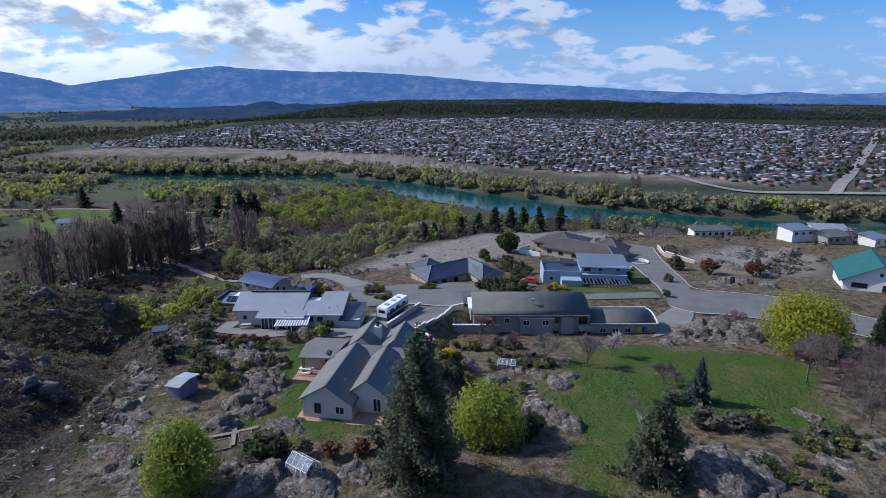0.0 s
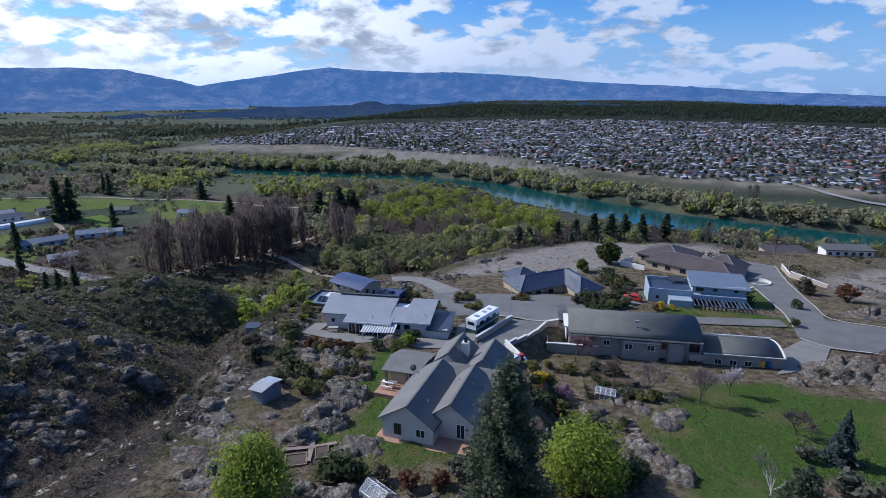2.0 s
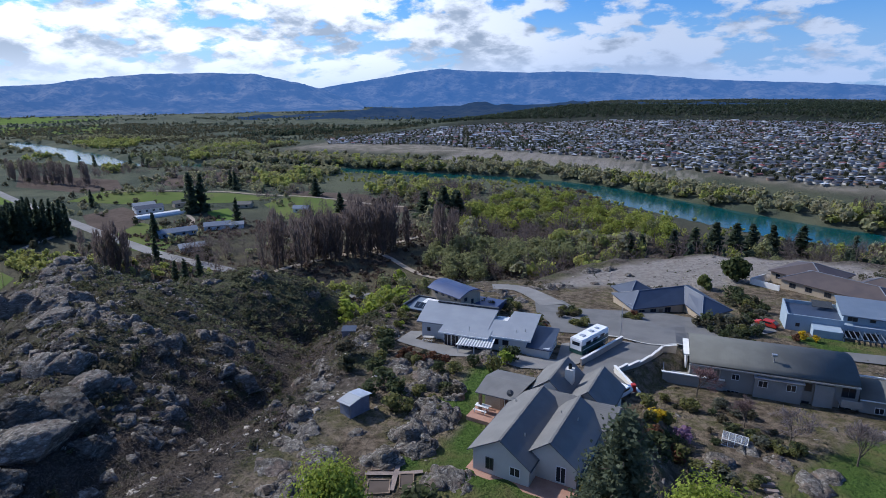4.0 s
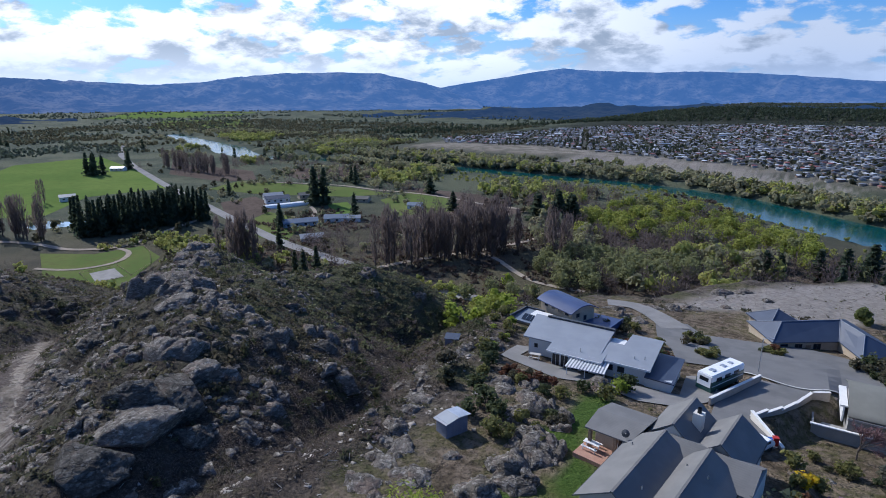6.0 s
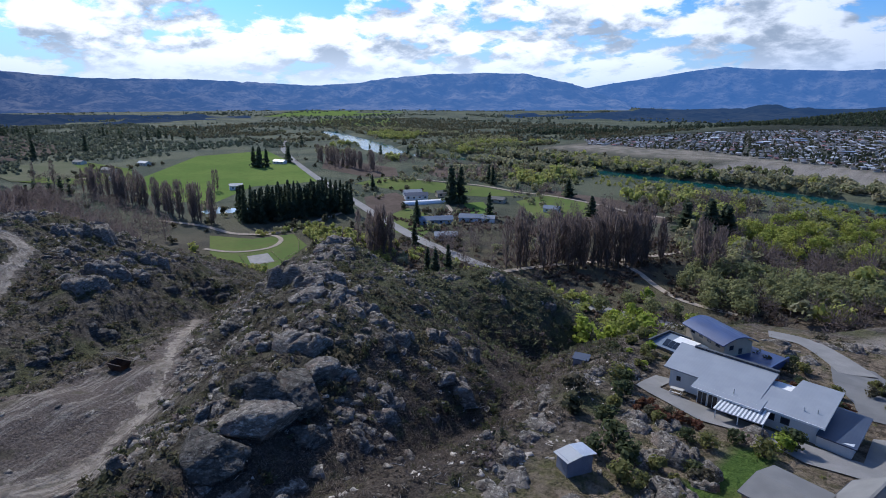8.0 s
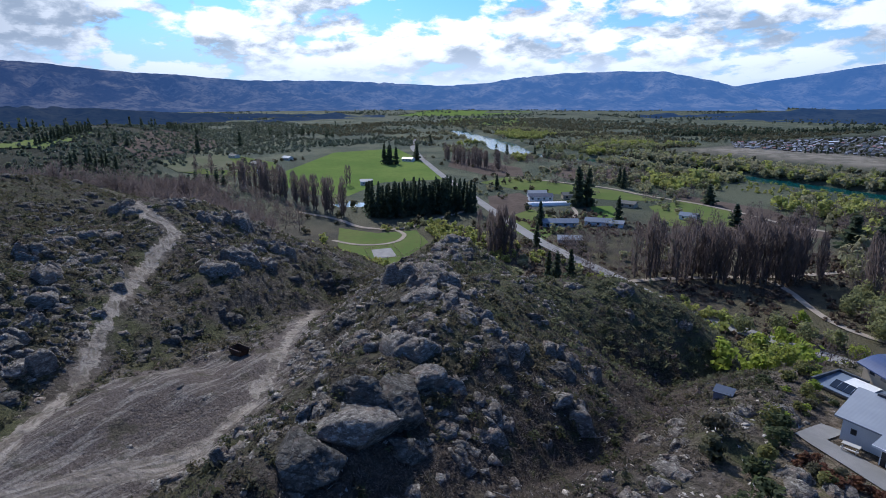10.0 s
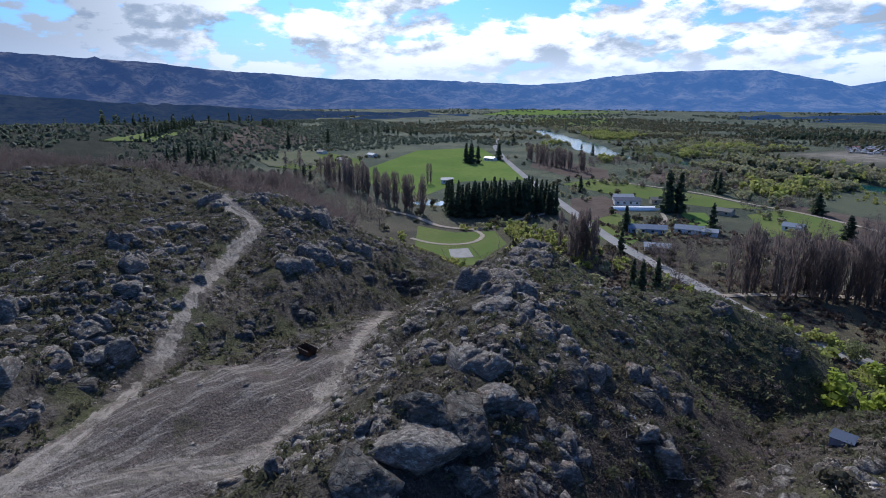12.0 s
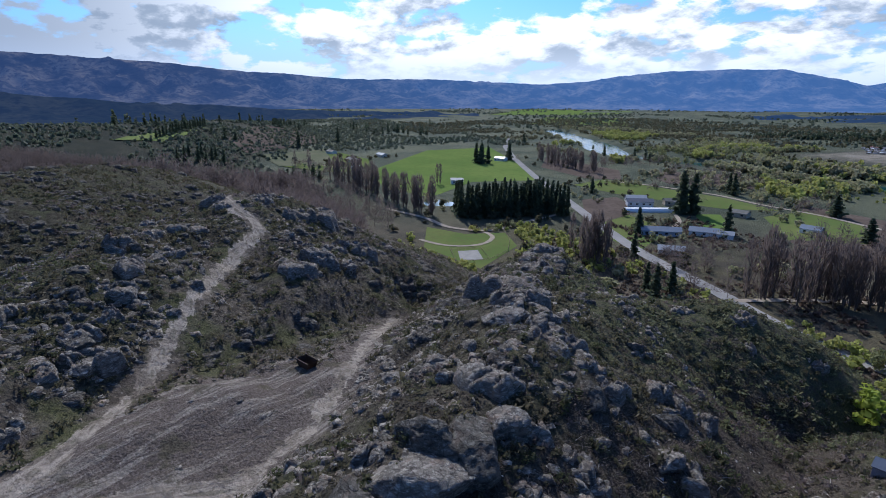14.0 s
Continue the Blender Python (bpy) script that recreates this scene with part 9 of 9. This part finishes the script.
for sx in (-1, 1):
    for y0 in (-2.9, -0.8, 1.4):
        part("side_window", boxes((sx * 1.22 - 0.015, y0, 1.75, sx * 1.22 + 0.015, y0 + 1.3, 2.4)), M["glass"], mh)
    part("stripe", boxes((sx * 1.225 - 0.012, -3.9, 1.2, sx * 1.225 + 0.012, 3.9, 1.32)), M["white_paint"], mh)
    for y0 in (-2.6, 2.7):
        w = adopt(new("wheel", mesh_from("wheel", *stick((sx * 0.95, y0, 0.42), (sx * 1.23, y0, 0.42), 0.42, 0.42, 16), M["black"])), mh)
        bm = bmesh.new()
        bmesh.ops.create_circle(bm, cap_ends=True, segments=16, radius=0.25, matrix=pose(sx * 1.24, y0, 0.42, 0, 90, 0))
        part("rim", bm, M["metal"], w)
for y0, s_ in ((-2.2, 0.4), (0.4, 0.35), (2.2, 0.3)):
    part("roof_hatch", boxes((-s_, y0 - s_, 3.0, s_, y0 + s_, 3.14)), M["metal"], mh)


def car(x, y, tr, paint, label):
    o = tagged(new("car"), label, "car")
    o.matrix_world = pose(x, y, height_at(x, y) + 0.16, 0, 0, tr)
    prof = [(-2.15, 0.35), (2.15, 0.35), (2.2, 0.7), (1.25, 0.9), (0.55, 1.42), (-1.3, 1.45), (-2.0, 1.0), (-2.2, 0.75)]
    bm = extruded(prof, -0.85, 0.85, "x")
    bmesh.ops.bevel(bm, geom=bm.edges[:], offset=0.07, segments=2, affect="EDGES")
    part("body", bm, paint, o)
    part("windscreen", slab([(-0.72, 1.18, 0.98), (0.72, 1.18, 0.98), (0.66, 0.6, 1.41), (-0.66, 0.6, 1.41)], 0.02), M["glass"], o)
    part("rear_window", slab([(-0.68, -1.36, 1.46), (0.68, -1.36, 1.46), (0.72, -1.96, 1.07), (-0.72, -1.96, 1.07)], 0.02), M["glass"], o)
    for sx in (-1, 1):
        part("side_window", boxes((sx * 0.85 - 0.012, -1.2, 1.0, sx * 0.85 + 0.012, 0.6, 1.34)), M["glass"], o)
        for yy in (-1.35, 1.35):
            adopt(new("wheel", mesh_from("wheel", *stick((sx * 0.68, yy, 0.32), (sx * 0.88, yy, 0.32), 0.32, 0.32, 14), M["black"])), o)
        part("headlight", boxes((sx * 0.62 - 0.16, 2.14, 0.6, sx * 0.62 + 0.16, 2.22, 0.74)), M["metal"], o)
    return o


car(-3.4, 81.8, 150, M["white_paint"], "white hatchback parked beside the cream house")
car(22.5, 131.2, 60, M["red"], "red car parked beside the blue house")


def bin_thing(x, y, mat, label):
    o = tagged(new("wheelie_bin"), label, "bin")
    o.matrix_world = pose(x, y, height_at(x, y) + 0.17, 0, 0, 20)
    part("body", boxes((-0.28, -0.3, 0, 0.28, 0.3, 0.95)), mat, o)
    part("lid", boxes((-0.31, -0.33, 0.95, 0.31, 0.33, 1.03)), mat, o)


M["bin_blue"] = material("blue_plastic", speckled((0.03, 0.10, 0.35), (0.04, 0.12, 0.4), 1.0, 8.0), 0.45)
M["bin_yellow"] = material("yellow_plastic", speckled((0.6, 0.35, 0.03), (0.65, 0.4, 0.05), 1.0, 8.0), 0.45)
bin_thing(-2.2, 83.9, M["bin_blue"], "blue wheelie bin by the white wall")
bin_thing(-1.6, 84.8, M["red"], "red wheelie bin by the white wall")
bin_thing(38.4, 97.3, M["bin_yellow"], "yellow-lidded bin beside the garage wing")
bin_thing(39.3, 97.3, M["bin_blue"], "blue bin beside the garage wing")

# open steel skip on the track
skip = tagged(new("skip"), "rusty dark open steel skip beside the track", "skip")
skip.matrix_world = pose(-102.4, 39.0, height_at(-102.4, 39.0) + 0.05, 0, 0, 25)
M["rust"] = material("rusted_dark_steel", speckled((0.05, 0.035, 0.03), (0.09, 0.06, 0.045), 1.0, 8.0), 0.8)
bm = bmesh.new()
lo = [bm.verts.new(c) for c in ((-1.1, -0.8, 0), (1.1, -0.8, 0), (1.1, 0.8, 0), (-1.1, 0.8, 0))]
hi = [bm.verts.new(c) for c in ((-1.6, -0.95, 1.2), (1.6, -0.95, 1.2), (1.6, 0.95, 1.2), (-1.6, 0.95, 1.2))]
bm.faces.new(lo[::-1])
for k in range(4):
    bm.faces.new((lo[k], lo[(k + 1) % 4], hi[(k + 1) % 4], hi[k]))
bmesh.ops.solidify(bm, geom=bm.faces[:], thickness=0.08)
part("tub", bm, M["rust"], skip)
for yy in (-0.98, 0.98):
    part("rim", boxes((-1.66, yy - 0.05, 1.14, 1.66, yy + 0.05, 1.26)), M["rust"], skip)


def picnic_table(x, y, z, tr, label, mat):
    o = tagged(new("picnic_table"), label, "table")
    o.matrix_world = pose(x, y, z, 0, 0, tr)
    part("tabletop", boxes((-0.9, -0.38, 0.7, 0.9, 0.38, 0.75)), mat, o)
    for s_ in (-1, 1):
        part("bench", boxes((-0.9, s_ * 0.75 - 0.13, 0.42, 0.9, s_ * 0.75 + 0.13, 0.46)), mat, o)
        for xx in (-0.7, 0.7):
            part("leg", boxes((xx - 0.05, s_ * 0.5 - 0.3, 0, xx + 0.05, s_ * 0.5 - 0.2, 0.7)), mat, o)


picnic_table(-35.6, 93.2, height_at(-35.6, 93.2) + 0.16, 10, "weathered timber picnic table on the patio", M["kerb"])
picnic_table(-18.9, 69.4, -40.95, -9, "white outdoor table on the terracotta terrace", M["white_trim"])

M["garden_path"] = material("trodden_pink_gravel", speckled((0.24, 0.19, 0.165), (0.30, 0.235, 0.2), 0.8, 9.0), 0.95)
# vegetable beds with timber edges
for x, y, w, d in ((-26.0, 56.2, 2.1, 3.2), (-24.5, 52.1, 2.1, 1.9), (-22.3, 54.0, 1.3, 2.0)):
    o = tagged(new("vegetable_bed"), "bare soil garden bed edged with timber", "garden bed", "vegetable beds")
    o.matrix_world = pose(x, y, height_at(x, y) + 0.1, 0, 0, 23)
    part("soil", boxes((-w / 2, -d / 2, -0.4, w / 2, d / 2, 0.08)), M["soil"], o)
    for b_ in ((-w / 2 - 0.1, -d / 2 - 0.1, -0.4, w / 2 + 0.1, -d / 2 - 0.002, 0.16), (-w / 2 - 0.1, d / 2 + 0.002, -0.4, w / 2 + 0.1, d / 2 + 0.1, 0.16), (-w / 2 - 0.1, -d / 2, -0.4, -w / 2 - 0.002, d / 2, 0.16), (w / 2 + 0.002, -d / 2, -0.4, w / 2 + 0.1, d / 2, 0.16)):
        part("board", boxes(b_), M["timber"], o)
tagged(ribbon("path", [(-24.6, 57.6, 0.28), (-23.9, 55.0, 0.28), (-23.1, 52.0, 0.28)], M["garden_path"], 0.2, 1.0), "narrow pale path between garden beds", "path", kind="structure")
tagged(ribbon("path", [(-26.7, 53.4, 0.28), (-24.0, 54.6, 0.28), (-21.3, 55.9, 0.28)], M["garden_path"], 0.21, 1.0), "narrow pale path between garden beds", "path", kind="structure")

# street lamps
for x, y in ((74.4, 178.0), (-4.6, 111.4), (66.0, 104.6)):
    o = tagged(new("street_lamp"), "slim grey street lamp beside the kerb", "street lamp", "street lamps")
    o.matrix_world = pose(x, y, height_at(x, y))
    adopt(new("pole", mesh_from("pole", *stick((0, 0, -0.3), (0, 0, 6.0), 0.09, 0.05, 8), M["metal"])), o)
    adopt(new("arm", mesh_from("arm", *stick((0, 0, 5.9), (1.0, 0, 6.25), 0.04, 0.035, 6), M["metal"])), o)
    part("lamp_head", boxes((0.9, -0.12, 6.18, 1.5, 0.12, 6.3)), M["metal"], o)
# water tank huts at the gully mouth
for x, y, tr in ((-52.6, 95.5, 20),):
    o = tagged(new("hut"), "small blue-grey iron hut among bushes", "hut")
    o.matrix_world = pose(x, y, height_at(x, y), 0, 0, tr)
    part("wall", boxes((-1.2, -0.9, -0.8, 1.2, 0.9, 0.9)), M["shed_wall"], o)
    part("roof", slab([(-1.35, -1.05, 0.9), (1.35, -1.05, 0.9), (1.35, 1.05, 1.2), (-1.35, 1.05, 1.2)], 0.08), M["roof_slate"], o)
# stone steps of the rock garden
for k in range(5):
    o = tagged(part("garden_step", boxes((-0.7, -0.22, -0.5, 0.7, 0.22, 0.12)), M["garden_path"]), "pale stone step in the rock garden", "step", "rock garden steps")
    o.matrix_world = pose(12.6 + 0.25 * k, 71.4 - 1.0 * k, height_at(12.6 + 0.25 * k, 71.4 - 1.0 * k) + 0.08 * (4 - k), 0, 0, 12)
